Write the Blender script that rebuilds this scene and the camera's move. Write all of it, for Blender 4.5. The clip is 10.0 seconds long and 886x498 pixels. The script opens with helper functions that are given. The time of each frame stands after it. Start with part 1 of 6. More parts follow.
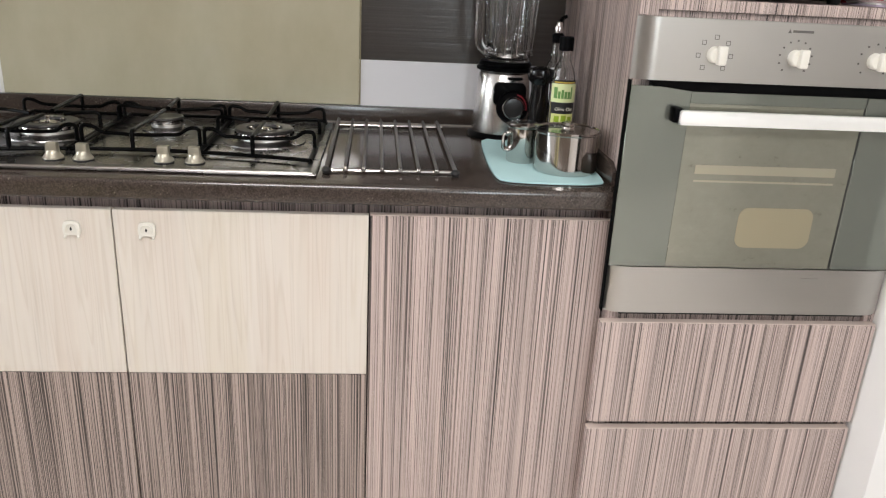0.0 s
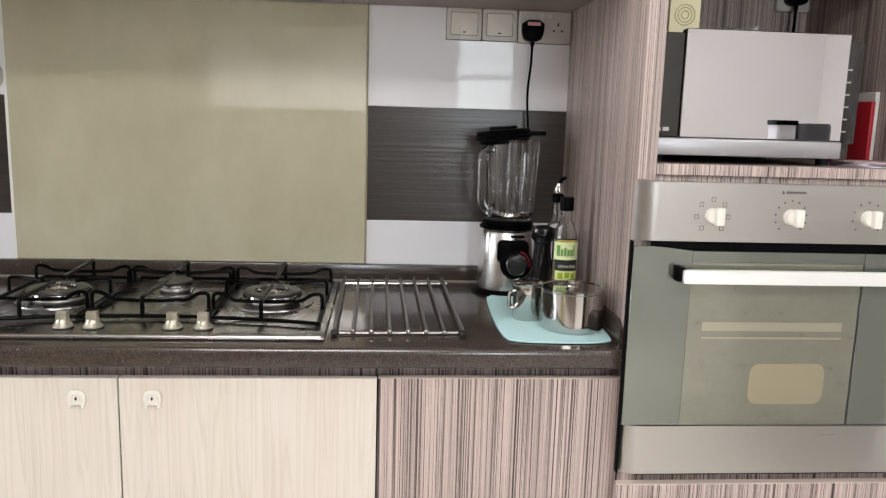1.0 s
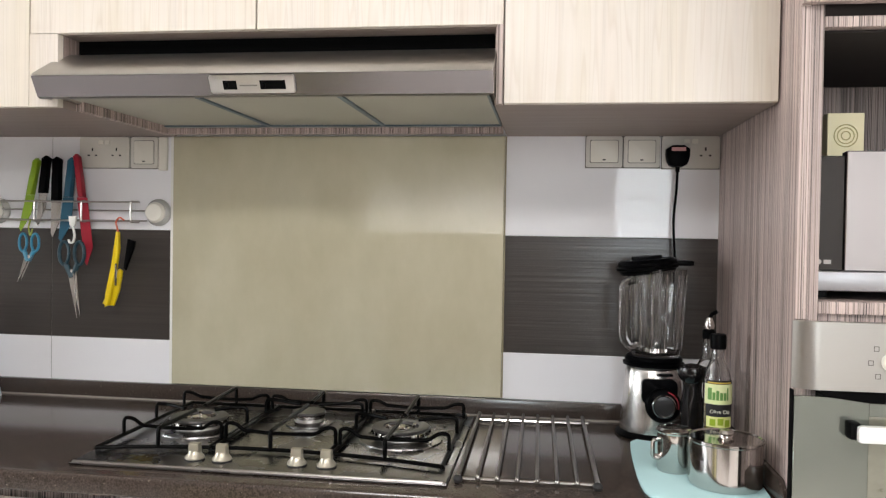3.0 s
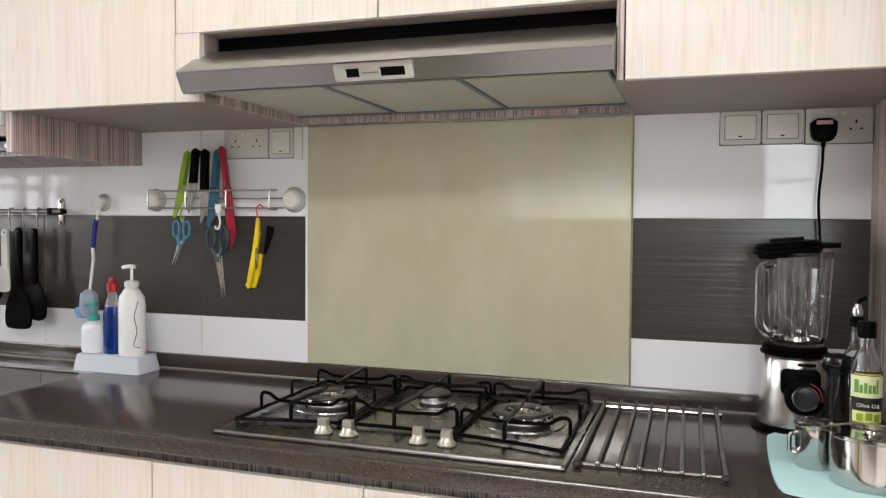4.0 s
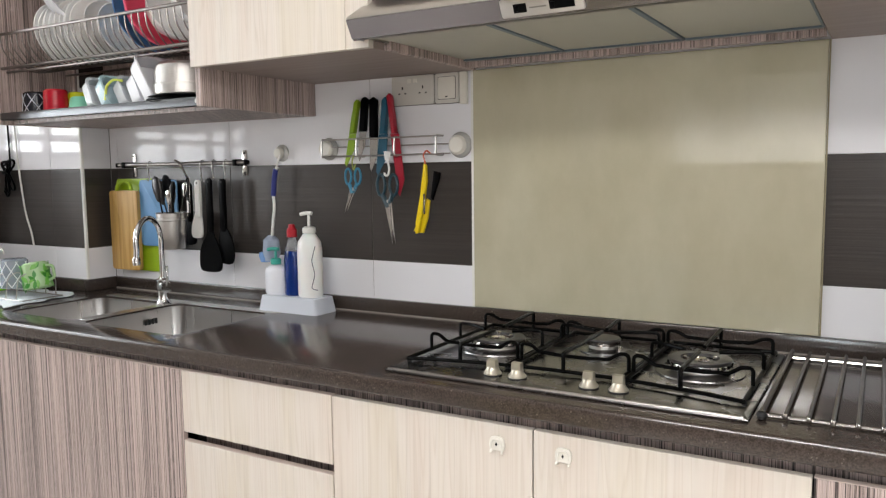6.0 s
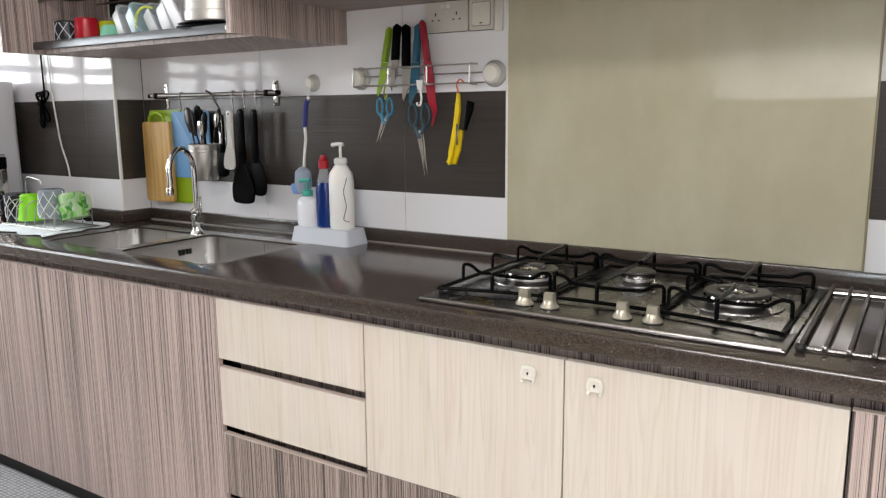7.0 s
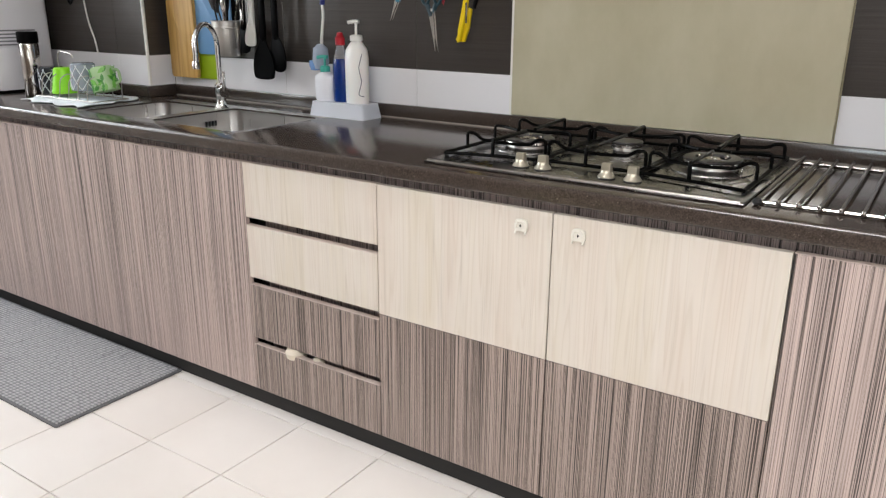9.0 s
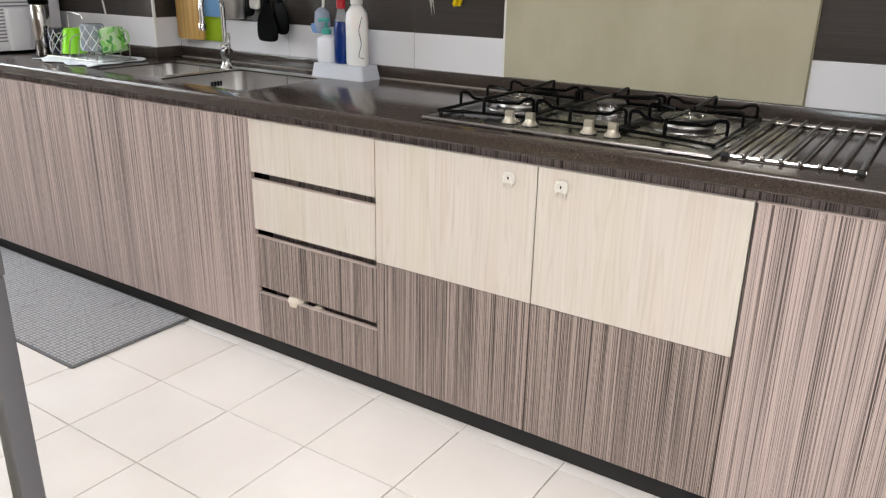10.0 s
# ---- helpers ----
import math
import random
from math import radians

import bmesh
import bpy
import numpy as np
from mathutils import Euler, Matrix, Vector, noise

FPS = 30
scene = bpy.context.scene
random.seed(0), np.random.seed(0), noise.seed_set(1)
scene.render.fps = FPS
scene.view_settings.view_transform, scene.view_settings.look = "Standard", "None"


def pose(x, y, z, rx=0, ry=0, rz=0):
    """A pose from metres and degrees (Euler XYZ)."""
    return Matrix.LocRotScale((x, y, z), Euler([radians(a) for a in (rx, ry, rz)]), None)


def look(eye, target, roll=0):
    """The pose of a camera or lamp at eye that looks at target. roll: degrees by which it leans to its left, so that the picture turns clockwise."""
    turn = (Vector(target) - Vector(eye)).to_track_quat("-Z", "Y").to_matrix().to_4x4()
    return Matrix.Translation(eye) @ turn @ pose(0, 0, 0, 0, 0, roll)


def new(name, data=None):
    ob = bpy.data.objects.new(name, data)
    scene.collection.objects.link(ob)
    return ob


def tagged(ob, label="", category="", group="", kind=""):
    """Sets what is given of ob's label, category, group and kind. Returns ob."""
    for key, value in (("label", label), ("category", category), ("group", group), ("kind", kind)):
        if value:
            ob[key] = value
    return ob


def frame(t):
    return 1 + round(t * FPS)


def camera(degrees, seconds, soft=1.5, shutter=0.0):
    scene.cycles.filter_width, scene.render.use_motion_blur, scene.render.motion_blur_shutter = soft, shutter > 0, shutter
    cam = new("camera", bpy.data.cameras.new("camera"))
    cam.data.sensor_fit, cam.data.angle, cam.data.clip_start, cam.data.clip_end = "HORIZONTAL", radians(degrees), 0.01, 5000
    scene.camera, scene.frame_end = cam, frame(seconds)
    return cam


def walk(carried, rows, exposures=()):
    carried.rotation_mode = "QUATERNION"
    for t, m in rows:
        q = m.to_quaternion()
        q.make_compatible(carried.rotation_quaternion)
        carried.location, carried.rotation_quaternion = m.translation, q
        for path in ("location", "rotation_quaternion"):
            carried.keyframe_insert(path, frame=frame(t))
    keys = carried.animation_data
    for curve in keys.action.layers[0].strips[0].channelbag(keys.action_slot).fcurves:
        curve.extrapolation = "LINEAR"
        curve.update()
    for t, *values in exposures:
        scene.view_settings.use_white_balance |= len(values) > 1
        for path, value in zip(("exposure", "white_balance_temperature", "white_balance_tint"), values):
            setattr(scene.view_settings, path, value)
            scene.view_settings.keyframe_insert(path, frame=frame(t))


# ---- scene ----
cam = camera(59.9, 10.0, soft=1.25)
PATH = [
    (0, (0.063, -2.101, 1.266), (0.228, -0.229, 0.583), 2.9),
    (0.5, (0.062, -2.101, 1.288), (0.222, -0.17, 0.792), 2.4),
    (1, (0.045, -2.094, 1.308), (0.205, -0.129, 0.975), 1.7),
    (1.5, (0.036, -2.084, 1.329), (0.159, -0.098, 1.134), 1.1),
    (2, (0.046, -2.066, 1.334), (0.091, -0.068, 1.24), 0.9),
    (2.5, (0.076, -2.037, 1.342), (-0.017, -0.039, 1.301), 0.9),
    (4, (0.158, -2.007, 1.326), (-0.468, -0.109, 1.254), 0.4),
    (4.5, (0.157, -1.995, 1.323), (-0.61, -0.151, 1.218), -0.3),
    (5, (0.152, -1.993, 1.326), (-0.725, -0.2, 1.193), -0.7),
    (5.5, (0.143, -1.995, 1.318), (-0.809, -0.242, 1.163), -0.8),
    (7, (0.124, -1.976, 1.277), (-0.94, -0.318, 0.928), -0.5),
    (7.5, (0.12, -1.973, 1.265), (-0.962, -0.349, 0.826), -0.6),
    (8, (0.129, -1.991, 1.253), (-0.953, -0.389, 0.739), -0.4),
    (8.5, (0.187, -2.039, 1.24), (-0.889, -0.452, 0.671), -0.0),
    (9, (0.257, -2.142, 1.24), (-0.801, -0.558, 0.633), 0.4),
    (9.5, (0.306, -2.223, 1.236), (-0.737, -0.643, 0.593), 0.8),
    (10, (0.352, -2.253, 1.232), (-0.691, -0.687, 0.554), 1.0),
]
walk(cam, [(t, look(eye, target, roll)) for t, eye, target, roll in PATH],
     [(0, -0.22), (1, -0.1), (2.5, 0.0), (5.5, -0.08), (8, -0.16), (10, -0.2)])

# ---- light ----
world = bpy.data.worlds.new("world")
scene.world = world
world.use_nodes = True
wn = world.node_tree
sky = wn.nodes.new("ShaderNodeTexSky")
sky.sky_type, sky.sun_disc = "NISHITA", False
sky.sun_elevation, sky.sun_rotation = radians(48), radians(200)
wn.links.new(sky.outputs[0], wn.nodes["Background"].inputs[0])
wn.nodes["Background"].inputs[1].default_value = 0.12
scene.view_settings.exposure = 0.0


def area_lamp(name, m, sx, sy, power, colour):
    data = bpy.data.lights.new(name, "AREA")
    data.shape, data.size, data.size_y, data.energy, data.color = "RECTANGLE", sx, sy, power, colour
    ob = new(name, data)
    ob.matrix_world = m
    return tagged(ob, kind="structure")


# daylight in the window openings, and the ceiling lamp
area_lamp("window_daylight", look((0.85, -4.24, 1.72), (0.85, 0, 1.72)), 0.46, 1.1, 26, (0.84, 0.94, 1.0))
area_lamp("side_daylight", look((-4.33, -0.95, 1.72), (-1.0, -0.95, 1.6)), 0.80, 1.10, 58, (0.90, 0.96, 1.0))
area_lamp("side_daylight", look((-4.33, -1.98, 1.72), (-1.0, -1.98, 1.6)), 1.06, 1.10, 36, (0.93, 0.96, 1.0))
area_lamp("ceiling_light_glow", look((-0.35, -3.0, 2.555), (-0.35, -3.0, 0)), 1.2, 0.6, 58, (1.0, 0.975, 0.965))
area_lamp("hall_light_glow", look((1.7, -2.7, 2.555), (1.7, -2.7, 0)), 0.7, 0.7, 30, (1.0, 0.975, 0.965))
area_lamp("downlight_glow", look((-0.70, -1.18, 2.575), (-0.70, -1.18, 0)), 0.22, 0.22, 8, (1.0, 0.965, 0.95))

# ---- materials ----
def srgb(r, g, b):
    return tuple((c / 255 / 12.92) if c <= 10 else ((c / 255 + 0.055) / 1.055) ** 2.4 for c in (r, g, b)) + (1,)


def material(name, colour, rough=0.5, metal=0.0, **more):
    m = bpy.data.materials.new(name)
    m.use_nodes = True
    b = m.node_tree.nodes["Principled BSDF"]
    b.inputs["Base Color"].default_value = colour
    b.inputs["Roughness"].default_value = rough
    b.inputs["Metallic"].default_value = metal
    for key, value in more.items():
        b.inputs[key.replace("_", " ")].default_value = value
    return m


class Nodes:
    """Short calls for building a node tree on a principled material."""

    def __init__(self, m):
        self.t = m.node_tree
        self.b = self.t.nodes["Principled BSDF"]

    def add(self, kind):
        return self.t.nodes.new(kind)

    def link(self, a, b):
        self.t.links.new(a, b)

    def place(self, scale, offset=(0, 0, 0)):
        g = self.add("ShaderNodeNewGeometry")
        mp = self.add("ShaderNodeMapping")
        mp.inputs["Scale"].default_value = scale
        mp.inputs["Location"].default_value = offset
        self.link(g.outputs["Position"], mp.inputs["Vector"])
        return mp.outputs[0]

    def noise(self, vec, scale=1.0, detail=3.0, rough=0.55):
        n = self.add("ShaderNodeTexNoise")
        n.inputs["Scale"].default_value = scale
        n.inputs["Detail"].default_value = detail
        n.inputs["Roughness"].default_value = rough
        self.link(vec, n.inputs["Vector"])
        return n.outputs["Fac"]

    def ramp(self, fac, stops, mode="LINEAR"):
        r = self.add("ShaderNodeValToRGB")
        r.color_ramp.interpolation = mode
        e = r.color_ramp.elements
        while len(e) < len(stops):
            e.new(0.5)
        for el, (p, c) in zip(e, stops):
            el.position, el.color = p, c
        self.link(fac, r.inputs[0])
        return r.outputs[0]

    def mix(self, fac, a, b, blend="MIX"):
        n = self.add("ShaderNodeMix")
        n.data_type, n.blend_type = "RGBA", blend
        for sock, value in ((n.inputs[0], fac), (n.inputs[6], a), (n.inputs[7], b)):
            if isinstance(value, (int, float, tuple)):
                sock.default_value = value
            else:
                self.link(value, sock)
        return n.outputs[2]

    def bump(self, height, strength=0.2, distance=0.001):
        n = self.add("ShaderNodeBump")
        n.inputs["Strength"].default_value = strength
        n.inputs["Distance"].default_value = distance
        self.link(height, n.inputs["Height"])
        self.link(n.outputs[0], self.b.inputs["Normal"])

    def roughness(self, fac, lo, hi):
        n = self.add("ShaderNodeMapRange")
        n.inputs["To Min"].default_value, n.inputs["To Max"].default_value = lo, hi
        self.link(fac, n.inputs[0])
        self.link(n.outputs[0], self.b.inputs["Roughness"])

    def colour(self, out):
        self.link(out, self.b.inputs["Base Color"])


def grain_vector(n, across, along, offset=(0, 0, 0)):
    """Wood grain that runs upwards: x and y are summed, so that both faces of a panel are striped."""
    g = n.add("ShaderNodeNewGeometry")
    s = n.add("ShaderNodeSeparateXYZ")
    n.link(g.outputs["Position"], s.inputs[0])
    add = n.add("ShaderNodeMath")
    add.operation = "MULTIPLY_ADD"
    n.link(s.outputs[1], add.inputs[0])
    add.inputs[1].default_value = 0.83
    n.link(s.outputs[0], add.inputs[2])
    c = n.add("ShaderNodeCombineXYZ")
    n.link(add.outputs[0], c.inputs[0])
    n.link(s.outputs[2], c.inputs[1])
    mp = n.add("ShaderNodeMapping")
    mp.inputs["Scale"].default_value = (across, along, 1)
    mp.inputs["Location"].default_value = offset
    n.link(c.outputs[0], mp.inputs["Vector"])
    return mp.outputs[0]


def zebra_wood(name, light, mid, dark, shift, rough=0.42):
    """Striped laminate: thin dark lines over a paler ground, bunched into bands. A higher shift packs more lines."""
    m = material(name, mid, rough)
    n = Nodes(m)
    fine = n.noise(grain_vector(n, 520, 0.7), 1.0, 2.0, 0.6)
    hair = n.noise(grain_vector(n, 900, 2.5, (2, 5, 0)), 1.0, 1.0, 0.5)
    bands = n.noise(grain_vector(n, 150, 0.3, (4, 9, 0)), 1.0, 1.0, 0.5)
    broad = n.noise(grain_vector(n, 30, 0.2, (7, 3, 0)), 1.0, 2.0, 0.6)
    a = n.ramp(fine, [(0.36 + shift, dark), (0.425 + shift, mid), (0.465 + shift, light), (0.62, light), (0.68, mid)])
    h = n.ramp(hair, [(0.30, (0.74, 0.73, 0.72, 1)), (0.55, (1, 1, 1, 1))])
    c = n.ramp(bands, [(0.32, (0.50, 0.49, 0.485, 1)), (0.38, (0.70, 0.69, 0.69, 1)), (0.43, (1, 1, 1, 1)), (0.60, (1, 1, 1, 1)), (0.66, (0.74, 0.73, 0.72, 1))])
    b = n.ramp(broad, [(0.33, (0.74, 0.74, 0.74, 1)), (0.5, (0.95, 0.95, 0.95, 1)), (0.65, (1.0, 1.0, 1.0, 1))])
    n.colour(n.mix(1.0, n.mix(1.0, n.mix(1.0, a, h, "MULTIPLY"), c, "MULTIPLY"), b, "MULTIPLY"))
    n.bump(fine, 0.25, 0.0006)
    n.roughness(fine, rough - 0.06, rough + 0.1)
    return m


ZEBRA = zebra_wood("zebra_laminate", srgb(207, 188, 181), srgb(150, 133, 127), srgb(56, 49, 47), 0.01)
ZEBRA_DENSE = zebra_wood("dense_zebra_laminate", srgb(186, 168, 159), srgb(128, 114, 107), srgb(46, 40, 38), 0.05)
EDGE_BAND = material("pale_edge_band", srgb(206, 190, 180), 0.4)
UNDERSIDE = material("plain_taupe_laminate", srgb(146, 132, 124), 0.5)
_n = Nodes(UNDERSIDE)
_n.colour(_n.ramp(_n.noise(_n.place((3, 40, 40)), 1.0, 4.0), [(0.3, srgb(138, 125, 118)), (0.7, srgb(152, 138, 130))]))

CREAM = material("cream_ash_laminate", srgb(232, 222, 204), 0.36)
_n = Nodes(CREAM)
_f = _n.noise(grain_vector(_n, 120, 2.6), 1.0, 4.0, 0.6)
_w = _n.noise(grain_vector(_n, 9, 0.9, (3, 1, 0)), 1.0, 4.0, 0.6)
_c = _n.ramp(_f, [(0.30, srgb(206, 198, 188)), (0.40, srgb(215, 207, 197)), (0.75, srgb(221, 213, 203))])
_d = _n.ramp(_w, [(0.30, srgb(250, 248, 240)), (0.5, srgb(255, 255, 255)), (0.68, srgb(252, 248, 246))])
_k = _n.add("ShaderNodeMath")
_k.operation = "MULTIPLY"
_k.inputs[1].default_value = 17.0
_n.link(_n.noise(grain_vector(_n, 16, 0.55, (1, 6, 0)), 1.0, 2.0, 0.5), _k.inputs[0])
_r = _n.add("ShaderNodeMath")
_r.operation = "FRACT"
_n.link(_k.outputs[0], _r.inputs[0])
_e = _n.ramp(_r.outputs[0], [(0.0, srgb(255, 255, 255)), (0.60, srgb(254, 254, 253)), (0.86, srgb(247, 245, 242)), (1.0, srgb(255, 255, 255))])
_n.colour(_n.mix(1.0, _n.mix(1.0, _c, _d, "MULTIPLY"), _e, "MULTIPLY"))
_n.bump(_f, 0.1, 0.0004)

QUARTZ = material("dark_quartz", srgb(78, 68, 61), 0.15, Specular_IOR_Level=0.6)
_n = Nodes(QUARTZ)
_v = _n.add("ShaderNodeTexVoronoi")
_v.inputs["Scale"].default_value = 420
_n.link(_n.place((1, 1, 1)), _v.inputs["Vector"])
_s = _n.noise(_n.place((1, 1, 1)), 300, 2.0)
_base = _n.ramp(_s, [(0.35, srgb(48, 41, 37)), (0.65, srgb(76, 66, 60))])
_speck = _n.ramp(_v.outputs["Color"], [(0.90, (0, 0, 0, 1)), (0.95, (1, 1, 1, 1))])
_n.colour(_n.mix(_speck, _base, srgb(112, 102, 93)))
_n.roughness(_n.noise(_n.place((1, 1, 1)), 9, 4.0), 0.12, 0.2)


def tile_material(name, colour, rough, ridges):
    m = material(name, colour, rough)
    n = Nodes(m)
    r = n.add("ShaderNodeObjectInfo")
    tint = n.ramp(r.outputs["Random"], [(0.0, (0.96, 0.96, 0.96, 1)), (1.0, (1, 1, 1, 1))])
    if ridges:
        lines = n.noise(n.place((1.6, 1.6, 125)), 1.0, 3.0, 0.6)
        shade = n.ramp(lines, [(0.3, (0.84, 0.84, 0.84, 1)), (0.7, (1.08, 1.08, 1.08, 1))])
        n.colour(n.mix(1.0, n.mix(1.0, colour, shade, "MULTIPLY"), tint, "MULTIPLY"))
        n.bump(lines, 0.5, 0.0016)
        n.roughness(lines, rough, rough + 0.12)
    else:
        n.colour(n.mix(1.0, colour, tint, "MULTIPLY"))
        n.bump(n.noise(n.place((7, 7, 7)), 1.0, 2.0), 0.06, 0.002)
    return m


WHITE_TILE = tile_material("white_gloss_tile", srgb(238, 237, 240), 0.035, False)
WHITE_TILE.node_tree.nodes["Principled BSDF"].inputs["Specular IOR Level"].default_value = 0.24
DARK_TILE = tile_material("dark_ridged_tile", srgb(66, 61, 58), 0.17, True)
WALL_GROUT = material("grey_grout", srgb(126, 121, 117), 0.85)
GROUT = material("pale_grout", srgb(206, 201, 194), 0.85)
FLOOR_TILE = material("floor_tile", srgb(228, 221, 213), 0.33)
_n = Nodes(FLOOR_TILE)
_o = _n.add("ShaderNodeObjectInfo")
_t = _n.ramp(_o.outputs["Random"], [(0, srgb(234, 228, 223)), (1, srgb(240, 235, 231))])
_q = _n.ramp(_n.noise(_n.place((3, 3, 3)), 1.0, 5.0), [(0.3, (0.94, 0.93, 0.92, 1)), (0.7, (1, 1, 1, 1))])
_n.colour(_n.mix(1.0, _t, _q, "MULTIPLY"))
_n.bump(_n.noise(_n.place((60, 60, 60)), 1.0, 2.0), 0.06, 0.001)

PAINT = material("white_wall_paint", srgb(236, 234, 232), 0.7)
_n = Nodes(PAINT)
_n.bump(_n.noise(_n.place((160, 160, 160)), 1.0, 2.0), 0.12, 0.001)
_n.colour(_n.ramp(_n.noise(_n.place((1.2, 1.2, 1.2)), 1.0, 4.0), [(0.3, srgb(230, 228, 226)), (0.7, srgb(239, 238, 236))]))

OLIVE_GLASS = material("olive_back_painted_glass", srgb(180, 170, 145), 0.02, Coat_Weight=1.0, Coat_Roughness=0.01, Coat_IOR=2.0)
_n = Nodes(OLIVE_GLASS)
_n.colour(_n.ramp(_n.noise(_n.place((4.5, 4.5, 2.6)), 1.0, 5.0, 0.6), [(0.3, srgb(186, 179, 152)), (0.7, srgb(203, 198, 173))]))
_n.roughness(_n.noise(_n.place((5, 5, 3)), 1.0, 5.0), 0.02, 0.05)


def brushed(name, colour, rough, scale):
    m = material(name, colour, rough, 1.0)
    n = Nodes(m)
    lines = n.noise(n.place(scale), 1.0, 3.0, 0.6)
    n.roughness(lines, rough - 0.07, rough + 0.09)
    n.bump(lines, 0.02, 0.0003)
    return m


STEEL = brushed("brushed_steel", srgb(182, 179, 174), 0.3, (4, 300, 400))
SINK_STEEL = material("sink_steel", srgb(186, 183, 180), 0.3, 1.0)
_n = Nodes(SINK_STEEL)
_n.roughness(_n.noise(_n.place((60, 60, 4)), 1.0, 4.0), 0.22, 0.38)
HOB_STEEL = material("hob_steel", srgb(128, 126, 125), 0.27, 1.0)
_n = Nodes(HOB_STEEL)
_n.roughness(_n.noise(_n.place((9, 9, 9)), 1.0, 4.0), 0.22, 0.32)
CHROME = material("polished_chrome", srgb(226, 226, 226), 0.07, 1.0)
STEEL_ROUND = material("satin_steel_round", srgb(212, 209, 206), 0.24, 1.0)
SATIN = material("satin_steel", srgb(208, 205, 201), 0.38, 1.0)
# canopy steel in a darker copy: the front's dim reflections put into its colour
FASCIA = brushed("dim_reflection_steel", srgb(128, 125, 127), 0.22, (4, 300, 400))
POLISHED = material("polished_steel", srgb(198, 194, 190), 0.11, 1.0)
WIRE = material("steel_wire", srgb(178, 174, 170), 0.34, 1.0)
DARK_WIRE = material("dark_steel_wire", srgb(128, 122, 118), 0.34, 1.0)
GUNMETAL = material("gunmetal", srgb(58, 56, 56), 0.3, 0.9)
ENAMEL = material("black_enamel", srgb(5, 5, 5), 0.3, Specular_IOR_Level=0.06)
BLACK = material("black_plastic", srgb(6, 6, 7), 0.4, Specular_IOR_Level=0.04)
RUBBER = material("dark_rubber", srgb(30, 29, 29), 0.7)
# near-black: painted shade for open gaps, also black trim on hood switches and oven
VOID = material("shade_and_trim_black", srgb(5, 5, 5), 0.95, Specular_IOR_Level=0.1)
# dark brown that paints the shade inside carcasses, drawer gaps and the niche
SHADOW_GAP = material("gap_shade_brown", srgb(40, 34, 31), 0.8)
KNOB = material("champagne_knob", srgb(186, 180, 164), 0.3, 0.65)
IVORY = material("ivory_plastic", srgb(226, 222, 212), 0.35)
WHITE_PLASTIC = material("white_plastic", srgb(232, 231, 226), 0.32)
CLEAR = material("clear_glass", (1, 1, 1, 1), 0.02, Transmission_Weight=1.0, IOR=1.45)
CLEAR_PLASTIC = material("clear_plastic", srgb(248, 250, 251), 0.1, Transmission_Weight=0.82, IOR=1.22)
BOX_PLASTIC = material("clear_box_plastic", srgb(240, 243, 246), 0.18, 0.0, Alpha=0.42)
CLOUDY_PLASTIC = material("cloudy_box_plastic", srgb(240, 240, 244), 0.3, 0.0, Alpha=0.7)
FROSTED = material("frosted_plastic", srgb(232, 236, 244), 0.42, Transmission_Weight=0.35, IOR=1.3)
FILTER = material("grease_filter_mesh", srgb(186, 184, 172), 0.5, 0.2)
_n = Nodes(FILTER)
_n.bump(_n.noise(_n.place((900, 900, 900)), 1.0, 1.0), 0.5, 0.001)
MIRROR = material("silver_mirror_glass", srgb(190, 187, 189), 0.008, 1.0)
DARK_GLASS = material("dark_gloss_glass", srgb(38, 34, 32), 0.06)


def plain(name, r, g, b, rough=0.4, **more):
    return material(name, srgb(r, g, b), rough, 0.0, **more)

# ---- mesh tools ----
def bx(bm, x0, x1, y0, y1, z0, z1, bevel=0.0, seg=2):
    vs = [bm.verts.new(p) for p in ((x0, y0, z0), (x1, y0, z0), (x1, y1, z0), (x0, y1, z0), (x0, y0, z1), (x1, y0, z1), (x1, y1, z1), (x0, y1, z1))]
    fs = [bm.faces.new([vs[i] for i in f]) for f in ((0, 3, 2, 1), (4, 5, 6, 7), (0, 1, 5, 4), (1, 2, 6, 5), (2, 3, 7, 6), (3, 0, 4, 7))]
    if bevel:
        edges = list({e for f in fs for e in f.edges})
        bmesh.ops.bevel(bm, geom=edges, offset=bevel, segments=seg, affect="EDGES", profile=0.5)
    return bm


def box(x0, x1, y0, y1, z0, z1, bevel=0.0, seg=2):
    return bx(bmesh.new(), x0, x1, y0, y1, z0, z1, bevel, seg)


def lathe(bm, profile, seg=32, centre=(0, 0, 0), squash=(1, 1)):
    """Turns a profile of (radius, height) about the upright axis."""
    rings = []
    for r, z in profile:
        if r < 1e-5:
            rings.append([bm.verts.new((centre[0], centre[1], centre[2] + z))])
        else:
            rings.append([bm.verts.new((centre[0] + r * squash[0] * math.cos(2 * math.pi * i / seg), centre[1] + r * squash[1] * math.sin(2 * math.pi * i / seg), centre[2] + z)) for i in range(seg)])
    for a, b in zip(rings, rings[1:]):
        for i in range(seg):
            j = (i + 1) % seg
            if len(a) == 1 and len(b) == 1:
                continue
            if len(a) == 1:
                bm.faces.new((a[0], b[j], b[i]))
            elif len(b) == 1:
                bm.faces.new((a[i], a[j], b[0]))
            else:
                bm.faces.new((a[i], a[j], b[j], b[i]))
    for f in bm.faces:
        f.smooth = True
    return bm


def turned(profile, seg=32, centre=(0, 0, 0), squash=(1, 1)):
    return lathe(bmesh.new(), profile, seg, centre, squash)


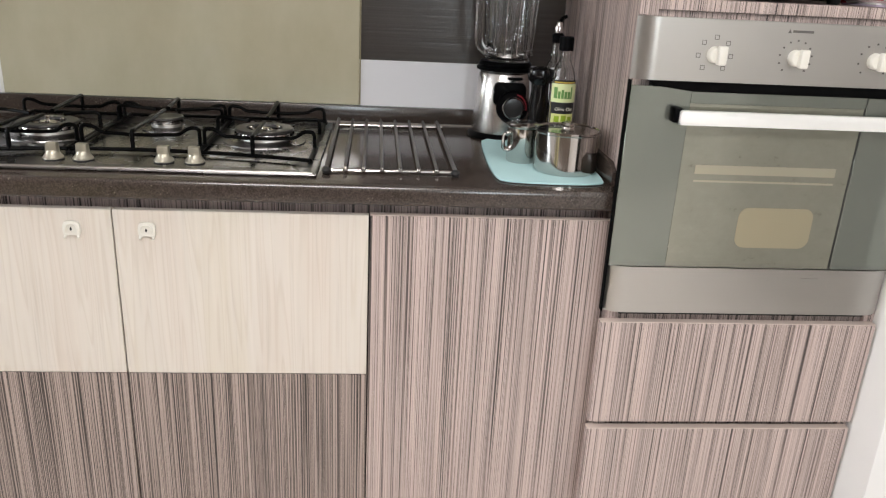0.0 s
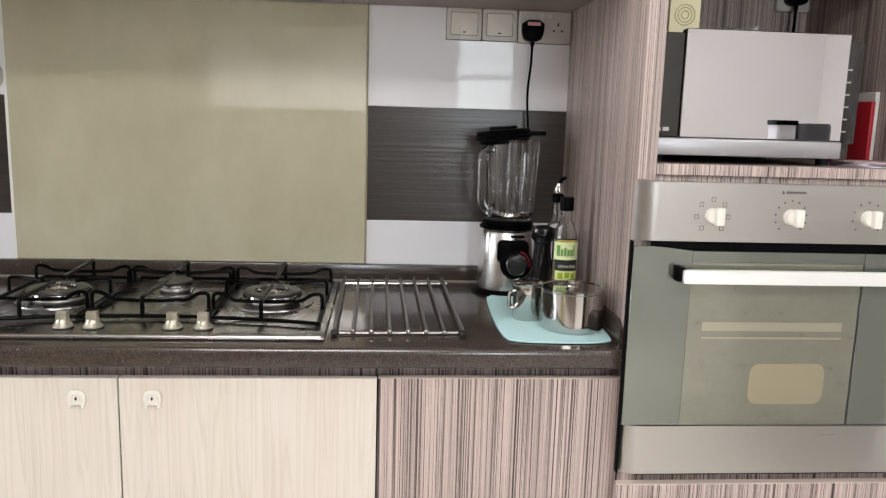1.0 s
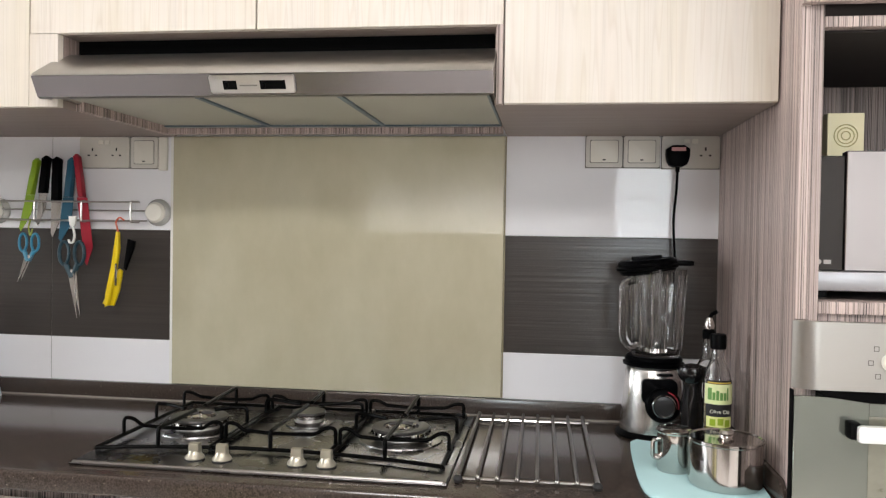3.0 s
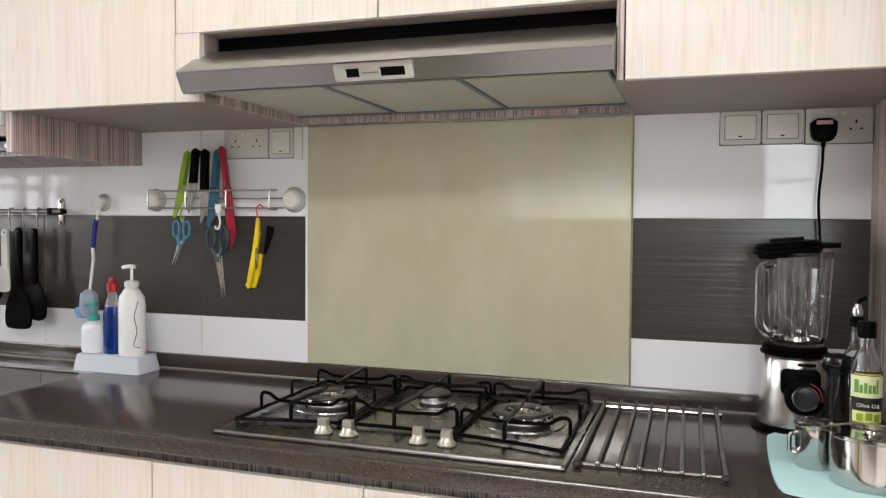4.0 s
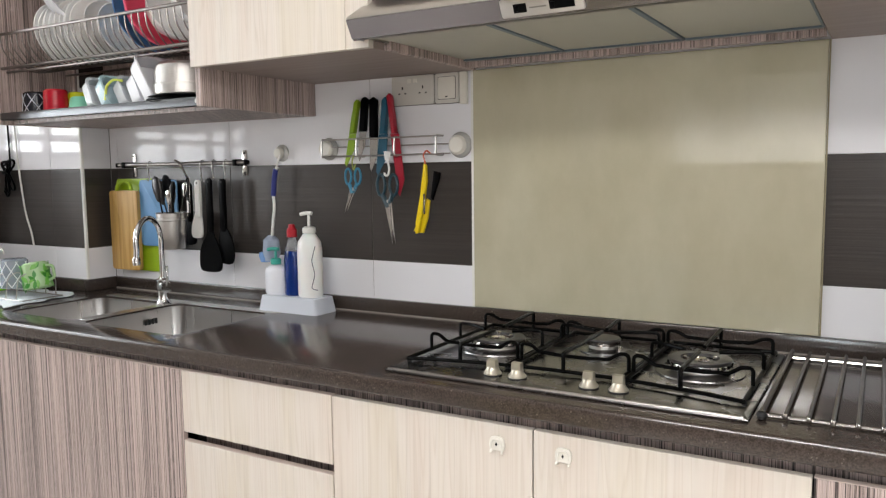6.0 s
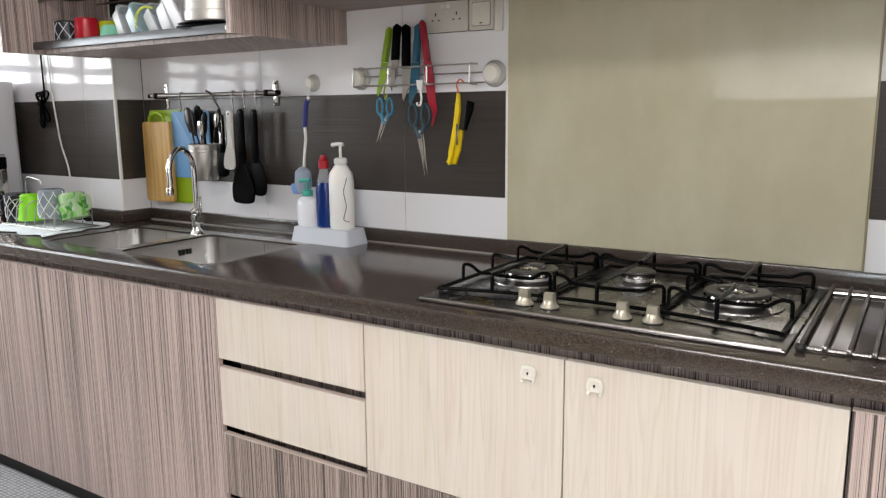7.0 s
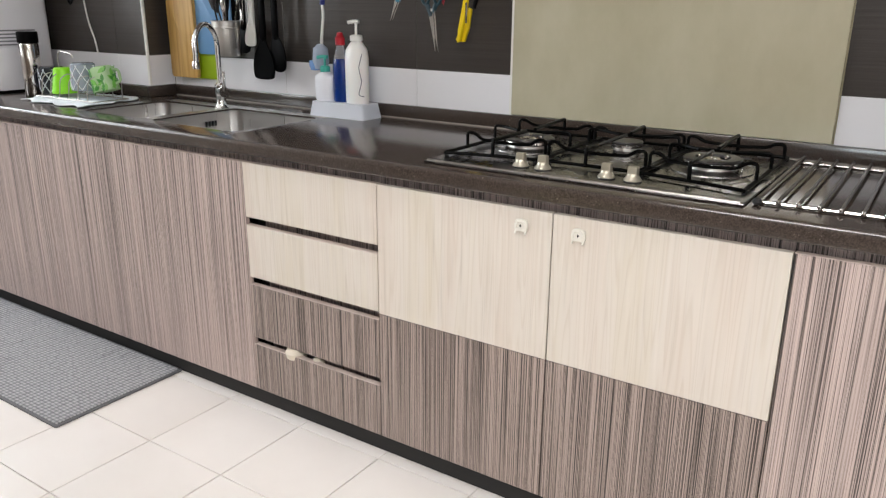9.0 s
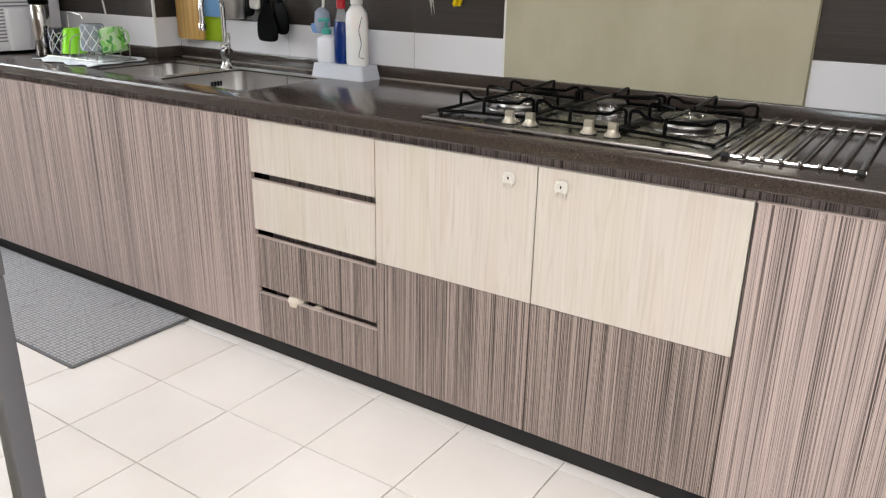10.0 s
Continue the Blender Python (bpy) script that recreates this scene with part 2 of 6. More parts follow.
def rounded_path(points, radius, steps=5):
    pts = [Vector(p) for p in points]
    out = [pts[0]]
    for a, b, c in zip(pts, pts[1:], pts[2:]):
        u, v = (a - b), (c - b)
        d = min(radius, u.length * 0.45, v.length * 0.45)
        p, q = b + u.normalized() * d, b + v.normalized() * d
        for i in range(steps + 1):
            t = i / steps
            out.append(p.lerp(b, t).lerp(b.lerp(q, t), t))
    out.append(pts[-1])
    return out


def tube(bm, points, r, seg=8, radius=0.0, caps=True, flat=1.0):
    """A round bar swept along a path, its corners rounded by radius."""
    pts = rounded_path(points, radius) if radius else [Vector(p) for p in points]
    rings, up = [], None
    for i, p in enumerate(pts):
        d = (pts[min(i + 1, len(pts) - 1)] - pts[max(i - 1, 0)]).normalized()
        if up is None:
            up = d.orthogonal().normalized()
        up = (up - d * up.dot(d))
        up = up.normalized() if up.length > 1e-6 else d.orthogonal().normalized()
        side = d.cross(up)
        rings.append([bm.verts.new(p + (up * math.cos(2 * math.pi * k / seg) + side * math.sin(2 * math.pi * k / seg) * flat) * r) for k in range(seg)])
    for a, b in zip(rings, rings[1:]):
        for k in range(seg):
            f = bm.faces.new((a[k], a[(k + 1) % seg], b[(k + 1) % seg], b[k]))
            f.smooth = True
    if caps:
        bm.faces.new(rings[0][::-1])
        bm.faces.new(rings[-1])
    return bm


def bar(points, r, seg=8, radius=0.0, flat=1.0):
    return tube(bmesh.new(), points, r, seg, radius, True, flat)


def slab(bm, outline, lo, hi, axis="z", bevel=0.0):
    """A flat piece: an outline in the plane across the axis, extruded from lo to hi along it."""
    def put(p, w):
        return {"z": (p[0], p[1], w), "y": (p[0], w, p[1]), "x": (w, p[0], p[1])}[axis]
    a = [bm.verts.new(put(p, lo)) for p in outline]
    b = [bm.verts.new(put(p, hi)) for p in outline]
    n = len(a)
    fs = [bm.faces.new(a[::-1]), bm.faces.new(b)] + [bm.faces.new((a[i], a[(i + 1) % n], b[(i + 1) % n], b[i])) for i in range(n)]
    if bevel:
        edges = list({e for f in fs[:2] for e in f.edges})
        bmesh.ops.bevel(bm, geom=edges, offset=bevel, segments=2, affect="EDGES", profile=0.5)
    bmesh.ops.recalc_face_normals(bm, faces=list(bm.faces))
    return bm


def plate(outline, lo, hi, axis="z", bevel=0.0):
    return slab(bmesh.new(), outline, lo, hi, axis, bevel)


def oval(cx, cy, rx, ry, n=20, a0=0.0, a1=360.0):
    full = abs(a1 - a0) >= 360
    return [(cx + rx * math.cos(radians(a0 + (a1 - a0) * i / (n if full else n - 1))), cy + ry * math.sin(radians(a0 + (a1 - a0) * i / (n if full else n - 1)))) for i in range(n)]


def round_rect(x0, x1, y0, y1, r, n=5):
    out = []
    for cx, cy, a in ((x1 - r, y1 - r, 0), (x0 + r, y1 - r, 90), (x0 + r, y0 + r, 180), (x1 - r, y0 + r, 270)):
        out += [(cx + r * math.cos(radians(a + 90 * i / n)), cy + r * math.sin(radians(a + 90 * i / n))) for i in range(n + 1)]
    return out


def softened(outline, times=2):
    """Rounds an outline by cutting its corners."""
    for _ in range(times):
        outline = [p for (x0, z0), (x1, z1) in zip(outline, outline[1:] + outline[:1]) for p in ((x0 * 0.75 + x1 * 0.25, z0 * 0.75 + z1 * 0.25), (x0 * 0.25 + x1 * 0.75, z0 * 0.25 + z1 * 0.75))]
    return outline


def mesh_of(name, bm, mat):
    bmesh.ops.recalc_face_normals(bm, faces=list(bm.faces))
    me = bpy.data.meshes.new(name)
    bm.to_mesh(me)
    me.set_sharp_from_angle(angle=radians(36))
    bm.free()
    for one in (mat if isinstance(mat, (list, tuple)) else [mat]):
        me.materials.append(one)
    return me


def thing(name, at, label, category, group="", kind="", rot=(0, 0, 0)):
    ob = new(name)
    ob.empty_display_size = 0.05
    ob.matrix_basis = pose(*at, *rot)
    return tagged(ob, label, category, group, kind)


def part(name, bm, mat, parent, label="", local=False):
    """One mesh under a thing or a part. local: built about the thing's base; otherwise at its place in the room."""
    ob = new(name, mesh_of(name, bm, mat))
    ob.parent = parent
    if not local and parent.type == "EMPTY":
        ob.matrix_parent_inverse = parent.matrix_basis.inverted()
    return tagged(ob, label)


def single(name, bm, mat, label, category, group="", kind=""):
    return tagged(new(name, mesh_of(name, bm, mat)), label, category, group, kind)


def setting(name, bm, mat, label="", category=""):
    return tagged(new(name, mesh_of(name, bm, mat)), label, category, "", "structure")


def lettering(text, size, m, mat, parent, name="lettering", depth=0.0004):
    """Words in the built-in font, as a mesh."""
    cu = bpy.data.curves.new(name, "FONT")
    cu.body, cu.size, cu.extrude, cu.align_x, cu.align_y = text, size, depth, "CENTER", "CENTER"
    tmp = new(name + "_tmp", cu)
    me = bpy.data.meshes.new_from_object(tmp)
    bpy.data.objects.remove(tmp)
    me.materials.clear()
    me.materials.append(mat)
    me.transform(m)
    ob = new(name, me)
    ob.parent = parent
    if parent.type == "EMPTY":
        ob.matrix_parent_inverse = parent.matrix_basis.inverted()
    return ob

# ---- the room ----
GX0, GX1, GZ0, GZ1 = -0.916, 0.0, 0.911, 1.597      # olive glass
TOP = 0.865                                         # worktop
FRONT = -0.632                                      # faces of the base units
UNDER = 1.597                                       # underside of the wall units
SIDE = 0.541                                        # tall unit's side
TALL = -0.668                                       # tall unit's face
JOG = -2.55                                         # the wall steps forward here
STEP = -0.125

floor = setting("floor", box(-4.4, 3.0, -4.4, 0.0, -0.12, -0.006), GROUT, "pale square ceramic floor tiles with grey joints", "floor")
setting("ceiling", box(-4.4, 3.0, -4.4, 0.2, 2.6, 2.75), PAINT, "plain white ceiling", "ceiling")
wall_north = setting("wall_north", box(JOG, 1.25, 0.0016, 0.2, 0.0, 2.6), WALL_GROUT, "kitchen wall with white and dark grey bands of tile", "wall")
wall_step = setting("wall_step", box(-4.4, JOG - 0.0016, STEP + 0.0016, 0.2, 0.0, 2.6), WALL_GROUT, "tiled wall that steps forward beside the sink", "wall")
setting("wall_pier", box(1.1285, 1.27, -0.78, 0.008, 0.0, 2.6, 0.004), PAINT, "white painted pier beside the tall unit", "wall")
setting("wall_north_end", box(1.27, 3.0, -0.1, 0.1, 0.0, 2.6), PAINT, "white painted wall", "wall")
setting("wall_east", box(2.9, 3.1, -4.4, -0.1, 0.0, 2.6), PAINT, "white painted wall", "wall")
w = box(0.0, 3.1, -4.3, -4.1, 0, 1.15)
bx(w, 0.0, 0.60, -4.3, -4.1, 1.15, 2.6)
bx(w, 1.10, 3.1, -4.3, -4.1, 1.15, 2.6)
bx(w, 0.60, 1.10, -4.3, -4.1, 2.3, 2.6)
bx(w, -4.4, 0.0, -4.3, -4.1, 0, 2.6)
setting("wall_south", w, PAINT, "white painted wall with a window", "wall")
w = box(-4.4, -4.2, -4.1, -2.55, 0, 2.6)
bx(w, -4.4, -4.2, -0.5, STEP, 0, 2.6)
bx(w, -4.4, -4.2, -2.55, -0.5, 2.32, 2.6)
bx(w, -4.4, -4.2, -2.55, -0.5, 0, 1.12)
setting("wall_west", w, PAINT, "white painted wall with a wide window", "wall")


def window(name, label, x0, x1, y, z0, z1, cols, rows):
    """A window in the plane y, or, turned, in the plane x."""
    root = thing(name, ((x0 + x1) / 2, y, z0), label, "window", kind="structure")
    t = 0.035
    for a, b, c, d in ((x0, x1, z0, z0 + t), (x0, x1, z1 - t, z1), (x0, x0 + t, z0 + t, z1 - t), (x1 - t, x1, z0 + t, z1 - t)):
        part("window_frame", box(a, b, y - 0.03, y + 0.03, c, d, 0.003), WHITE_PLASTIC, root)
    for i in range(1, cols):
        xm = x0 + (x1 - x0) * i / cols
        part("mullion", box(xm - 0.012, xm + 0.012, y - 0.02, y + 0.02, z0 + t, z1 - t), WHITE_PLASTIC, root)
    for i in range(1, rows):
        zm = z0 + (z1 - z0) * i / rows
        part("glazing_bar", box(x0 + t, x1 - t, y - 0.015, y + 0.015, zm - 0.01, zm + 0.01), WHITE_PLASTIC, root)
    return root


def side_window(y0, y1, z0, z1, x):
    """The wide window at the end of the kitchen: a frame, narrow casements and a transom."""
    root = thing("window_2", (x, (y0 + y1) / 2, z0), "wide white framed window with narrow casements", "window", kind="structure")
    t = 0.045
    for a, b, c, d in ((y0, y1, z0, z0 + t), (y0, y1, z1 - t, z1), (y0, y0 + t, z0 + t, z1 - t), (y1 - t, y1, z0 + t, z1 - t)):
        part("window_frame", box(x - 0.03, x + 0.03, a, b, c, d, 0.003), WHITE_PLASTIC, root)
    for ym, w in ((-0.80, 0.03), (-1.08, 0.03), (-1.40, 0.06), (-1.74, 0.035), (-2.10, 0.035), (-2.30, 0.03)):
        part("mullion", box(x - 0.025, x + 0.025, ym - w, ym + w, z0 + t, z1 - t, 0.003), WHITE_PLASTIC, root)
    part("transom", box(x - 0.024, x + 0.024, y0 + t, y1 - t, 1.52, 1.56), WHITE_PLASTIC, root)
    return root


side_window(-2.55, -0.5, 1.12, 2.32, -4.26)
window("window_1", "white framed window with narrow horizontal bars", 0.60, 1.10, -4.14, 1.15, 2.3, 1, 7)

# ---- base units ----
def panel(x0, x1, z0, z1, y=FRONT, t=0.018):
    return box(x0 + 0.0015, x1 - 0.0015, y, y + t, z0, z1, 0.0012, 1)


def carcass(x0, x1, z0=0.075, z1=0.815):
    b = box(x0 + 0.001, x0 + 0.017, FRONT + 0.062, -0.03, z0, z1)
    bx(b, x1 - 0.017, x1 - 0.001, FRONT + 0.062, -0.03, z0, z1)
    bx(b, x0 + 0.017, x1 - 0.017, FRONT + 0.022, -0.03, z0, z0 + 0.016)
    bx(b, x0 + 0.017, x1 - 0.017, -0.046, -0.03, z0 + 0.016, z1)
    return b


Z0, Z1, ZC = 0.064, 0.798, 0.439


def knob_lock(x, z, parent):
    """A small ivory plastic child lock: a domed plate, notched below, with a raised rim and two feet."""
    shape = [(-0.0165, -0.004), (-0.0165, 0.008), (-0.011, 0.0165), (0.011, 0.0165), (0.0165, 0.008), (0.0165, -0.004), (0.0145, -0.0145), (0.0095, -0.0145), (0.0085, -0.0095), (-0.0085, -0.0095), (-0.0095, -0.0145), (-0.0145, -0.0145)]
    lock = part("child_lock", plate([(x + a, z + b) for a, b in softened(shape, 1)], FRONT - 0.0085, FRONT, "y", 0.0018), IVORY, parent, "ivory plastic child lock")
    rim = [(x + 0.0112 * a, FRONT - 0.0090, z + 0.002 + 0.0095 * b) for a, b in ((-1, -0.75), (-1, 0.2), (-0.6, 0.95), (0.6, 0.95), (1, 0.2), (1, -0.75))]
    part("rim", bar(rim, 0.0023, 8, 0.004), IVORY, lock)
    part("keyhole", plate([(x, z + 0.0052), (x + 0.0024, z + 0.001), (x, z - 0.0032), (x - 0.0024, z + 0.001)], FRONT - 0.0098, FRONT - 0.0082, "y"), RUBBER, lock)
    for q in (-0.0122, 0.0122):
        part("foot", bar([(x + q, FRONT - 0.005, z - 0.010), (x + q * 1.05, FRONT - 0.011, z - 0.0175)], 0.0026, 8), IVORY, lock)
    return lock


def two_tone_unit(x0, x1, lock_x):
    root = thing("base_cabinet", ((x0 + x1) / 2, -0.33, 0.064), "base cabinet door, cream ash above and grey striped wood below", "cabinet", "base cabinets")
    # the body's dark colour stands in for shade behind the door gaps
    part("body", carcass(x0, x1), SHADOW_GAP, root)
    door = part("door", panel(x0, x1, ZC + 0.0006, Z1), CREAM, root, "cream ash upper part of the door")
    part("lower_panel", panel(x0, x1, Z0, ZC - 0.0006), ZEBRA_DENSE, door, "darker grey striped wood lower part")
    knob_lock(lock_x, 0.758, door)
    return root


def plain_unit(x0, x1, sides=0.815):
    root = thing("base_cabinet", ((x0 + x1) / 2, -0.33, 0.064), "base cabinet with a full grey striped wood door", "cabinet", "base cabinets")
    part("body", carcass(x0, x1, 0.075, sides), SHADOW_GAP, root)
    d = part("door", panel(x0, x1, Z0, Z1), ZEBRA, root)
    part("edge_band", box(x0 + 0.0015, x1 - 0.0015, FRONT + 0.0003, FRONT + 0.0178, Z1 + 0.0001, Z1 + 0.0014), EDGE_BAND, d)
    return root


def drawer_unit(x0, x1):
    root = thing("drawer_cabinet", ((x0 + x1) / 2, -0.33, 0.064), "four-drawer base unit, two cream fronts over two striped ones", "cabinet", "base cabinets")
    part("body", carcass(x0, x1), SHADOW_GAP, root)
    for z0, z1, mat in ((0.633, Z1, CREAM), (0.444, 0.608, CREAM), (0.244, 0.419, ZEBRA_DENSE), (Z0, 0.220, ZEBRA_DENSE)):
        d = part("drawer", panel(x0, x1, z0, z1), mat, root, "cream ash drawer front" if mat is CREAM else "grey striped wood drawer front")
        part("edge_band", box(x0 + 0.0015, x1 - 0.0015, FRONT + 0.0003, FRONT + 0.0178, z1 + 0.0001, z1 + 0.0014), EDGE_BAND, d)
        if z1 < 0.7:
            part("finger_rail", box(x0 + 0.018, x1 - 0.018, FRONT + 0.062, FRONT + 0.070, z1 - 0.03, z1 + 0.05), ZEBRA, d)
        # dark block behind the front: shade of the drawer recess as colour
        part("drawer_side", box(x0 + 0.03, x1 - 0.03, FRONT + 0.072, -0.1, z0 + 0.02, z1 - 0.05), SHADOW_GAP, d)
    return root


plain_unit(0.042, SIDE - 0.003)
two_tone_unit(-0.458, 0.042, -0.392)
two_tone_unit(-0.960, -0.458, -0.534)
drawer_unit(-1.460, -0.960)
for a, b in ((-2.000, -1.460), (-2.540, -2.000), (-3.080, -2.540), (-3.620, -3.080), (-4.19, -3.620)):
    plain_unit(a, b, 0.64 if a > -2.6 else 0.815)

# what can be seen in the lowest drawer's opening
single("sponge_roll", turned([(0, 0), (0.03, 0.002), (0.034, 0.02), (0.026, 0.034), (0, 0.038)], 20, (-1.305, -0.606, 0.205)), plain("sponge_white", 222, 212, 196, 0.8), "small white crumpled bag showing above the drawer", "bag")

single("sponge_roll", turned([(0, 0), (0.018, 0.002), (0.02, 0.012), (0.012, 0.022), (0, 0.024)], 16, (-1.215, -0.606, 0.205)), plain("sponge_white", 222, 212, 196, 0.8), "small white crumpled bag end above the drawer", "bag")
single("plinth", box(-4.19, SIDE - 0.006, -0.608, -0.593, 0.0, 0.0745), RUBBER, "black recessed plinth under the base units", "plinth", kind="structure")
single("plinth_rail", box(-4.19, SIDE - 0.006, FRONT + 0.045, FRONT + 0.060, 0.780, 0.8245), ZEBRA, "grey striped rail under the worktop", "rail", kind="structure")

# ---- worktop with the sink's cut-out ----
SX0, SX1, SY0, SY1 = -2.405, -1.545, -0.568, -0.132
CF = -0.652
wt = bmesh.new()
NOSE = [(0.0, TOP), (CF + 0.011, TOP), (CF + 0.004, TOP - 0.002), (CF + 0.0006, TOP - 0.007), (CF, TOP - 0.013), (CF, TOP - 0.036), (CF + 0.003, TOP - 0.040), (0.0, TOP - 0.040)]


def run(x0, x1, y_lo, y_hi):
    """A stretch of worktop; with y_lo None it has the rounded front edge."""
    if y_lo is None:
        slab(wt, [(min(p[0], y_hi) if p[0] == 0 else p[0], p[1]) if p[0] < 0 else (y_hi, p[1]) for p in NOSE], x0, x1, "x")
    else:
        bx(wt, x0, x1, y_lo, y_hi, TOP - 0.04, TOP)


run(-4.19, JOG, None, STEP - 0.001)
run(JOG, SX0, None, -0.001)
run(SX0, SX1, None, SY0)
run(SX0, SX1, SY1, -0.001)
run(SX1, SIDE - 0.001, None, -0.001)
worktop = thing("worktop", (-1.5, -0.33, 0.825), "dark brown speckled quartz worktop with a rounded front edge", "worktop")
part("top", wt, QUARTZ, worktop)
u = box(JOG + 0.02, SIDE - 0.012, -0.020, -0.001, TOP + 0.0005, 0.910, 0.003)
part("upstand", u, QUARTZ, worktop)
part("upstand", box(-4.19, JOG, STEP - 0.020, STEP - 0.001, TOP + 0.0005, 0.910, 0.003), QUARTZ, worktop)
part("upstand", box(JOG, JOG + 0.0195, STEP - 0.020, -0.001, TOP + 0.0005, 0.910, 0.003), QUARTZ, worktop)
part("upstand", plate([(-0.02, TOP + 0.0005), (-0.02, 0.912), (-0.585, 0.912), (-0.615, 0.895), (-0.615, TOP + 0.0005)], SIDE - 0.011, SIDE - 0.001, "x", 0.0015), QUARTZ, worktop)
part("sealant_line", box(JOG + 0.03, SIDE - 0.013, -0.026, -0.0202, TOP + 0.0002, TOP + 0.004), plain("grey_sealant", 150, 142, 134, 0.4), worktop)

# ---- olive glass splashback ----
single("glass_splashback", box(GX0, GX1, -0.0085, -0.0005, GZ0, GZ1, 0.0012, 1), OLIVE_GLASS, "glossy olive beige glass splashback behind the hob", "splashback", kind="structure")
single("splashback_trim", box(GX0 - 0.008, GX0 - 0.0005, -0.006, -0.0006, GZ0, UNDER), WHITE_PLASTIC, "thin white edge strip", "trim", kind="structure")
single("splashback_edge", box(GX1 + 0.0005, GX1 + 0.004, -0.006, -0.0006, GZ0, UNDER), plain("trim_olive", 150, 140, 110, 0.4), "thin olive edge strip", "trim", kind="structure")

# ---- wall units ----
UF = -0.505                                         # faces of the wall units
CEIL = 2.45
HOODTOP = 1.752                                     # underside of the doors over the hood


def wall_unit(x0, x1, z0, doors, label):
    root = thing("wall_cabinet", ((x0 + x1) / 2, -0.24, z0), label, "cabinet", "wall cabinets")
    part("bottom_panel", box(x0, x1, UF + 0.02, -0.001, z0, z0 + 0.0175), UNDERSIDE, root, "plain taupe underside")
    b = box(x0, x0 + 0.018, UF + 0.02, -0.001, z0 + 0.018, CEIL)
    bx(b, x1 - 0.018, x1, UF + 0.02, -0.001, z0 + 0.018, CEIL)
    bx(b, x0 + 0.018, x1 - 0.018, UF + 0.02, -0.001, CEIL - 0.018, CEIL)
    part("body", b, ZEBRA, root, "grey striped wood carcass")
    for a, c in zip(doors, doors[1:]):
        part("door", box(a + 0.0015, c - 0.0015, UF, UF + 0.018, z0, CEIL, 0.0012, 1), CREAM, root, "cream ash door")
    return root


wall_unit(0.004, SIDE - 0.002, UNDER, (0.022, SIDE - 0.002), "cream wall cabinet between the hood and the tall unit")
wall_unit(-1.500, -0.925, UNDER, (-1.518, -0.990), "cream wall cabinet beside the cooker hood")
wall_unit(-0.9245, 0.003, HOODTOP, (-0.990, -0.485, 0.022), "cream two-door wall cabinet above the cooker hood")
# end panels that frame the hood
single("hood_side_panel", box(0.0085, 0.021, UF, UF + 0.0195, UNDER, HOODTOP), ZEBRA, "striped edge beside the hood", "panel", kind="structure")
single("hood_side_panel", box(-0.990, -0.925, UF, UF + 0.0195, UNDER, HOODTOP - 0.001), CREAM, "cream filler beside the hood", "panel", kind="structure")
single("hood_back_rail", box(-0.905, -0.003, -0.060, -0.042, UNDER, 1.640), ZEBRA, "striped wood rail under the hood", "rail", kind="structure")
single("hood_back_rail", box(-0.9245, -0.9055, -0.440, -0.010, UNDER, 1.62), ZEBRA, "striped wood rail under the hood", "rail", kind="structure")

# open unit that holds the draining racks
DX0, DX1, DZ = -2.62, -1.5015, 1.494
root = thing("dish_rack_cabinet", ((DX0 + DX1) / 2, -0.24, DZ), "open striped wood cabinet holding stainless dish racks", "cabinet")
part("side_panel", box(DX1 - 0.018, DX1, UF + 0.02, -0.001, DZ, CEIL), ZEBRA, root)
part("side_panel", box(DX0, DX0 + 0.018, UF, STEP - 0.001, DZ, CEIL), ZEBRA, root)
part("back_panel", box(JOG + 0.001, DX1 - 0.0185, -0.012, -0.0015, DZ + 0.0, CEIL), ZEBRA, root)
part("back_panel", box(DX0 + 0.0185, JOG, STEP - 0.012, STEP - 0.0015, DZ + 0.02, CEIL), ZEBRA, root)
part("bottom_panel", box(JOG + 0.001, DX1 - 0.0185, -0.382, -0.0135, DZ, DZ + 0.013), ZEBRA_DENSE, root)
part("top_panel", box(DX0 + 0.0185, DX1 - 0.0185, UF + 0.02, -0.014, CEIL - 0.02, CEIL), ZEBRA, root)
far_unit = thing("wall_cabinet", (-3.2, -0.3, 1.60), "cream wall cabinet beyond the dish rack", "cabinet", "wall cabinets")
part("body", box(-3.8, DX0 - 0.002, UF + 0.02, STEP - 0.001, 1.60, CEIL), ZEBRA, far_unit)
part("door", box(-3.8, DX0 - 0.004, UF, UF + 0.018, 1.60, CEIL, 0.0012, 1), CREAM, far_unit)

# bulkhead over the wall units
setting("bulkhead", box(-4.19, 1.127, -0.40, 0.0, CEIL + 0.001, 2.599), PAINT, "white bulkhead above the wall units", "bulkhead")

# ---- tall oven unit ----
TX1 = 1.127
OX0, OX1 = 0.523, 1.124
root = thing("oven_tower", (0.84, -0.33, 0.0), "tall grey striped wood tower for oven and microwave", "cabinet")
part("side_panel", box(SIDE, SIDE + 0.022, TALL + 0.002, -0.001, 0.0, CEIL, 0.001, 1), ZEBRA, root)
part("side_panel", box(TX1 - 0.022, TX1, TALL + 0.002, -0.001, 0.0, CEIL), ZEBRA, root)
NZ0, NZ1 = 1.237, 1.692
part("niche_floor", box(SIDE + 0.0225, TX1 - 0.0225, TALL + 0.001, -0.02, NZ0 - 0.021, NZ0, 0.001, 1), ZEBRA, root)
part("face_strip", box(OX0 + 0.002, SIDE + 0.005, TALL - 0.0025, TALL + 0.0015, 1.206, 1.7265, 0.001, 1), ZEBRA, root)
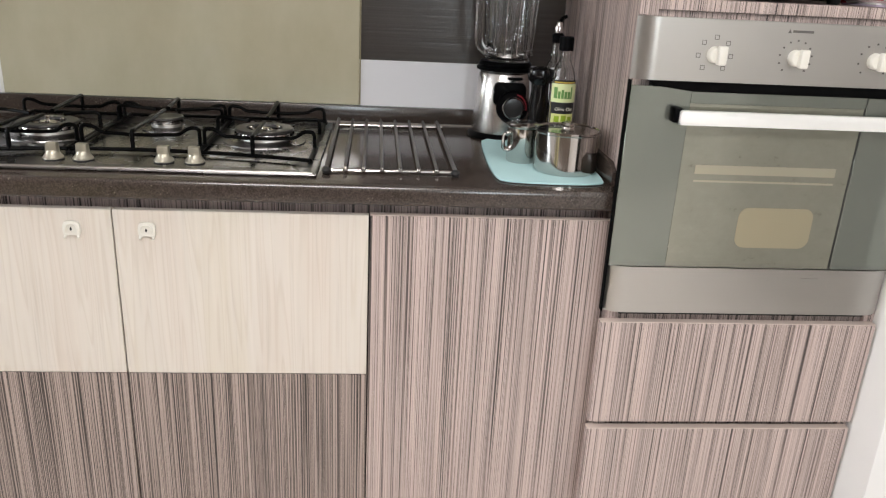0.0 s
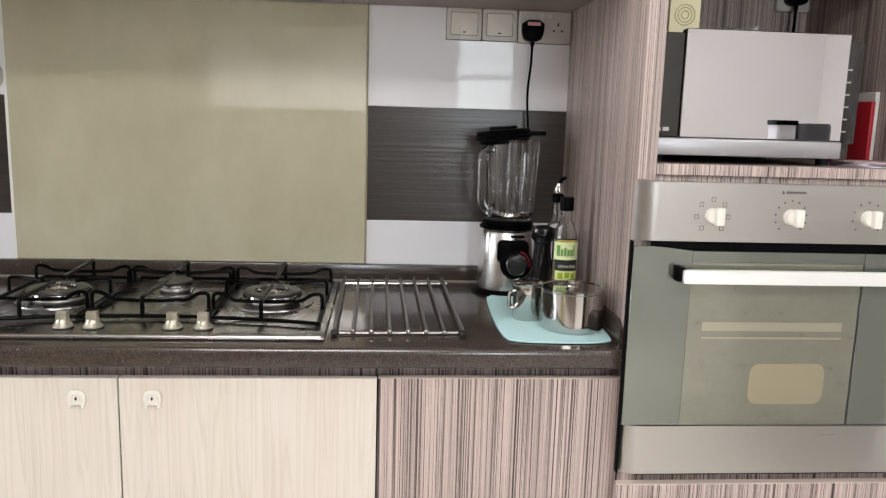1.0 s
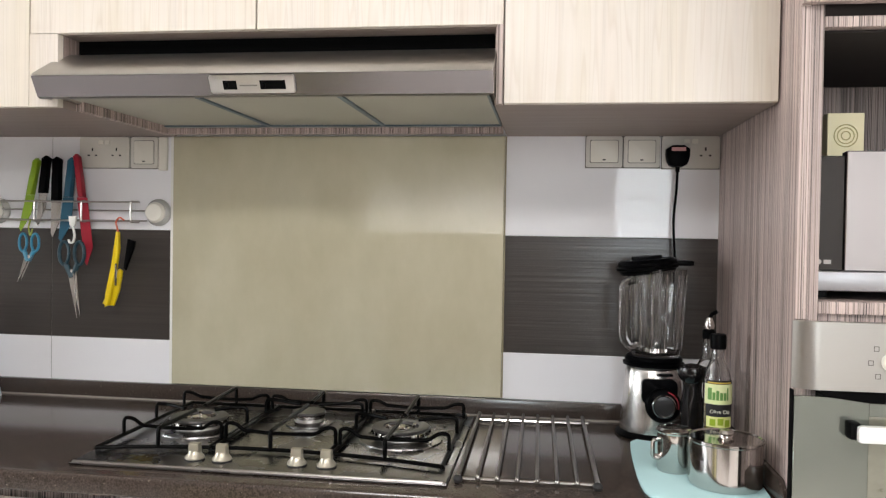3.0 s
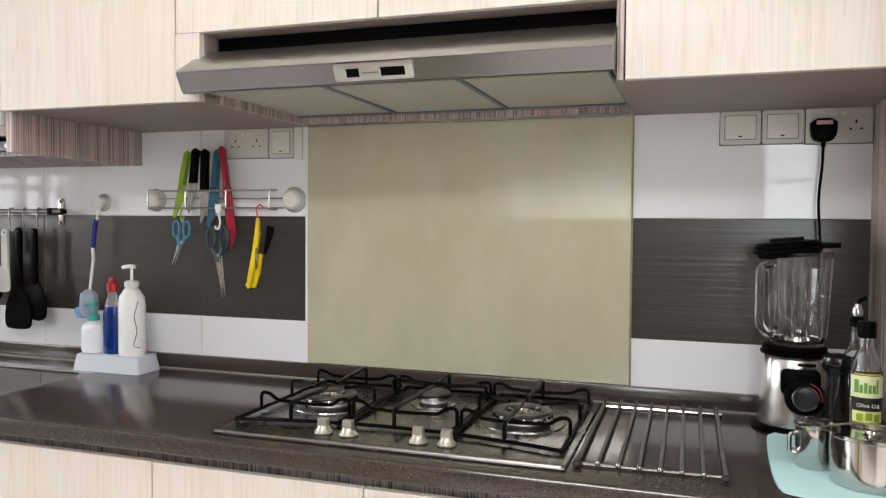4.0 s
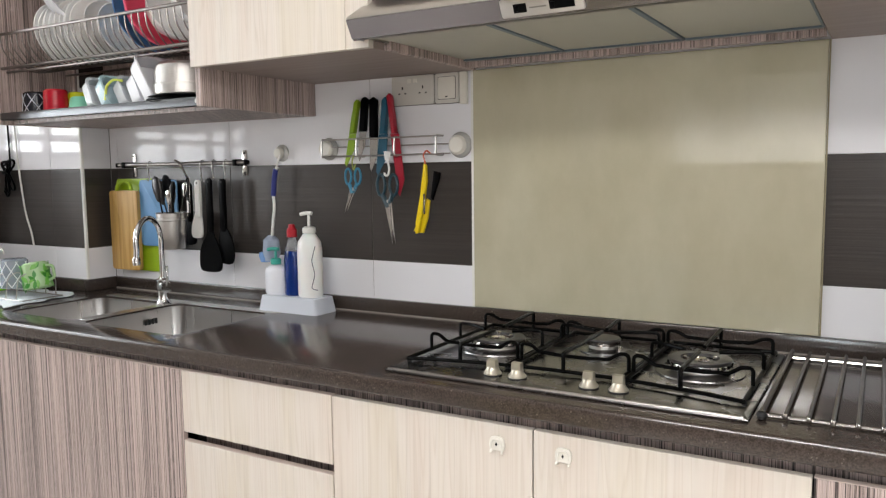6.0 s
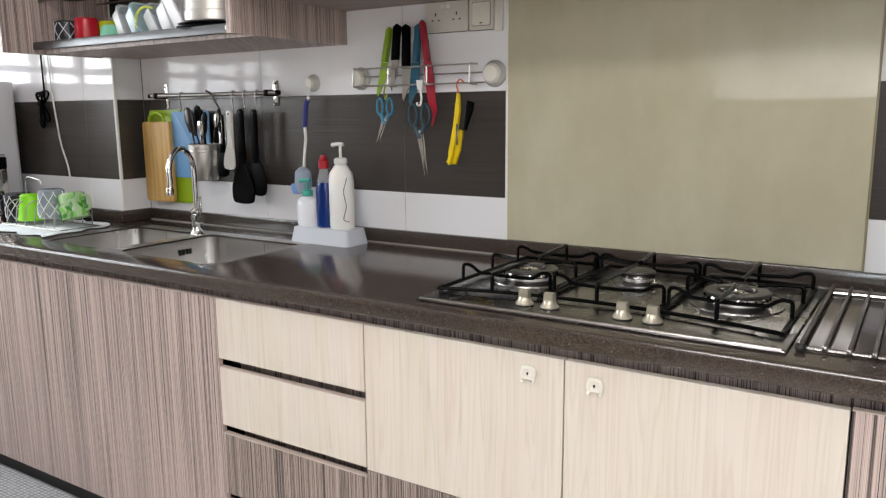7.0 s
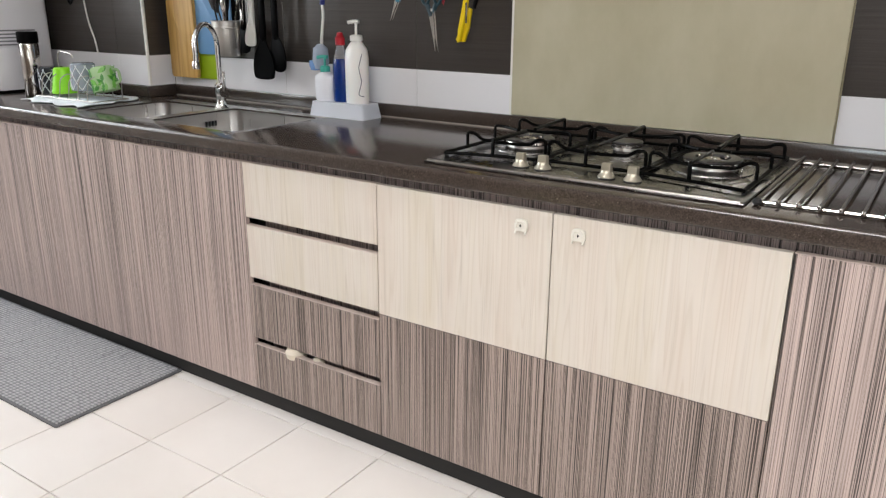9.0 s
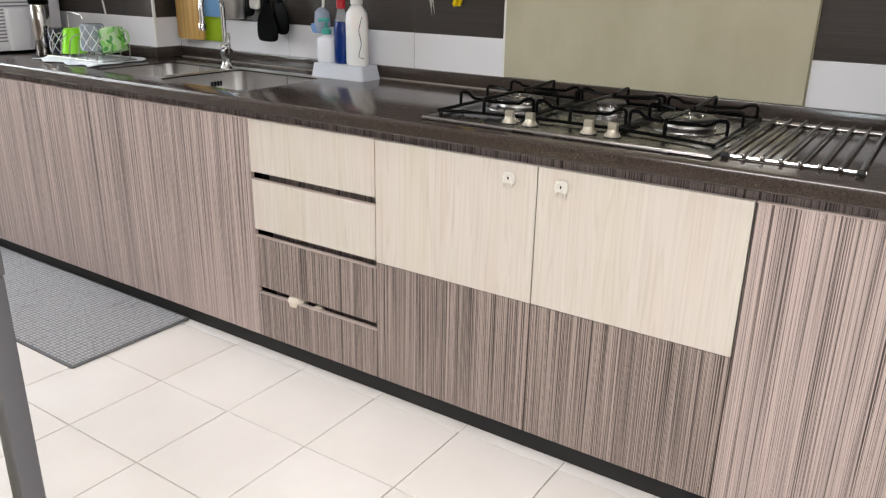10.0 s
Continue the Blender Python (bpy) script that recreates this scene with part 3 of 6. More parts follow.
part("vent_strip", box(SIDE + 0.0225, TX1 - 0.0225, TALL + 0.012, TALL + 0.030, 1.203, NZ0 - 0.022), ZEBRA, root)
part("niche_top", box(SIDE + 0.0225, TX1 - 0.0225, TALL + 0.001, -0.02, NZ1, NZ1 + 0.018, 0.001, 1), ZEBRA, root)
# dark sheets on the niche's top and side paint its unlit look
part("niche_shade_sheet", box(SIDE + 0.0225, TX1 - 0.0225, TALL + 0.02, -0.165, NZ1 - 0.005, NZ1 - 0.0008), SHADOW_GAP, root)
part("niche_back", box(SIDE + 0.0225, TX1 - 0.0225, -0.16, -0.14, NZ0 + 0.0005, NZ1 - 0.0055), ZEBRA, root)
part("niche_shade_sheet", box(SIDE + 0.0225, SIDE + 0.026, TALL + 0.06, -0.161, NZ0 + 0.0005, NZ1 - 0.0055), SHADOW_GAP, root)
part("upper_door", box(OX0, TX1, TALL - 0.021, TALL - 0.0205 + 0.018, 1.728, CEIL, 0.0012, 1), ZEBRA, root)
# dark strip painting the shade in the gap under the upper door
part("gap_shade_strip", box(SIDE + 0.0225, TX1 - 0.0225, TALL + 0.02, TALL + 0.03, 1.7085, 1.75), SHADOW_GAP, root)
for z0, z1 in ((0.357, 0.595), (0.105, 0.339)):
    d = part("drawer", box(OX0, TX1 - 0.004, TALL - 0.018, TALL + 0.001, z0, z1, 0.0012, 1), ZEBRA, root)
    part("edge_band", box(OX0, TX1 - 0.004, TALL - 0.0177, TALL + 0.0008, z1 + 0.0001, z1 + 0.0016), EDGE_BAND, d)
    part("finger_rail", box(SIDE + 0.023, TX1 - 0.023, TALL + 0.012, TALL + 0.022, z1 - 0.02, z1 + 0.022), ZEBRA, d)
part("inner_shelf", box(SIDE + 0.0225, TX1 - 0.0225, TALL + 0.03, -0.02, 0.585, 0.603), SHADOW_GAP, root)
part("base_panel", box(SIDE + 0.0225, TX1 - 0.0225, -0.60, -0.58, 0.0, 0.10), RUBBER, root)
part("top_panel", box(SIDE + 0.0225, TX1 - 0.0225, TALL + 0.002, -0.02, CEIL - 0.02, CEIL), ZEBRA, root)

# ---- cooker hood ----
HX0, HX1 = -0.940, 0.0065
root = thing("cooker_hood", (-0.466, -0.3, 1.60), "slim stainless steel cooker hood with three grease filters", "cooker hood")
prof = [(-0.540, 1.607), (-0.547, 1.610), (-0.569, 1.650), (-0.566, 1.655), (-0.468, 1.714), (-0.20, 1.720), (-0.20, 1.712), (-0.465, 1.704), (-0.556, 1.648), (-0.538, 1.612)]
part("canopy", plate(prof, HX0, HX1, "x"), STEEL, root, "brushed steel canopy")
# thin darker skin over the canopy's front, painting what it would reflect
part("fascia", plate([(-0.5475, 1.6105), (-0.5690, 1.6490), (-0.5702, 1.6485), (-0.5487, 1.6098)], HX0 + 0.0003, HX1 - 0.0003, "x"), FASCIA, root, "brushed steel front band, darkened for its dim reflections")
part("end_cap", plate([(-0.544, 1.611), (-0.564, 1.650), (-0.482, 1.700), (-0.482, 1.611)], HX0 + 0.0005, HX0 + 0.003, "x"), STEEL, root)
part("end_cap", plate([(-0.544, 1.611), (-0.564, 1.650), (-0.482, 1.700), (-0.482, 1.611)], HX1 - 0.003, HX1 - 0.0005, "x"), STEEL, root)
part("housing", box(-0.90, -0.004, -0.44, -0.075, 1.628, 1.69), STEEL, root)
# added flat black box: the shade above the canopy, put in as colour
part("void_shade_box", box(-0.921, -0.001, -0.435, -0.03, 1.7215, HOODTOP - 0.001), VOID, root, "black box painted as the shade above the canopy")
FRAME_BLUE = plain("filter_frame_film", 96, 112, 122, 0.4)
for i in range(3):
    x0 = -0.918 + 0.3045 * i
    f = part("grease_filter", box(x0 + 0.006, x0 + 0.2985, -0.535, -0.082, 1.617, 1.622), FILTER, root, "olive grey metal mesh filter")
    for a, b, c, d in ((x0, x0 + 0.0055, -0.54, -0.075), (x0 + 0.299, x0 + 0.3042, -0.54, -0.075), (x0 + 0.0055, x0 + 0.299, -0.082, -0.075)):
        part("filter_frame", box(a, b, c, d, 1.613, 1.6225), FRAME_BLUE if i or a > x0 else STEEL, f)
    part("rear_clip", box(x0 + 0.004, x0 + 0.30, -0.0745, -0.0665, 1.612, 1.6165), STEEL, f)
    part("latch", box(x0 + 0.12, x0 + 0.19, -0.530, -0.516, 1.611, 1.6168, 0.002), STEEL, f)


def leaning(b):
    """Sets a flat fitting against the canopy's front, which leans in towards its foot."""
    b.transform(Matrix.Translation((0, -0.560, 1.631)) @ Matrix.Rotation(radians(28.8), 4, "X") @ Matrix.Translation((0, 0.5675, -1.624)))
    return b


ctl = part("control_plate", leaning(plate(round_rect(-0.556, -0.382, 1.606, 1.642, 0.004), -0.5745, -0.566, "y", 0.0012)), STEEL, root, "pale metal control plate")
for a, b in ((-0.528, -0.500), (-0.452, -0.400)):
    part("switch_window", leaning(box(a, b, -0.5752, -0.5738, 1.614, 1.632)), VOID, ctl)
    part("slider", leaning(box(a + 0.004, a + 0.011, -0.5785, -0.5745, 1.618, 1.629, 0.001)), BLACK, ctl)
part("lettering_bar", leaning(box(-0.494, -0.458, -0.5750, -0.5742, 1.6205, 1.6235)), plain("grey_print", 120, 118, 112), ctl)

# ---- gas hob ----
BX0, BX1, BY0, BY1, BZ = -0.828, -0.065, -0.606, -0.066, TOP + 0.008
hob = thing("gas_hob", (-0.454, -0.33, TOP), "three-burner stainless steel gas hob with black wire grates", "hob")
part("hob_plate", plate([(BX0, BY0), (BX1, BY0), (BX1, BY1), (BX0, BY1)], TOP + 0.0006, BZ, "z", 0.004), HOB_STEEL, hob)
part("hob_rim", bar([(BX0 + 0.008, BY0 + 0.004, BZ - 0.0005), (BX1 - 0.008, BY0 + 0.004, BZ - 0.0005)], 0.0035, 8), STEEL, hob)


CAP_METAL = material("burner_cap_metal", srgb(84, 82, 82), 0.36, 0.8)


def burner(x, y, r, rings):
    b = part("burner", turned([(r * 1.42, 0), (r * 1.40, 0.003), (r * 1.12, 0.0045), (r * 0.98, 0.007), (r * 0.9, 0.008), (0, 0.008)], 40, (x, y, BZ)), HOB_STEEL, hob)
    part("burner_cup", turned([(r * 0.88, 0.0082), (r * 0.86, 0.016), (0, 0.016)], 36, (x, y, BZ)), SATIN, b)
    part("flame_ring", turned([(r * 0.60, 0.0162), (r * 0.97, 0.0162), (r * 1.0, 0.0185), (r * 0.98, 0.0245), (r * 0.62, 0.0255), (r * 0.56, 0.022), (r * 0.60, 0.0162)], 40, (x, y, BZ)), POLISHED, b)
    for k in range(24 if rings else 0):
        a = 2 * math.pi * k / 24
        part("flame_port", turned([(0.0016, 0.0175), (0.0016, 0.0235)], 6, (x + r * math.cos(a), y + r * math.sin(a), BZ)), ENAMEL, b)
    part("burner_cap", turned([(r * 0.99, 0.0258), (r * 1.02, 0.0285), (r * 0.97, 0.0318), (r * (0.62 if rings else 0.0), 0.0322)] + ([(r * 0.60, 0.0258)] if rings else []), 40, (x, y, BZ)), CAP_METAL, b)
    if rings:
        part("centre_cap", turned([(r * 0.30, 0.0162), (r * 0.30, 0.027), (r * 0.24, 0.030), (0, 0.030)], 24, (x, y, BZ)), POLISHED, b)
        for k in range(4):
            a = radians(20 + 90 * k)
            px, py = x + r * 0.47 * math.cos(a), y + r * 0.47 * math.sin(a)
            part("bridge", box(px - 0.004, px + 0.004, py - 0.004, py + 0.004, BZ + 0.0165, BZ + 0.036, 0.001), POLISHED, b)
    part("igniter", turned([(0.0018, 0), (0.0018, 0.014), (0.001, 0.016), (0, 0.016)], 10, (x + r * 1.1, y - r * 0.3, BZ)), POLISHED, b)


burner(-0.688, -0.316, 0.066, True)
burner(-0.453, -0.218, 0.040, False)
burner(-0.206, -0.319, 0.066, True)


def rail_front(x):
    """The grates' front rails follow one shallow bow that leaves room for the knobs."""
    return -0.482 - 0.052 * ((x + 0.445) / 0.365) ** 2


def grate(x0, x1, cx, cy, r):
    """Black enamelled wire grate: a low frame, two humped cross wires and four fingers over the burner."""
    y1, z, h, t = -0.096, BZ + 0.009, BZ + 0.047, 0.0043
    y0 = [rail_front(x) for x in (x0, x1)]
    n = 8
    front = [(x0 + (x1 - x0) * i / n, rail_front(x0 + (x1 - x0) * i / n), z) for i in range(n + 1)]
    low = bar(front, t, 8)
    tube(low, [(x0, y1, z), (x1, y1, z)], t, 8)
    for x, y in zip((x0, x1), y0):
        tube(low, [(x, y - 0.002, z), (x, y1 + 0.002, z)], t * 1.1, 8)
    g = part("grate", low, ENAMEL, hob, "black enamelled wire pan grate")
    for y, dip in ((-0.428, 0.016), (-0.142, 0.012)):
        wire = [(x0, y, z), (x0, y, h), (x0 + 0.022, y, h), (x0 + 0.044, y, h - dip), (cx - 0.055, y, h - dip), (cx - 0.03, y, h - dip - 0.002), (cx + 0.03, y, h - dip - 0.002), (cx + 0.055, y, h - dip), (x1 - 0.044, y, h - dip), (x1 - 0.022, y, h), (x1, y, h), (x1, y, z)]
        part("cross_wire", bar(wire, t, 8, 0.010), ENAMEL, g)
    for x, q in ((x0, 1), (x1, -1)):
        part("finger", bar([(x, cy + 0.032, z), (x, cy + 0.032, h), (x + q * 0.03, cy + 0.030, h), (cx - q * r * 0.55, cy + 0.006, h - 0.002)], t, 8, 0.010), ENAMEL, g)
    yf = rail_front(cx)
    part("finger", bar([(cx, yf, z), (cx, yf, h), (cx, yf + 0.02, h + 0.001), (cx, cy - r * 0.25, h)], t * 1.1, 8, 0.006), ENAMEL, g)
    part("finger", bar([(cx, y1, z), (cx, y1, h + 0.006), (cx, y1 - 0.02, h + 0.006), (cx, cy + r * 0.55, h)], t * 1.1, 8, 0.006), ENAMEL, g)
    for x, y in zip((x0, x1), y0):
        for yy in (y + 0.006, y1 - 0.006):
            part("rubber_foot", turned([(0.005, 0), (0.006, 0.006), (0, 0.008)], 10, (x, yy, BZ + 0.0002)), RUBBER, g)


grate(-0.812, -0.584, -0.690, -0.316, 0.066)
grate(-0.574, -0.328, -0.453, -0.218, 0.042)
grate(-0.318, -0.083, -0.204, -0.319, 0.066)
for x in (-0.589, -0.531, -0.374, -0.313):
    y = -0.546
    k = part("control_knob", turned([(0.0195, 0.003), (0.0195, 0.0055), (0.0175, 0.008), (0.0135, 0.013), (0.0118, 0.019), (0, 0.019)], 28, (x, y, BZ)), KNOB, hob, "champagne metal control knob")
    part("knob_skirt", turned([(0.020, 0.0), (0.020, 0.0028), (0, 0.0028)], 28, (x, y, BZ)), RUBBER, k)
    part("knob_grip", plate([(-0.0118 + x, BZ + 0.016), (0.0118 + x, BZ + 0.016), (0.0105 + x, BZ + 0.034), (-0.0105 + x, BZ + 0.034)], y - 0.0085, y + 0.0085, "y", 0.0025), KNOB, k)

# ---- oven ----
oven = thing("oven", (0.826, -0.4, 0.603), "built-in stainless steel oven with a dark glass door", "oven")
OF = TALL - 0.019


def bowed(z0, z1, y):
    """A steel front whose outer ends roll back towards the carcass."""
    n, w, d = 10, 0.042, 0.0175
    left = [(OX0 + w * i / n, y + d * (1 - i / n) ** 2.2) for i in range(n + 1)]
    right = [(OX1 - w * i / n, y + d * (1 - i / n) ** 2.2) for i in range(n, -1, -1)]
    b = plate(left + right + [(OX1, y + 0.019), (OX0, y + 0.019)], z0, z1, "z")
    for f in b.faces:
        f.smooth = abs(f.normal.z) < 0.5 and f.calc_center_median().y < y + 0.012
    return b


panel_ob = part("control_panel", bowed(1.092, 1.2045, OF), STEEL, oven, "brushed steel control panel")
PRINT = plain("grey_panel_print", 92, 88, 84, 0.5)
for i, x in enumerate((0.671, 0.826, 0.981)):
    b = turned([(0.0152, 0), (0.0152, 0.004), (0.0146, 0.012), (0.0125, 0.0145), (0, 0.015)], 28)
    b.transform(pose(x, OF, 1.142, 90, 0, 0))
    k = part("oven_knob", b, IVORY, oven, "cream round oven knob")
    part("knob_grip", box(x - 0.002, x + 0.0145, OF - 0.026, OF - 0.012, 1.142 - 0.0168, 1.142 + 0.0168, 0.003), IVORY, k)
    n = (7, 11, 9)[i]
    for j in range(n):
        a = radians(90 - (47 if i == 0 else 300 / n) * (j - n / 2 + 0.5))
        px, pz = x + 0.031 * math.cos(a), 1.142 + 0.031 * math.sin(a)
        if i == 0:
            b = box(px - 0.0042, px + 0.0042, OF - 0.0004, OF + 0.0004, pz - 0.0042, pz - 0.0032)
            bx(b, px - 0.0042, px + 0.0042, OF - 0.0004, OF + 0.0004, pz + 0.0032, pz + 0.0042)
            bx(b, px - 0.0042, px - 0.0032, OF - 0.0004, OF + 0.0004, pz - 0.0032, pz + 0.0032)
            bx(b, px + 0.0032, px + 0.0042, OF - 0.0004, OF + 0.0004, pz - 0.0032, pz + 0.0032)
        else:
            b = box(px - 0.0018, px + 0.0018, OF - 0.0004, OF + 0.0004, pz - 0.0016, pz + 0.0016)
        part("dial_mark", b, PRINT, panel_ob)
part("maker_mark", box(0.812, 0.852, OF - 0.0005, OF + 0.0004, 1.187, 1.1915), PRINT, panel_ob)
part("maker_mark", plate([(0.803, 1.186), (0.810, 1.186), (0.8065, 1.193)], OF - 0.0005, OF + 0.0004, "y"), PRINT, panel_ob)
part("cavity", box(SIDE + 0.024, TX1 - 0.024, TALL + 0.004, -0.08, 0.606, 1.198), RUBBER, oven)
door = part("oven_door", bowed(0.620, 0.7205, OF - 0.001), STEEL, oven, "oven door with grey glass above a brushed steel band")
OVEN_GLASS = material("grey_oven_glass", srgb(126, 130, 122), 0.07, 0.62)
INNER_GLASS = material("beige_oven_glass", srgb(156, 153, 138), 0.09, 0.6)
_n = Nodes(OVEN_GLASS)
_n.roughness(_n.noise(_n.place((14, 14, 9)), 1.0, 5.0), 0.05, 0.16)
_n = Nodes(INNER_GLASS)
_n.colour(_n.ramp(_n.noise(_n.place((30, 30, 40)), 1.0, 6.0, 0.7), [(0.27, srgb(118, 114, 100)), (0.36, srgb(142, 141, 128)), (0.8, srgb(150, 150, 137))]))
_n.roughness(_n.noise(_n.place((9, 9, 9)), 1.0, 5.0), 0.06, 0.2)
gx0, gx1, gz0, gz1 = 0.640, 0.985, 0.724, 1.052
g = box(OX0, gx0, OF, OF + 0.012, 0.722, 1.081, 0.001, 1)
bx(g, gx1 + 0.003, OX1, OF, OF + 0.012, 0.722, 1.073, 0.001, 1)
bx(g, gx0, gx1, OF + 0.0003, OF + 0.012, gz1, 1.073)
part("glass", g, OVEN_GLASS, door, "grey reflective door glass")
part("inner_glass", box(gx0 + 0.0005, gx1 - 0.0005, OF + 0.0018, OF + 0.012, 0.722, gz1 - 0.0005), INNER_GLASS, door, "smeared beige inner window")
RAIL = material("oven_shelf_rail", srgb(168, 162, 143), 0.24, 0.5)
part("shelf_rail", box(gx0 + 0.03, gx1 - 0.03, OF + 0.0008, OF + 0.0017, 0.916, 0.934), RAIL, door)
part("shelf_rail", box(gx0 + 0.03, gx1 - 0.03, OF + 0.0008, OF + 0.0017, 0.900, 0.904), RAIL, door)
part("tray_glimpse", plate(round_rect(0.775, 0.930, 0.766, 0.850, 0.02), OF + 0.0010, OF + 0.0017, "y"), material("oven_tray_enamel", srgb(166, 157, 132), 0.24, 0.5), door, "pale baking tray seen in the oven")
# no opening here: a flat black plate paints the gap's shade
part("top_gap", plate([(OX0 + 0.030, 1.0915), (OX0 + 0.048, 1.0815), (gx0, 1.0735), (OX1 - 0.03, 1.0735), (OX1 - 0.03, 1.0915)], OF - 0.0006, OF + 0.016, "y"), VOID, door, "black plate painted as the shaded vent gap")
part("glass_seam", box(gx1, gx1 + 0.0025, OF + 0.001, OF + 0.012, 0.722, 1.073), RUBBER, door)
part("door_edge", box(OX0 - 0.0025, OX0 - 0.0003, OF + 0.002, OF + 0.0185, 0.620, 1.0905), VOID, door, "black door edge")
h = part("handle", plate(round_rect(0.612, 1.040, 1.016, 1.042, 0.004), OF - 0.034, OF - 0.022, "y", 0.003), material("satin_aluminium", srgb(236, 235, 232), 0.38, 0.3), oven, "flat satin aluminium handle")
for x in (0.610, 1.042):
    part("bracket", box(x - 0.008, x + 0.008, OF - 0.026, OF, 1.018, 1.046, 0.003), BLACK, h)

# ---- microwave in the niche ----
mw = thing("microwave", (0.77, -0.45, NZ0), "silver microwave with a mirrored door on the niche shelf", "microwave")
MF = -0.622
part("body", box(0.566, 0.985, MF + 0.03, -0.24, NZ0 + 0.014, 1.484, 0.004), plain("dark_grey_casing", 58, 54, 52, 0.4), mw)
d = part("mirror_door", box(0.617, 0.944, MF - 0.006, MF + 0.018, 1.287, 1.492, 0.0015, 1), MIRROR, mw, "mirror-finished door")
part("glass_border", box(0.5645, 0.6165, MF, MF + 0.018, 1.287, 1.484, 0.0015, 1), DARK_GLASS, d)
part("maker_mark", plate(oval(0.577, 1.302, 0.0045, 0.0045, 16), MF - 0.0006, MF + 0.0004, "y"), plain("pale_print", 170, 164, 160), d)
part("maker_mark", box(0.585, 0.597, MF - 0.0006, MF + 0.0004, 1.2985, 1.3055), plain("pale_print", 170, 164, 160), d)
part("sill", box(0.5645, 0.944, MF - 0.012, MF + 0.022, 1.2525, 1.286, 0.003), plain("silver_lacquer", 160, 158, 160, 0.36, Metallic=0.6), mw, "silver lower sill")
c = part("control_strip", plate(round_rect(0.9445, 0.982, 1.282, 1.482, 0.004), MF + 0.012, MF + 0.030, "y", 0.001), DARK_GLASS, mw, "dark control strip")
for i in range(6):
    part("key_mark", box(0.954, 0.963, MF + 0.0112, MF + 0.0125, 1.305 + 0.024 * i, 1.308 + 0.024 * i), plain("pale_print", 150, 146, 142), c)
for x in (0.60, 0.95):
    for y in (-0.56, -0.30):
        part("foot", turned([(0.012, 0), (0.013, 0.0142), (0, 0.0142)], 14, (x, y, NZ0 + 0.0003)), RUBBER, mw)

# things on and beside the microwave
card = thing("soap_carton", (0.671, -0.45, 1.4845), "small cream carton printed with rings, standing on the microwave", "carton")
CARD = plain("cream_card", 230, 221, 184, 0.6)
part("carton_body", box(0.638, 0.704, -0.468, -0.438, 1.4845, 1.581, 0.001, 1), CARD, card)
for r in (0.021, 0.015, 0.008):
    part("printed_ring", bar([(0.671 + r * math.cos(a), -0.4685, 1.538 + r * math.sin(a)) for a in [2 * math.pi * k / 28 for k in range(29)]], 0.0011, 6), plain("ring_print", 178, 168, 118, 0.6), card)
bag = bmesh.new()
bmesh.ops.create_icosphere(bag, subdivisions=4, radius=1.0)
for v in bag.verts:
    n = noise.fractal(v.co * 2.3, 1.0, 2.0, 4)
    v.co = Vector((0.795 + v.co.x * 0.07 * (1 + 0.3 * n), -0.43 + v.co.y * 0.045 * (1 + 0.3 * n), 1.4845 + max(0.0, (v.co.z * 0.5 + 0.42)) * 0.034 * (1 + 0.5 * n)))
single("plastic_bag", bag, CLEAR_PLASTIC, "crumpled clear plastic bag lying on the microwave", "bag")
book = thing("red_folder", (1.093, -0.47, NZ0), "red folder standing beside the microwave", "folder")
part("cover", box(1.083, 1.0925, -0.50, -0.35, NZ0 + 0.0005, 1.372, 0.002), plain("red_card", 176, 30, 44, 0.4), book)
part("pages", box(1.093, 1.103, -0.495, -0.352, NZ0 + 0.0005, 1.392, 0.001, 1), plain("white_paper", 230, 228, 222, 0.7), book)
for i, (x, y, r, col) in enumerate(((1.045, -0.585, 6, (206, 190, 208)), (1.052, -0.578, -5, (232, 230, 226)), (1.048, -0.588, 12, (198, 176, 178)))):
    b = box(-0.055, 0.055, -0.06, 0.06, 0, 0.0035, 0.0008, 1)
    b.transform(pose(x, y, NZ0 + 0.0006 + 0.0037 * i, 0, 0, r))
    single("leaflet", b, plain("leaflet_paper", *col, 0.55), "folded paper leaflet on the niche shelf", "leaflet", "leaflets")


SWITCH = plain("switch_ivory", 210, 206, 198, 0.35)


def switch_plate(x0, x1, z0, z1, y, kind, label):
    root = thing("wall_switch" if kind == "switch" else "wall_socket", ((x0 + x1) / 2, y, z0), label, "switch" if kind == "switch" else "socket")
    # grey sheet behind the faceplate paints the shadow line round its edge
    part("backing", box(x0 + 0.0002, x1 - 0.0002, y - 0.003, y - 0.0002, z0 - 0.001, z1 + 0.001), plain("switch_gap_shade", 108, 104, 98, 0.6), root)
    part("faceplate", plate(round_rect(x0 + 0.0018, x1 - 0.0018, z0 + 0.001, z1, 0.004), y - 0.010, y, "y", 0.003), SWITCH, root)
    cx, cz = (x0 + x1) / 2, (z0 + z1) / 2
    if kind == "switch":
        # grey outline painting the shade in the gap round the rocker
        part("rocker_gap", plate(round_rect(x0 + 0.0115, x1 - 0.0115, z0 + 0.0115, z1 - 0.0095, 0.004), y - 0.0106, y - 0.0095, "y"), plain("switch_gap_shade", 108, 104, 98, 0.6), root)
        r = part("rocker", plate(round_rect(x0 + 0.013, x1 - 0.013, z0 + 0.013, z1 - 0.011, 0.004), y - 0.0125, y - 0.009, "y", 0.0015), IVORY, root)
        part("indicator", box(cx - 0.004, cx + 0.004, y - 0.0134, y - 0.0124, z0 + 0.018, z0 + 0.021), RUBBER, r)
    else:
        gangs = (-0.036, 0.036) if kind == "double" else (0.0,)
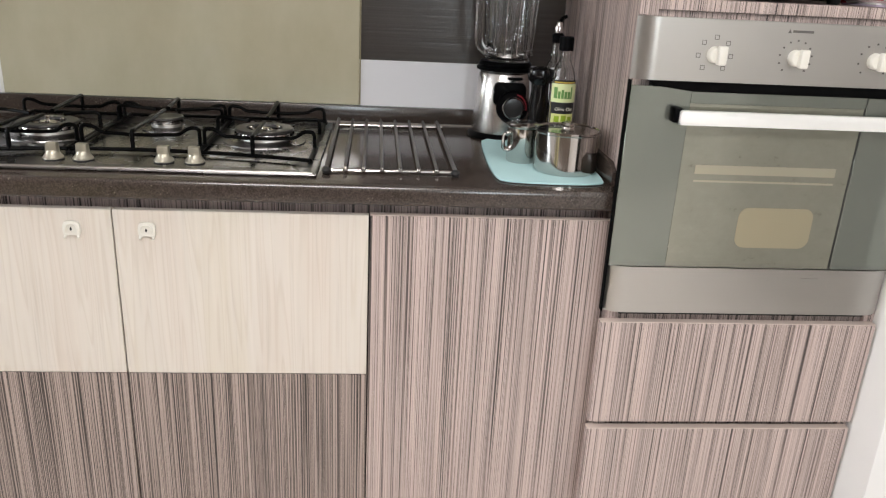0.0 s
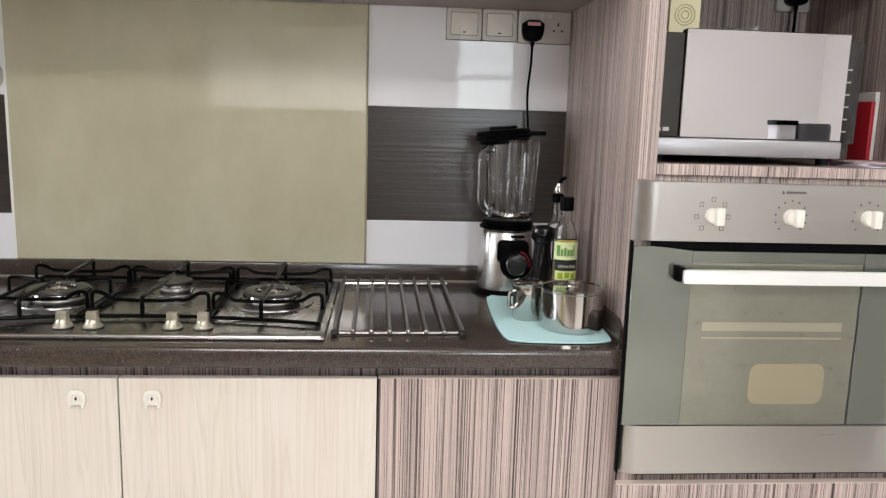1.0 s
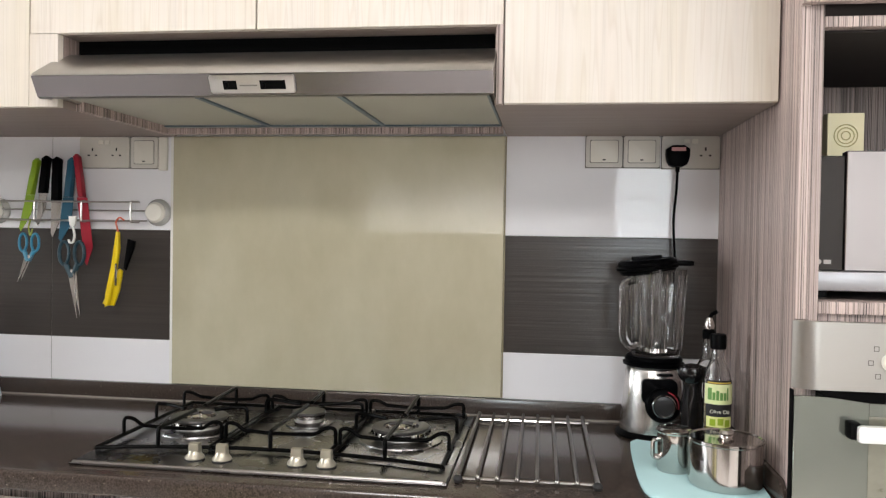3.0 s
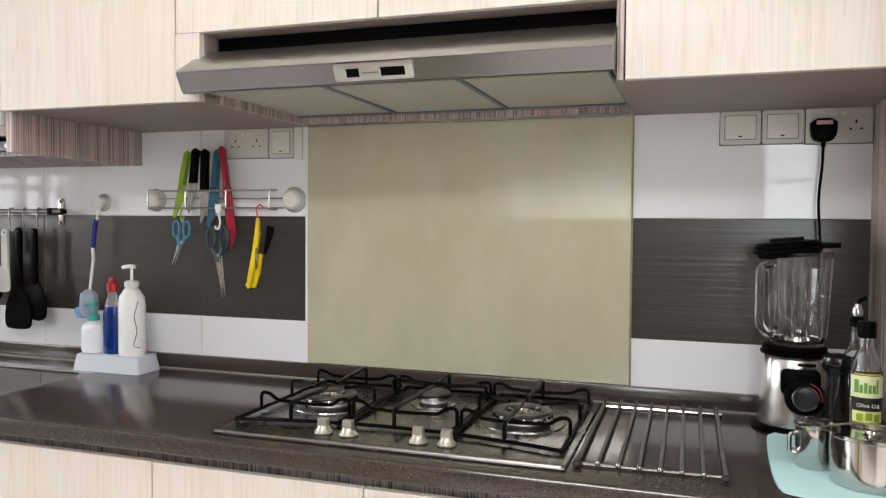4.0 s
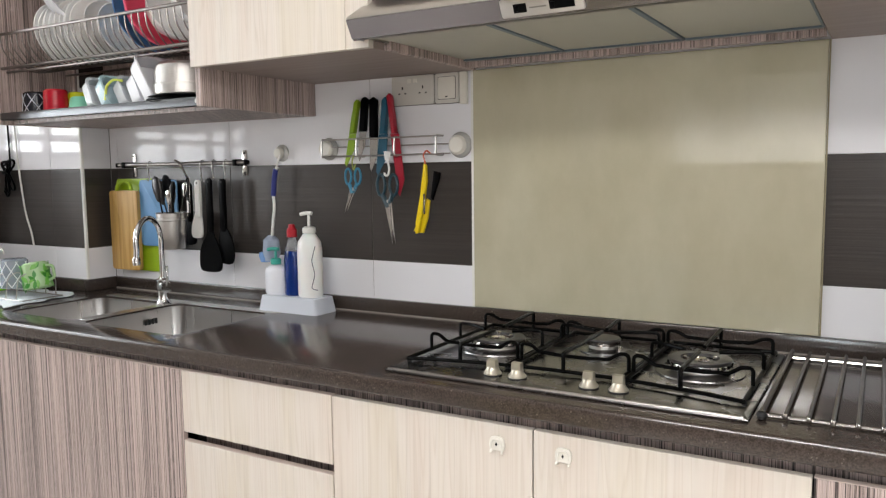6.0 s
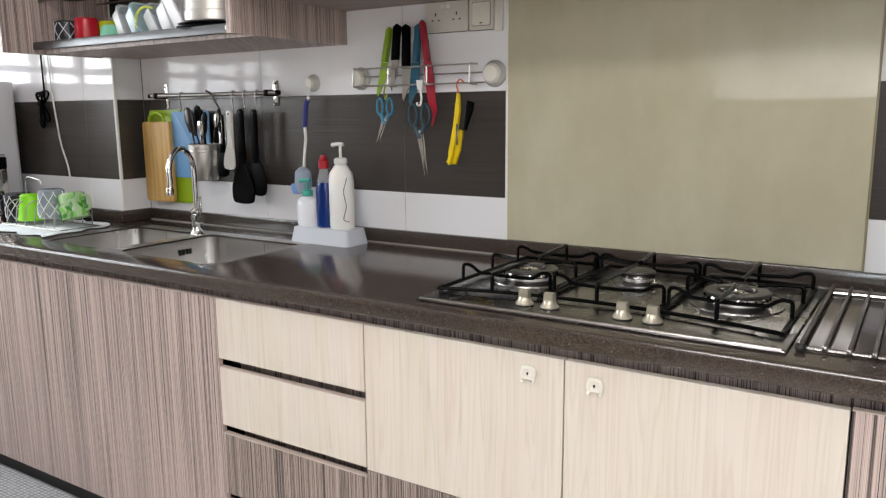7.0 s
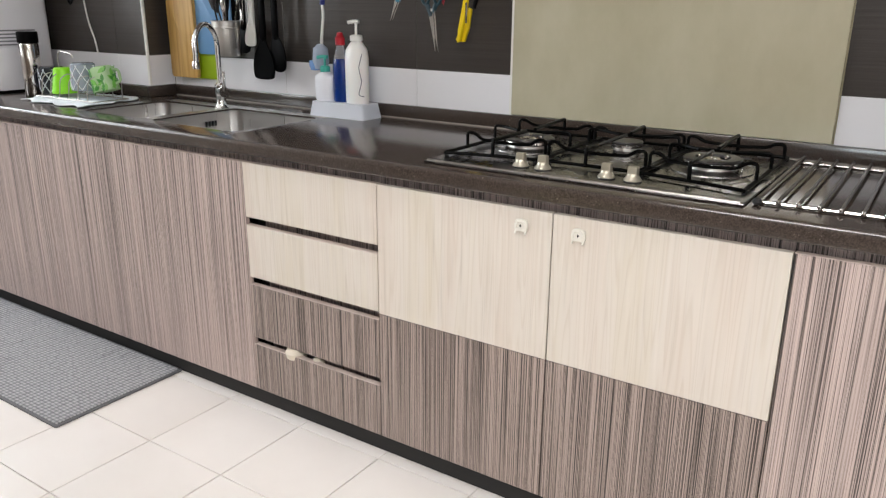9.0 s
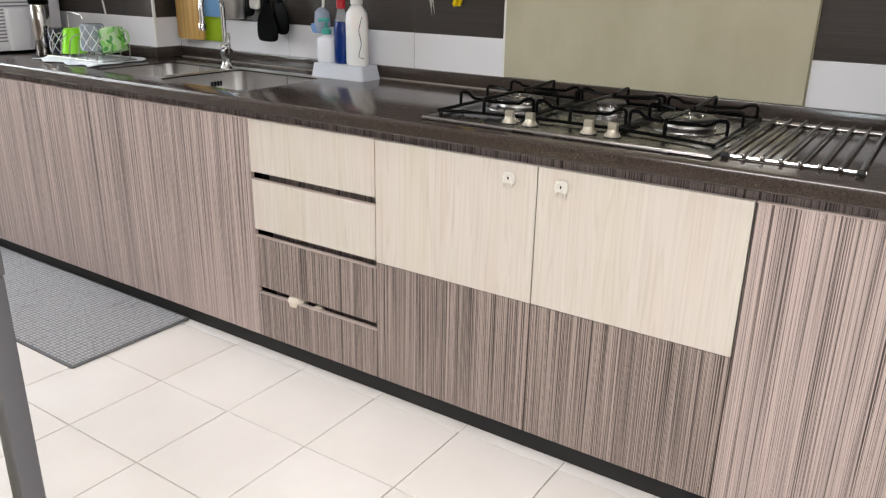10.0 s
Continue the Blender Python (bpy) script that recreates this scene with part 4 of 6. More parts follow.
        for g in gangs:
            part("earth_slot", box(cx + g - 0.002, cx + g + 0.002, y - 0.0106, y - 0.0095, cz + 0.004, cz + 0.013), RUBBER, root)
            for s in (-0.011, 0.011):
                part("pin_slot", box(cx + g + s - 0.003, cx + g + s + 0.003, y - 0.0106, y - 0.0095, cz - 0.010, cz - 0.006), RUBBER, root)
        if kind == "double":
            for s in (-0.010, 0.010):
                part("rocker", box(cx + s - 0.007, cx + s + 0.007, y - 0.013, y - 0.0095, cz + 0.022, cz + 0.034, 0.001, 1), IVORY, root)
    return root


def three_pin_plug(x, y, z, label):
    root = thing("mains_plug", (x, y, z), label, "plug")
    part("plug_body", plate(softened([(x - 0.028, z + 0.024), (x + 0.028, z + 0.024), (x + 0.028, z - 0.010), (x + 0.018, z - 0.030), (x - 0.018, z - 0.030), (x - 0.028, z - 0.010)], 1), y - 0.034, y, "y", 0.004), BLACK, root)
    part("plug_label", box(x - 0.017, x + 0.017, y - 0.0348, y - 0.0336, z + 0.009, z + 0.018), plain("plug_print", 206, 150, 150, 0.5), root)
    part("cord_grip", bar([(x, y - 0.018, z - 0.02), (x, y - 0.018, z - 0.042)], 0.0055, 10), BLACK, root)
    return root


switch_plate(0.206, 0.301, 1.516, 1.596, -0.0005, "switch", "ivory wall switch above the worktop")
switch_plate(0.301, 0.394, 1.516, 1.596, -0.0005, "switch", "ivory wall switch above the worktop")
switch_plate(0.396, 0.540, 1.514, 1.596, -0.0005, "double", "ivory double socket with a black plug")
three_pin_plug(0.433, -0.012, 1.546, "black three-pin plug of the blender")
switch_plate(-1.196, -1.044, 1.509, 1.595, -0.0005, "double", "ivory double socket beside the knife rack")
switch_plate(-1.043, -0.960, 1.508, 1.595, -0.0005, "switch", "ivory wall switch beside the splashback")
single("trunking_end", box(-0.959, -0.934, -0.012, -0.0005, 1.503, 1.596, 0.002), IVORY, "short ivory trunking beside the switch", "trunking")
switch_plate(1.017, 1.105, 1.598, 1.684, -0.1605, "single", "white socket in the back of the niche")
three_pin_plug(1.058, -0.172, 1.640, "black three-pin plug in the niche")
part("power_cord", bar([(1.058, -0.19, 1.60), (1.056, -0.195, 1.54), (1.03, -0.20, 1.46), (0.99, -0.21, 1.42)], 0.004, 8, 0.05), BLACK, mw, "black power cord")

# ---- sink and tap ----
sink = thing("sink", (-1.96, -0.35, 0.70), "double-bowl stainless steel sink let into the worktop", "sink")


def bowl(x0, x1, y0, y1, deep, r=0.045):
    """An open pressed bowl with rounded corners and a rounded floor."""
    b = bmesh.new()
    rings = []
    for inset, z in ((-0.003, TOP - 0.0048), (0.001, TOP - 0.006), (0.005, TOP - deep + 0.03), (0.014, TOP - deep + 0.010), (0.032, TOP - deep)):
        rings.append([b.verts.new((x, y, z)) for x, y in round_rect(x0 + inset, x1 - inset, y0 + inset, y1 - inset, max(r - inset * 0.6, 0.02), 6)])
    n = len(rings[0])
    for p, q in zip(rings, rings[1:]):
        for i in range(n):
            b.faces.new((p[i], p[(i + 1) % n], q[(i + 1) % n], q[i])).smooth = True
    b.faces.new(rings[-1])
    return b


BA, BB = (-1.993, -1.562, -0.554, -0.176), (-2.392, -2.041, -0.545, -0.184)
Z_B = TOP + 0.0022
LEDGE = -0.166


def surround(x0, x1, y0, y1, q, r=0.045, deep=0.005):
    """The worktop round a bowl: a flat ring with a rounded opening and its polished inner edge."""
    b = bmesh.new()
    inner = round_rect(*q, r, 6)
    rim_v = [b.verts.new((x, y, TOP)) for x, y in inner]
    low_v = [b.verts.new((x, y, TOP - deep)) for x, y in inner]
    corner = [b.verts.new((x, y, TOP)) for x, y in ((x1, y1), (x0, y1), (x0, y0), (x1, y0))]
    n = len(inner)
    for i in range(n):
        j = (i + 1) % n
        b.faces.new((rim_v[i], rim_v[j], low_v[j], low_v[i]))
        c, d = i // 7, j // 7
        if c == d:
            b.faces.new((rim_v[i], rim_v[j], corner[c]))
        else:
            b.faces.new((rim_v[i], rim_v[j], corner[d], corner[c]))
    return b


part("sink_surround", surround(SX0, -2.0165, SY0, LEDGE, BB), QUARTZ, worktop)
part("sink_surround", surround(-2.0165, SX1, SY0, LEDGE, BA), QUARTZ, worktop)
part("rear_ledge", box(SX0 + 0.02, SX1 - 0.004, LEDGE - 0.006, SY1 + 0.004, TOP - 0.004, TOP + 0.0015, 0.001, 1), SINK_STEEL, sink)
part("divider", box(BB[1] + 0.002, BA[0] - 0.002, BA[2] + 0.03, LEDGE - 0.0065, TOP - 0.004, TOP + 0.0014, 0.001, 1), SINK_STEEL, sink)
for q, deep in ((BA, 0.19), (BB, 0.17)):
    b = part("bowl", bowl(*q, deep), SINK_STEEL, sink, "brushed steel bowl")
    cx, cy = (q[0] + q[1]) / 2, (q[2] + q[3]) / 2
    part("drain", turned([(0.045, 0.0006), (0.043, 0.003), (0.03, 0.002), (0.028, 0.001), (0, 0.001)], 28, (cx, cy, TOP - deep)), POLISHED, b)
for i in range(4):
    x = -1.975
    part("overflow_slot", box(x - 0.013 - 0.0, x - 0.0102, -0.32 + 0.014 * i, -0.313 + 0.014 * i, TOP - 0.052, TOP - 0.034), RUBBER, sink)

tap = thing("kitchen_tap", (-2.018, -0.214, Z_B), "chrome gooseneck kitchen tap with a side lever", "tap")
tx, ty = -2.018, -0.214
part("tap_base", turned([(0.026, 0), (0.027, 0.004), (0.023, 0.008), (0.018, 0.018), (0.017, 0.05), (0.020, 0.055), (0.020, 0.085), (0.014, 0.092), (0, 0.092)], 28, (tx, ty, Z_B)), CHROME, tap)
goose = [(tx, ty, Z_B + 0.085), (tx, ty, Z_B + 0.20)]
ux, uy = 0.36, -0.933
for k in range(15):
    a = radians(180 - 195 * k / 14)
    d = 0.078 + 0.078 * math.cos(a)
    goose.append((tx + ux * d, ty + uy * d, Z_B + 0.222 + 0.078 * math.sin(a)))
goose.append((tx + ux * 0.157, ty + uy * 0.157, Z_B + 0.165))
part("spout", bar(goose, 0.0092, 14), CHROME, tap)
end = goose[-1]
part("aerator", turned([(0.0125, 0), (0.0125, 0.022), (0.0105, 0.026), (0, 0.026)], 18, (end[0], end[1], end[2] - 0.012)), POLISHED, tap)
part("cartridge", bar([(tx, ty, Z_B + 0.062), (tx + 0.030, ty - 0.012, Z_B + 0.062), (tx + 0.036, ty - 0.014, Z_B + 0.062)], 0.019, 18), CHROME, tap)
part("lever", bar([(tx + 0.033, ty - 0.013, Z_B + 0.066), (tx + 0.040, ty - 0.014, Z_B + 0.10), (tx + 0.034, ty - 0.010, Z_B + 0.135)], 0.0048, 10, 0.03), CHROME, tap)

# ---- soap tray by the sink ----
tray = thing("soap_tray", (-1.52, -0.098, TOP), "frosted white plastic tray turned upside down, carrying bottles", "tray")
b = bmesh.new()
lo = [b.verts.new((x, y, TOP + 0.0004)) for x, y in round_rect(-1.643, -1.398, -0.152, -0.044, 0.012)]
hi = [b.verts.new((x, y, TOP + 0.050)) for x, y in round_rect(-1.634, -1.407, -0.144, -0.052, 0.010)]
for i in range(len(lo)):
    b.faces.new((lo[i], lo[(i + 1) % len(lo)], hi[(i + 1) % len(lo)], hi[i]))
b.faces.new(hi)
b.faces.new(lo[::-1])
part("tray_body", b, FROSTED, tray)
TZ = TOP + 0.0502


def pump_bottle(x, y, r, h, neck, body_mat, pump_mat, label, top, squash=(1, 0.72), sleeve=None):
    root = thing("soap_bottle", (x, y, TZ), label, "bottle", "bottles on the soap tray")
    part("bottle_body", turned([(0, 0), (r * 0.92, 0), (r, 0.008), (r, h * 0.72), (r * 0.92, h * 0.86), (r * 0.55, h * 0.97), (neck, h), (0, h)], 32, (x, y, TZ), squash), body_mat, root)
    part("collar", turned([(neck * 1.25, 0), (neck * 1.25, 0.016), (neck * 0.9, 0.020), (0, 0.020)], 24, (x, y, TZ + h + 0.0003)), pump_mat, root)
    part("pump_stem", turned([(0.0045, 0), (0.0045, top)], 12, (x, y, TZ + h + 0.0203)), pump_mat, root)
    z = TZ + h + 0.020 + top
    part("pump_head", bar([(x + 0.012, y, z), (x - 0.010, y - 0.002, z + 0.001), (x - 0.030, y - 0.004, z - 0.003)], 0.0062, 10, 0.01), pump_mat, root)
    if sleeve:
        part("printed_line", bar(sleeve, 0.0012, 6, 0.01), plain("navy_print", 60, 62, 84, 0.5), root)
    return root


wx = -1.462
pump_bottle(wx, -0.098, 0.044, 0.205, 0.017, material("white_hdpe", srgb(236, 235, 232), 0.34, 0.0, Subsurface_Weight=0.1), WHITE_PLASTIC, "tall white pump bottle with a dark outlined label", 0.042, (1, 0.75),
            [(wx + 0.038, -0.117, TZ + 0.165), (wx + 0.028, -0.124, TZ + 0.12), (wx + 0.036, -0.118, TZ + 0.075), (wx + 0.026, -0.1255, TZ + 0.03), (wx + 0.041, -0.112, TZ + 0.025)])
pump_bottle(-1.606, -0.098, 0.041, 0.098, 0.014, material("milky_soap", srgb(240, 241, 247), 0.3, 0.0, Transmission_Weight=0.1), plain("teal_plastic", 66, 168, 152, 0.35), "squat milky soap bottle with a teal pump", 0.030)
bb = thing("detergent_bottle", (-1.534, -0.098, TZ), "clear bottle of blue detergent with a red cap", "bottle", "bottles on the soap tray")
part("blue_liquid", turned([(0, 0.001), (0.028, 0.001), (0.031, 0.008), (0.031, 0.118), (0.026, 0.145), (0, 0.145)], 28, (-1.534, -0.098, TZ), (1, 0.75)), material("blue_detergent", srgb(12, 52, 132), 0.12, 0.0, Transmission_Weight=0.35), bb, "blue detergent")
part("bottle_neck", turned([(0.026, 0.1453), (0.019, 0.168), (0.014, 0.186), (0.012, 0.196)], 28, (-1.534, -0.098, TZ), (1, 0.75)), CLEAR_PLASTIC, bb)
part("cap", turned([(0.0165, 0.190), (0.0165, 0.214), (0.012, 0.219), (0.009, 0.231), (0, 0.232)], 20, (-1.534, -0.098, TZ)), plain("red_plastic", 178, 24, 40, 0.35), bb)

# ---- oven rack lying on the worktop ----
rk = thing("oven_rack", (0.08, -0.29, TOP), "chromed oven rack lying on the worktop beside the hob", "rack")
RZ = TOP + 0.0125
for i in range(8):
    x = -0.047 + 0.2620 * i / 7
    part("rod", bar([(x, -0.570, RZ), (x - 0.005, -0.040, RZ)], 0.0046 if i in (0, 7) else 0.0036, 8), DARK_WIRE, rk)
    part("rod_end", turned([(0, -0.005), (0.004, -0.004), (0.0052, 0), (0.004, 0.004), (0, 0.005)], 10, (x, -0.571, RZ - 0.001)), POLISHED, rk)
for y in (-0.556, -0.078):
    part("cross_bar", bar([(-0.055, y - 0.004, RZ - 0.0075), (0.223, y + 0.004, RZ - 0.0075)], 0.0044, 8), POLISHED, rk)
for x in (-0.047, 0.215):
    part("end_stop", turned([(0, -0.008), (0.007, -0.006), (0.0095, 0), (0.007, 0.006), (0, 0.008)], 14, (x, -0.574, TOP + 0.0088)), RUBBER, rk)

# ---- mint mat with steel pots ----
MAT_EDGE = softened([(0.316, -0.180), (0.505, -0.168), (0.527, -0.185), (0.527, -0.575), (0.512, -0.618), (0.325, -0.612), (0.294, -0.585), (0.302, -0.300)], 2)
counter_mat = thing("counter_mat", (0.41, -0.39, TOP), "mint green felt drying mat on the worktop", "mat")
part("felt", plate(MAT_EDGE, TOP + 0.0022, TOP + 0.006, "z", 0.0012), plain("mint_felt", 186, 222, 224, 0.8), counter_mat)
part("backing", plate(MAT_EDGE, TOP + 0.0004, TOP + 0.0021, "z"), RUBBER, counter_mat, "dark rubber backing")
MZ = TOP + 0.0062


def shell(profile_out, thick):
    inner = [(max(r - thick, 0), z + (thick if i == 0 else 0)) for i, (r, z) in enumerate(profile_out)]
    return profile_out + inner[::-1]


pot = thing("steel_pot", (0.457, -0.503, MZ), "small polished steel pot with a flat lid on the mint mat", "pot")
part("pot_body", turned([(0, 0), (0.064, 0), (0.0675, 0.004), (0.068, 0.083), (0.0705, 0.0855), (0.0705, 0.0875), (0.0665, 0.0875), (0.0655, 0.006), (0, 0.006)], 48, (0.457, -0.503, MZ)), POLISHED, pot)
lid = part("lid", turned([(0.0695, 0.0880), (0.0695, 0.0900), (0.0665, 0.0905), (0.0645, 0.0885), (0.058, 0.0885), (0.030, 0.0905), (0, 0.0908)], 48, (0.457, -0.503, MZ)), POLISHED, pot, "polished steel lid")
part("lid_knob", turned([(0.013, 0.0905), (0.012, 0.094), (0.016, 0.099), (0.012, 0.104), (0, 0.105)], 24, (0.457, -0.503, MZ)), POLISHED, lid)
mug = thing("steel_mug", (0.374, -0.430, MZ), "small polished steel lidded mug on the mint mat", "mug")
part("mug_body", turned([(0, 0), (0.031, 0), (0.033, 0.003), (0.033, 0.076), (0.036, 0.080), (0.036, 0.0815), (0.031, 0.0815), (0.031, 0.004), (0, 0.004)], 40, (0.374, -0.430, MZ)), POLISHED, mug)
part("lid", turned([(0.0355, 0.0818), (0.0358, 0.0835), (0.030, 0.0875), (0.012, 0.090), (0, 0.0905)], 36, (0.374, -0.430, MZ)), POLISHED, mug, "domed steel lid")
part("handle", bar([(0.344, -0.440, MZ + 0.064), (0.330, -0.446, MZ + 0.062), (0.330, -0.446, MZ + 0.030), (0.344, -0.440, MZ + 0.028)], 0.0035, 8, 0.006, 1.8), POLISHED, mug)

# ---- blender ----
bl = thing("blender", (0.371, -0.127, TOP), "steel jug blender with a glass jug and black lid", "blender")
bxx, byy = 0.371, -0.127
part("foot_ring", turned([(0, 0.0004), (0.085, 0.0004), (0.087, 0.006), (0.079, 0.014), (0.076, 0.016), (0, 0.016)], 40, (bxx, byy, TOP)), BLACK, bl)
part("motor_base", turned([(0.0765, 0.0163), (0.076, 0.03), (0.069, 0.10), (0.0645, 0.158), (0.060, 0.166), (0, 0.166)], 48, (bxx, byy, TOP)), STEEL_ROUND, bl, "brushed steel motor base")
part("collar", turned([(0.062, 0.1663), (0.071, 0.170), (0.072, 0.176), (0.066, 0.179), (0.068, 0.184), (0.062, 0.192), (0, 0.192)], 40, (bxx, byy, TOP)), BLACK, bl)
dial = part("dial_panel", plate(round_rect(bxx - 0.034, bxx + 0.046, TOP + 0.088, TOP + 0.146, 0.014), byy - 0.0745, byy - 0.050, "y", 0.002), BLACK, bl)
dx, dz = bxx + 0.014, TOP + 0.087
b = turned([(0.040, 0), (0.041, 0.008), (0.037, 0.014), (0, 0.014)], 36)
b.transform(pose(dx, byy - 0.069, dz, 90))
part("dial", b, BLACK, dial)
b = turned([(0.0275, 0), (0.0275, 0.009), (0.0262, 0.011), (0.0240, 0.011), (0.0232, 0.0092), (0.0232, 0)], 36)
b.transform(pose(dx, byy - 0.083, dz, 90))
part("dial_ring", b, CHROME, dial, "chrome dial ring")
b = turned([(0.0230, 0), (0.0230, 0.0075), (0.016, 0.0085), (0, 0.0085)], 32)
b.transform(pose(dx, byy - 0.083, dz, 90))
part("dial_face", b, plain("dark_dial_face", 44, 42, 42, 0.25), dial)
part("red_arc", bar([(dx + 0.0335 * math.cos(radians(a)), byy - 0.0838, dz + 0.0335 * math.sin(radians(a))) for a in range(-10, 80, 12)], 0.0016, 6), plain("red_print", 150, 40, 52), dial)
part("top_bar", box(bxx + 0.000, bxx + 0.036, byy - 0.0655, byy - 0.058, TOP + 0.152, TOP + 0.158), BLACK, bl)
part("lettering_bar", box(bxx + 0.020, bxx + 0.050, byy - 0.0745, byy - 0.068, TOP + 0.034, TOP + 0.039), BLACK, bl)
JZ = TOP + 0.1925
jr = [(0.055, 0), (0.058, 0.01), (0.061, 0.07), (0.066, 0.15), (0.069, 0.200), (0.071, 0.206)]
part("jug", turned(jr + [(r - 0.0045, z + (0.006 if z == 0 else 0)) for r, z in jr[::-1]] + [(0, 0.006)], 24, (bxx + 0.004, byy, JZ)), CLEAR, bl, "clear ribbed glass jug")
for k in range(6):
    a = radians(-160 + 28 * k)
    part("jug_rib", bar([(bxx + 0.004 + 0.059 * math.cos(a), byy + 0.059 * math.sin(a), JZ + 0.016), (bxx + 0.004 + 0.068 * math.cos(a), byy + 0.068 * math.sin(a), JZ + 0.195)], 0.0038, 8), CLEAR, bl)
hxd, hyd = -0.80, -0.60
part("jug_handle", bar([(bxx + 0.004 + hxd * q, byy + hyd * q, JZ + z) for q, z in ((0.066, 0.182), (0.104, 0.176), (0.104, 0.045), (0.078, 0.022), (0.058, 0.036))], 0.0098, 12, 0.028), CLEAR, bl)
part("blade_hub", turned([(0.030, 0.0065), (0.026, 0.016), (0.010, 0.020), (0, 0.024)], 24, (bxx + 0.004, byy, JZ)), POLISHED, bl)
b = turned([(0, 0.198), (0.062, 0.196), (0.066, 0.205), (0.073, 0.208), (0.074, 0.214), (0.069, 0.217), (0.070, 0.224), (0.064, 0.230), (0.036, 0.231), (0.035, 0.238), (0, 0.238)], 32)
b.transform(pose(bxx + 0.004, byy, JZ, 0, -6, 0))
lid = part("lid", b, BLACK, bl, "black jug lid")
part("lid_spout", box(bxx + 0.044, bxx + 0.086, byy - 0.030, byy + 0.022, JZ + 0.216, JZ + 0.228, 0.004), BLACK, lid)
part("power_cord", bar([(0.433, -0.030, 1.504), (0.432, -0.032, 1.46), (0.424, -0.034, 1.38), (0.430, -0.036, 1.30), (0.437, -0.040, 1.16), (0.445, -0.040, 1.00), (0.440, -0.045, 0.93), (0.425, -0.06, TOP + 0.006), (0.405, -0.075, TOP + 0.004)], 0.0032, 8, 0.04), BLACK, bl, "black power cord")

# ---- pepper mill and oil bottles ----
mill = thing("pepper_mill", (0.436, -0.272, MZ), "black turned pepper mill behind the pots", "pepper mill")
part("mill_body", turned([(0, 0), (0.027, 0), (0.028, 0.02), (0.022, 0.06), (0.024, 0.10), (0.020, 0.135), (0.021, 0.150), (0, 0.150)], 32, (0.436, -0.272, MZ)), material("black_lacquer", srgb(18, 17, 18), 0.12), mill)
part("mill_head", turned([(0.021, 0.1505), (0.029, 0.160), (0.033, 0.172), (0.030, 0.184), (0.012, 0.190), (0, 0.190)], 32, (0.436, -0.272, MZ)), material("black_lacquer", srgb(18, 17, 18), 0.12), mill)
part("mill_band", turned([(0.0285, 0.008), (0.0292, 0.012), (0.0288, 0.030), (0.026, 0.032)], 32, (0.436, -0.272, MZ)), POLISHED, mill)


def oil_bottle(x, y, z0, h, r, labelled, label):
    root = thing("oil_bottle", (x, y, z0), label, "bottle", "oil bottles")
    out = [(0, 0), (r * 0.92, 0), (r, 0.006), (r, h * 0.60), (r * 0.86, h * 0.70), (r * 0.46, h * 0.80), (r * 0.42, h * 0.93)]
    part("bottle_glass", turned(out + [(q - 0.0025, w + (0.003 if w == 0 else 0)) for q, w in out[:0:-1]] + [(0, 0.003)], 32, (x, y, z0)), CLEAR, root, "clear glass")
    part("oil", turned([(0, 0.0035), (r * 0.90, 0.004), (r - 0.003, 0.01), (r - 0.003, h * (0.50 if labelled else 0.35)), (0, h * (0.50 if labelled else 0.35))], 32, (x, y, z0)), material("olive_oil", srgb(232, 226, 150), 0.05, 0.0, Transmission_Weight=0.95, IOR=1.45), root, "yellow green oil")
    return root


ob = oil_bottle(0.4755, -0.335, MZ, 0.268, 0.0290, True, "olive oil bottle with a pale yellow and black label")
part("cap", turned([(0.0165, 0.235), (0.0165, 0.262), (0.0150, 0.266), (0, 0.266)], 24, (0.4755, -0.335, MZ)), BLACK, ob, "black screw cap")


def wrap(x, y, z0, z1, r, a0, a1, t=0.0006):
    b = bmesh.new()
    n = 14
    rows = [[b.verts.new((x + rr * math.cos(radians(a0 + (a1 - a0) * i / n)), y + rr * math.sin(radians(a0 + (a1 - a0) * i / n)), z)) for i in range(n + 1)] for rr, z in ((r, z0), (r, z1), (r + t, z1), (r + t, z0))]
    for a, c in zip(rows, rows[1:] + rows[:1]):
        for i in range(n):
            b.faces.new((a[i], a[i + 1], c[i + 1], c[i]))
    for i in (0, n):
        b.faces.new([row[i] for row in rows])
    return b


OX, OY, OR = 0.4755, -0.335, 0.0292
part("label", wrap(OX, OY, MZ + 0.074, MZ + 0.172, OR, -150, -30), plain("label_black", 22, 22, 24, 0.45), ob, "black paper label")
part("label_band", wrap(OX, OY, MZ + 0.122, MZ + 0.164, OR + 0.0007, -155, -25), plain("label_yellow", 222, 230, 176, 0.45), ob, "pale yellow name band")
part("label_picture", wrap(OX, OY, MZ + 0.074, MZ + 0.096, OR + 0.0007, -145, -35), plain("label_olives", 222, 226, 150, 0.45), ob, "olive picture")
part("label_stripe", wrap(OX, OY, MZ + 0.1655, MZ + 0.1685, OR + 0.0007, -140, -40), plain("label_gold", 198, 172, 70, 0.45), ob)
GREEN_INK = plain("label_green_ink", 106, 152, 78, 0.45)
for a0, a1, z0, z1 in ((-138, -122, 0.131, 0.156), (-119, -108, 0.131, 0.147), (-105, -94, 0.131, 0.151), (-91, -80, 0.131, 0.147), (-77, -66, 0.131, 0.147), (-63, -57, 0.131, 0.157)):
    part("name_bar", wrap(OX, OY, MZ + z0, MZ + z1, OR + 0.0014, a0, a1), GREEN_INK, ob)
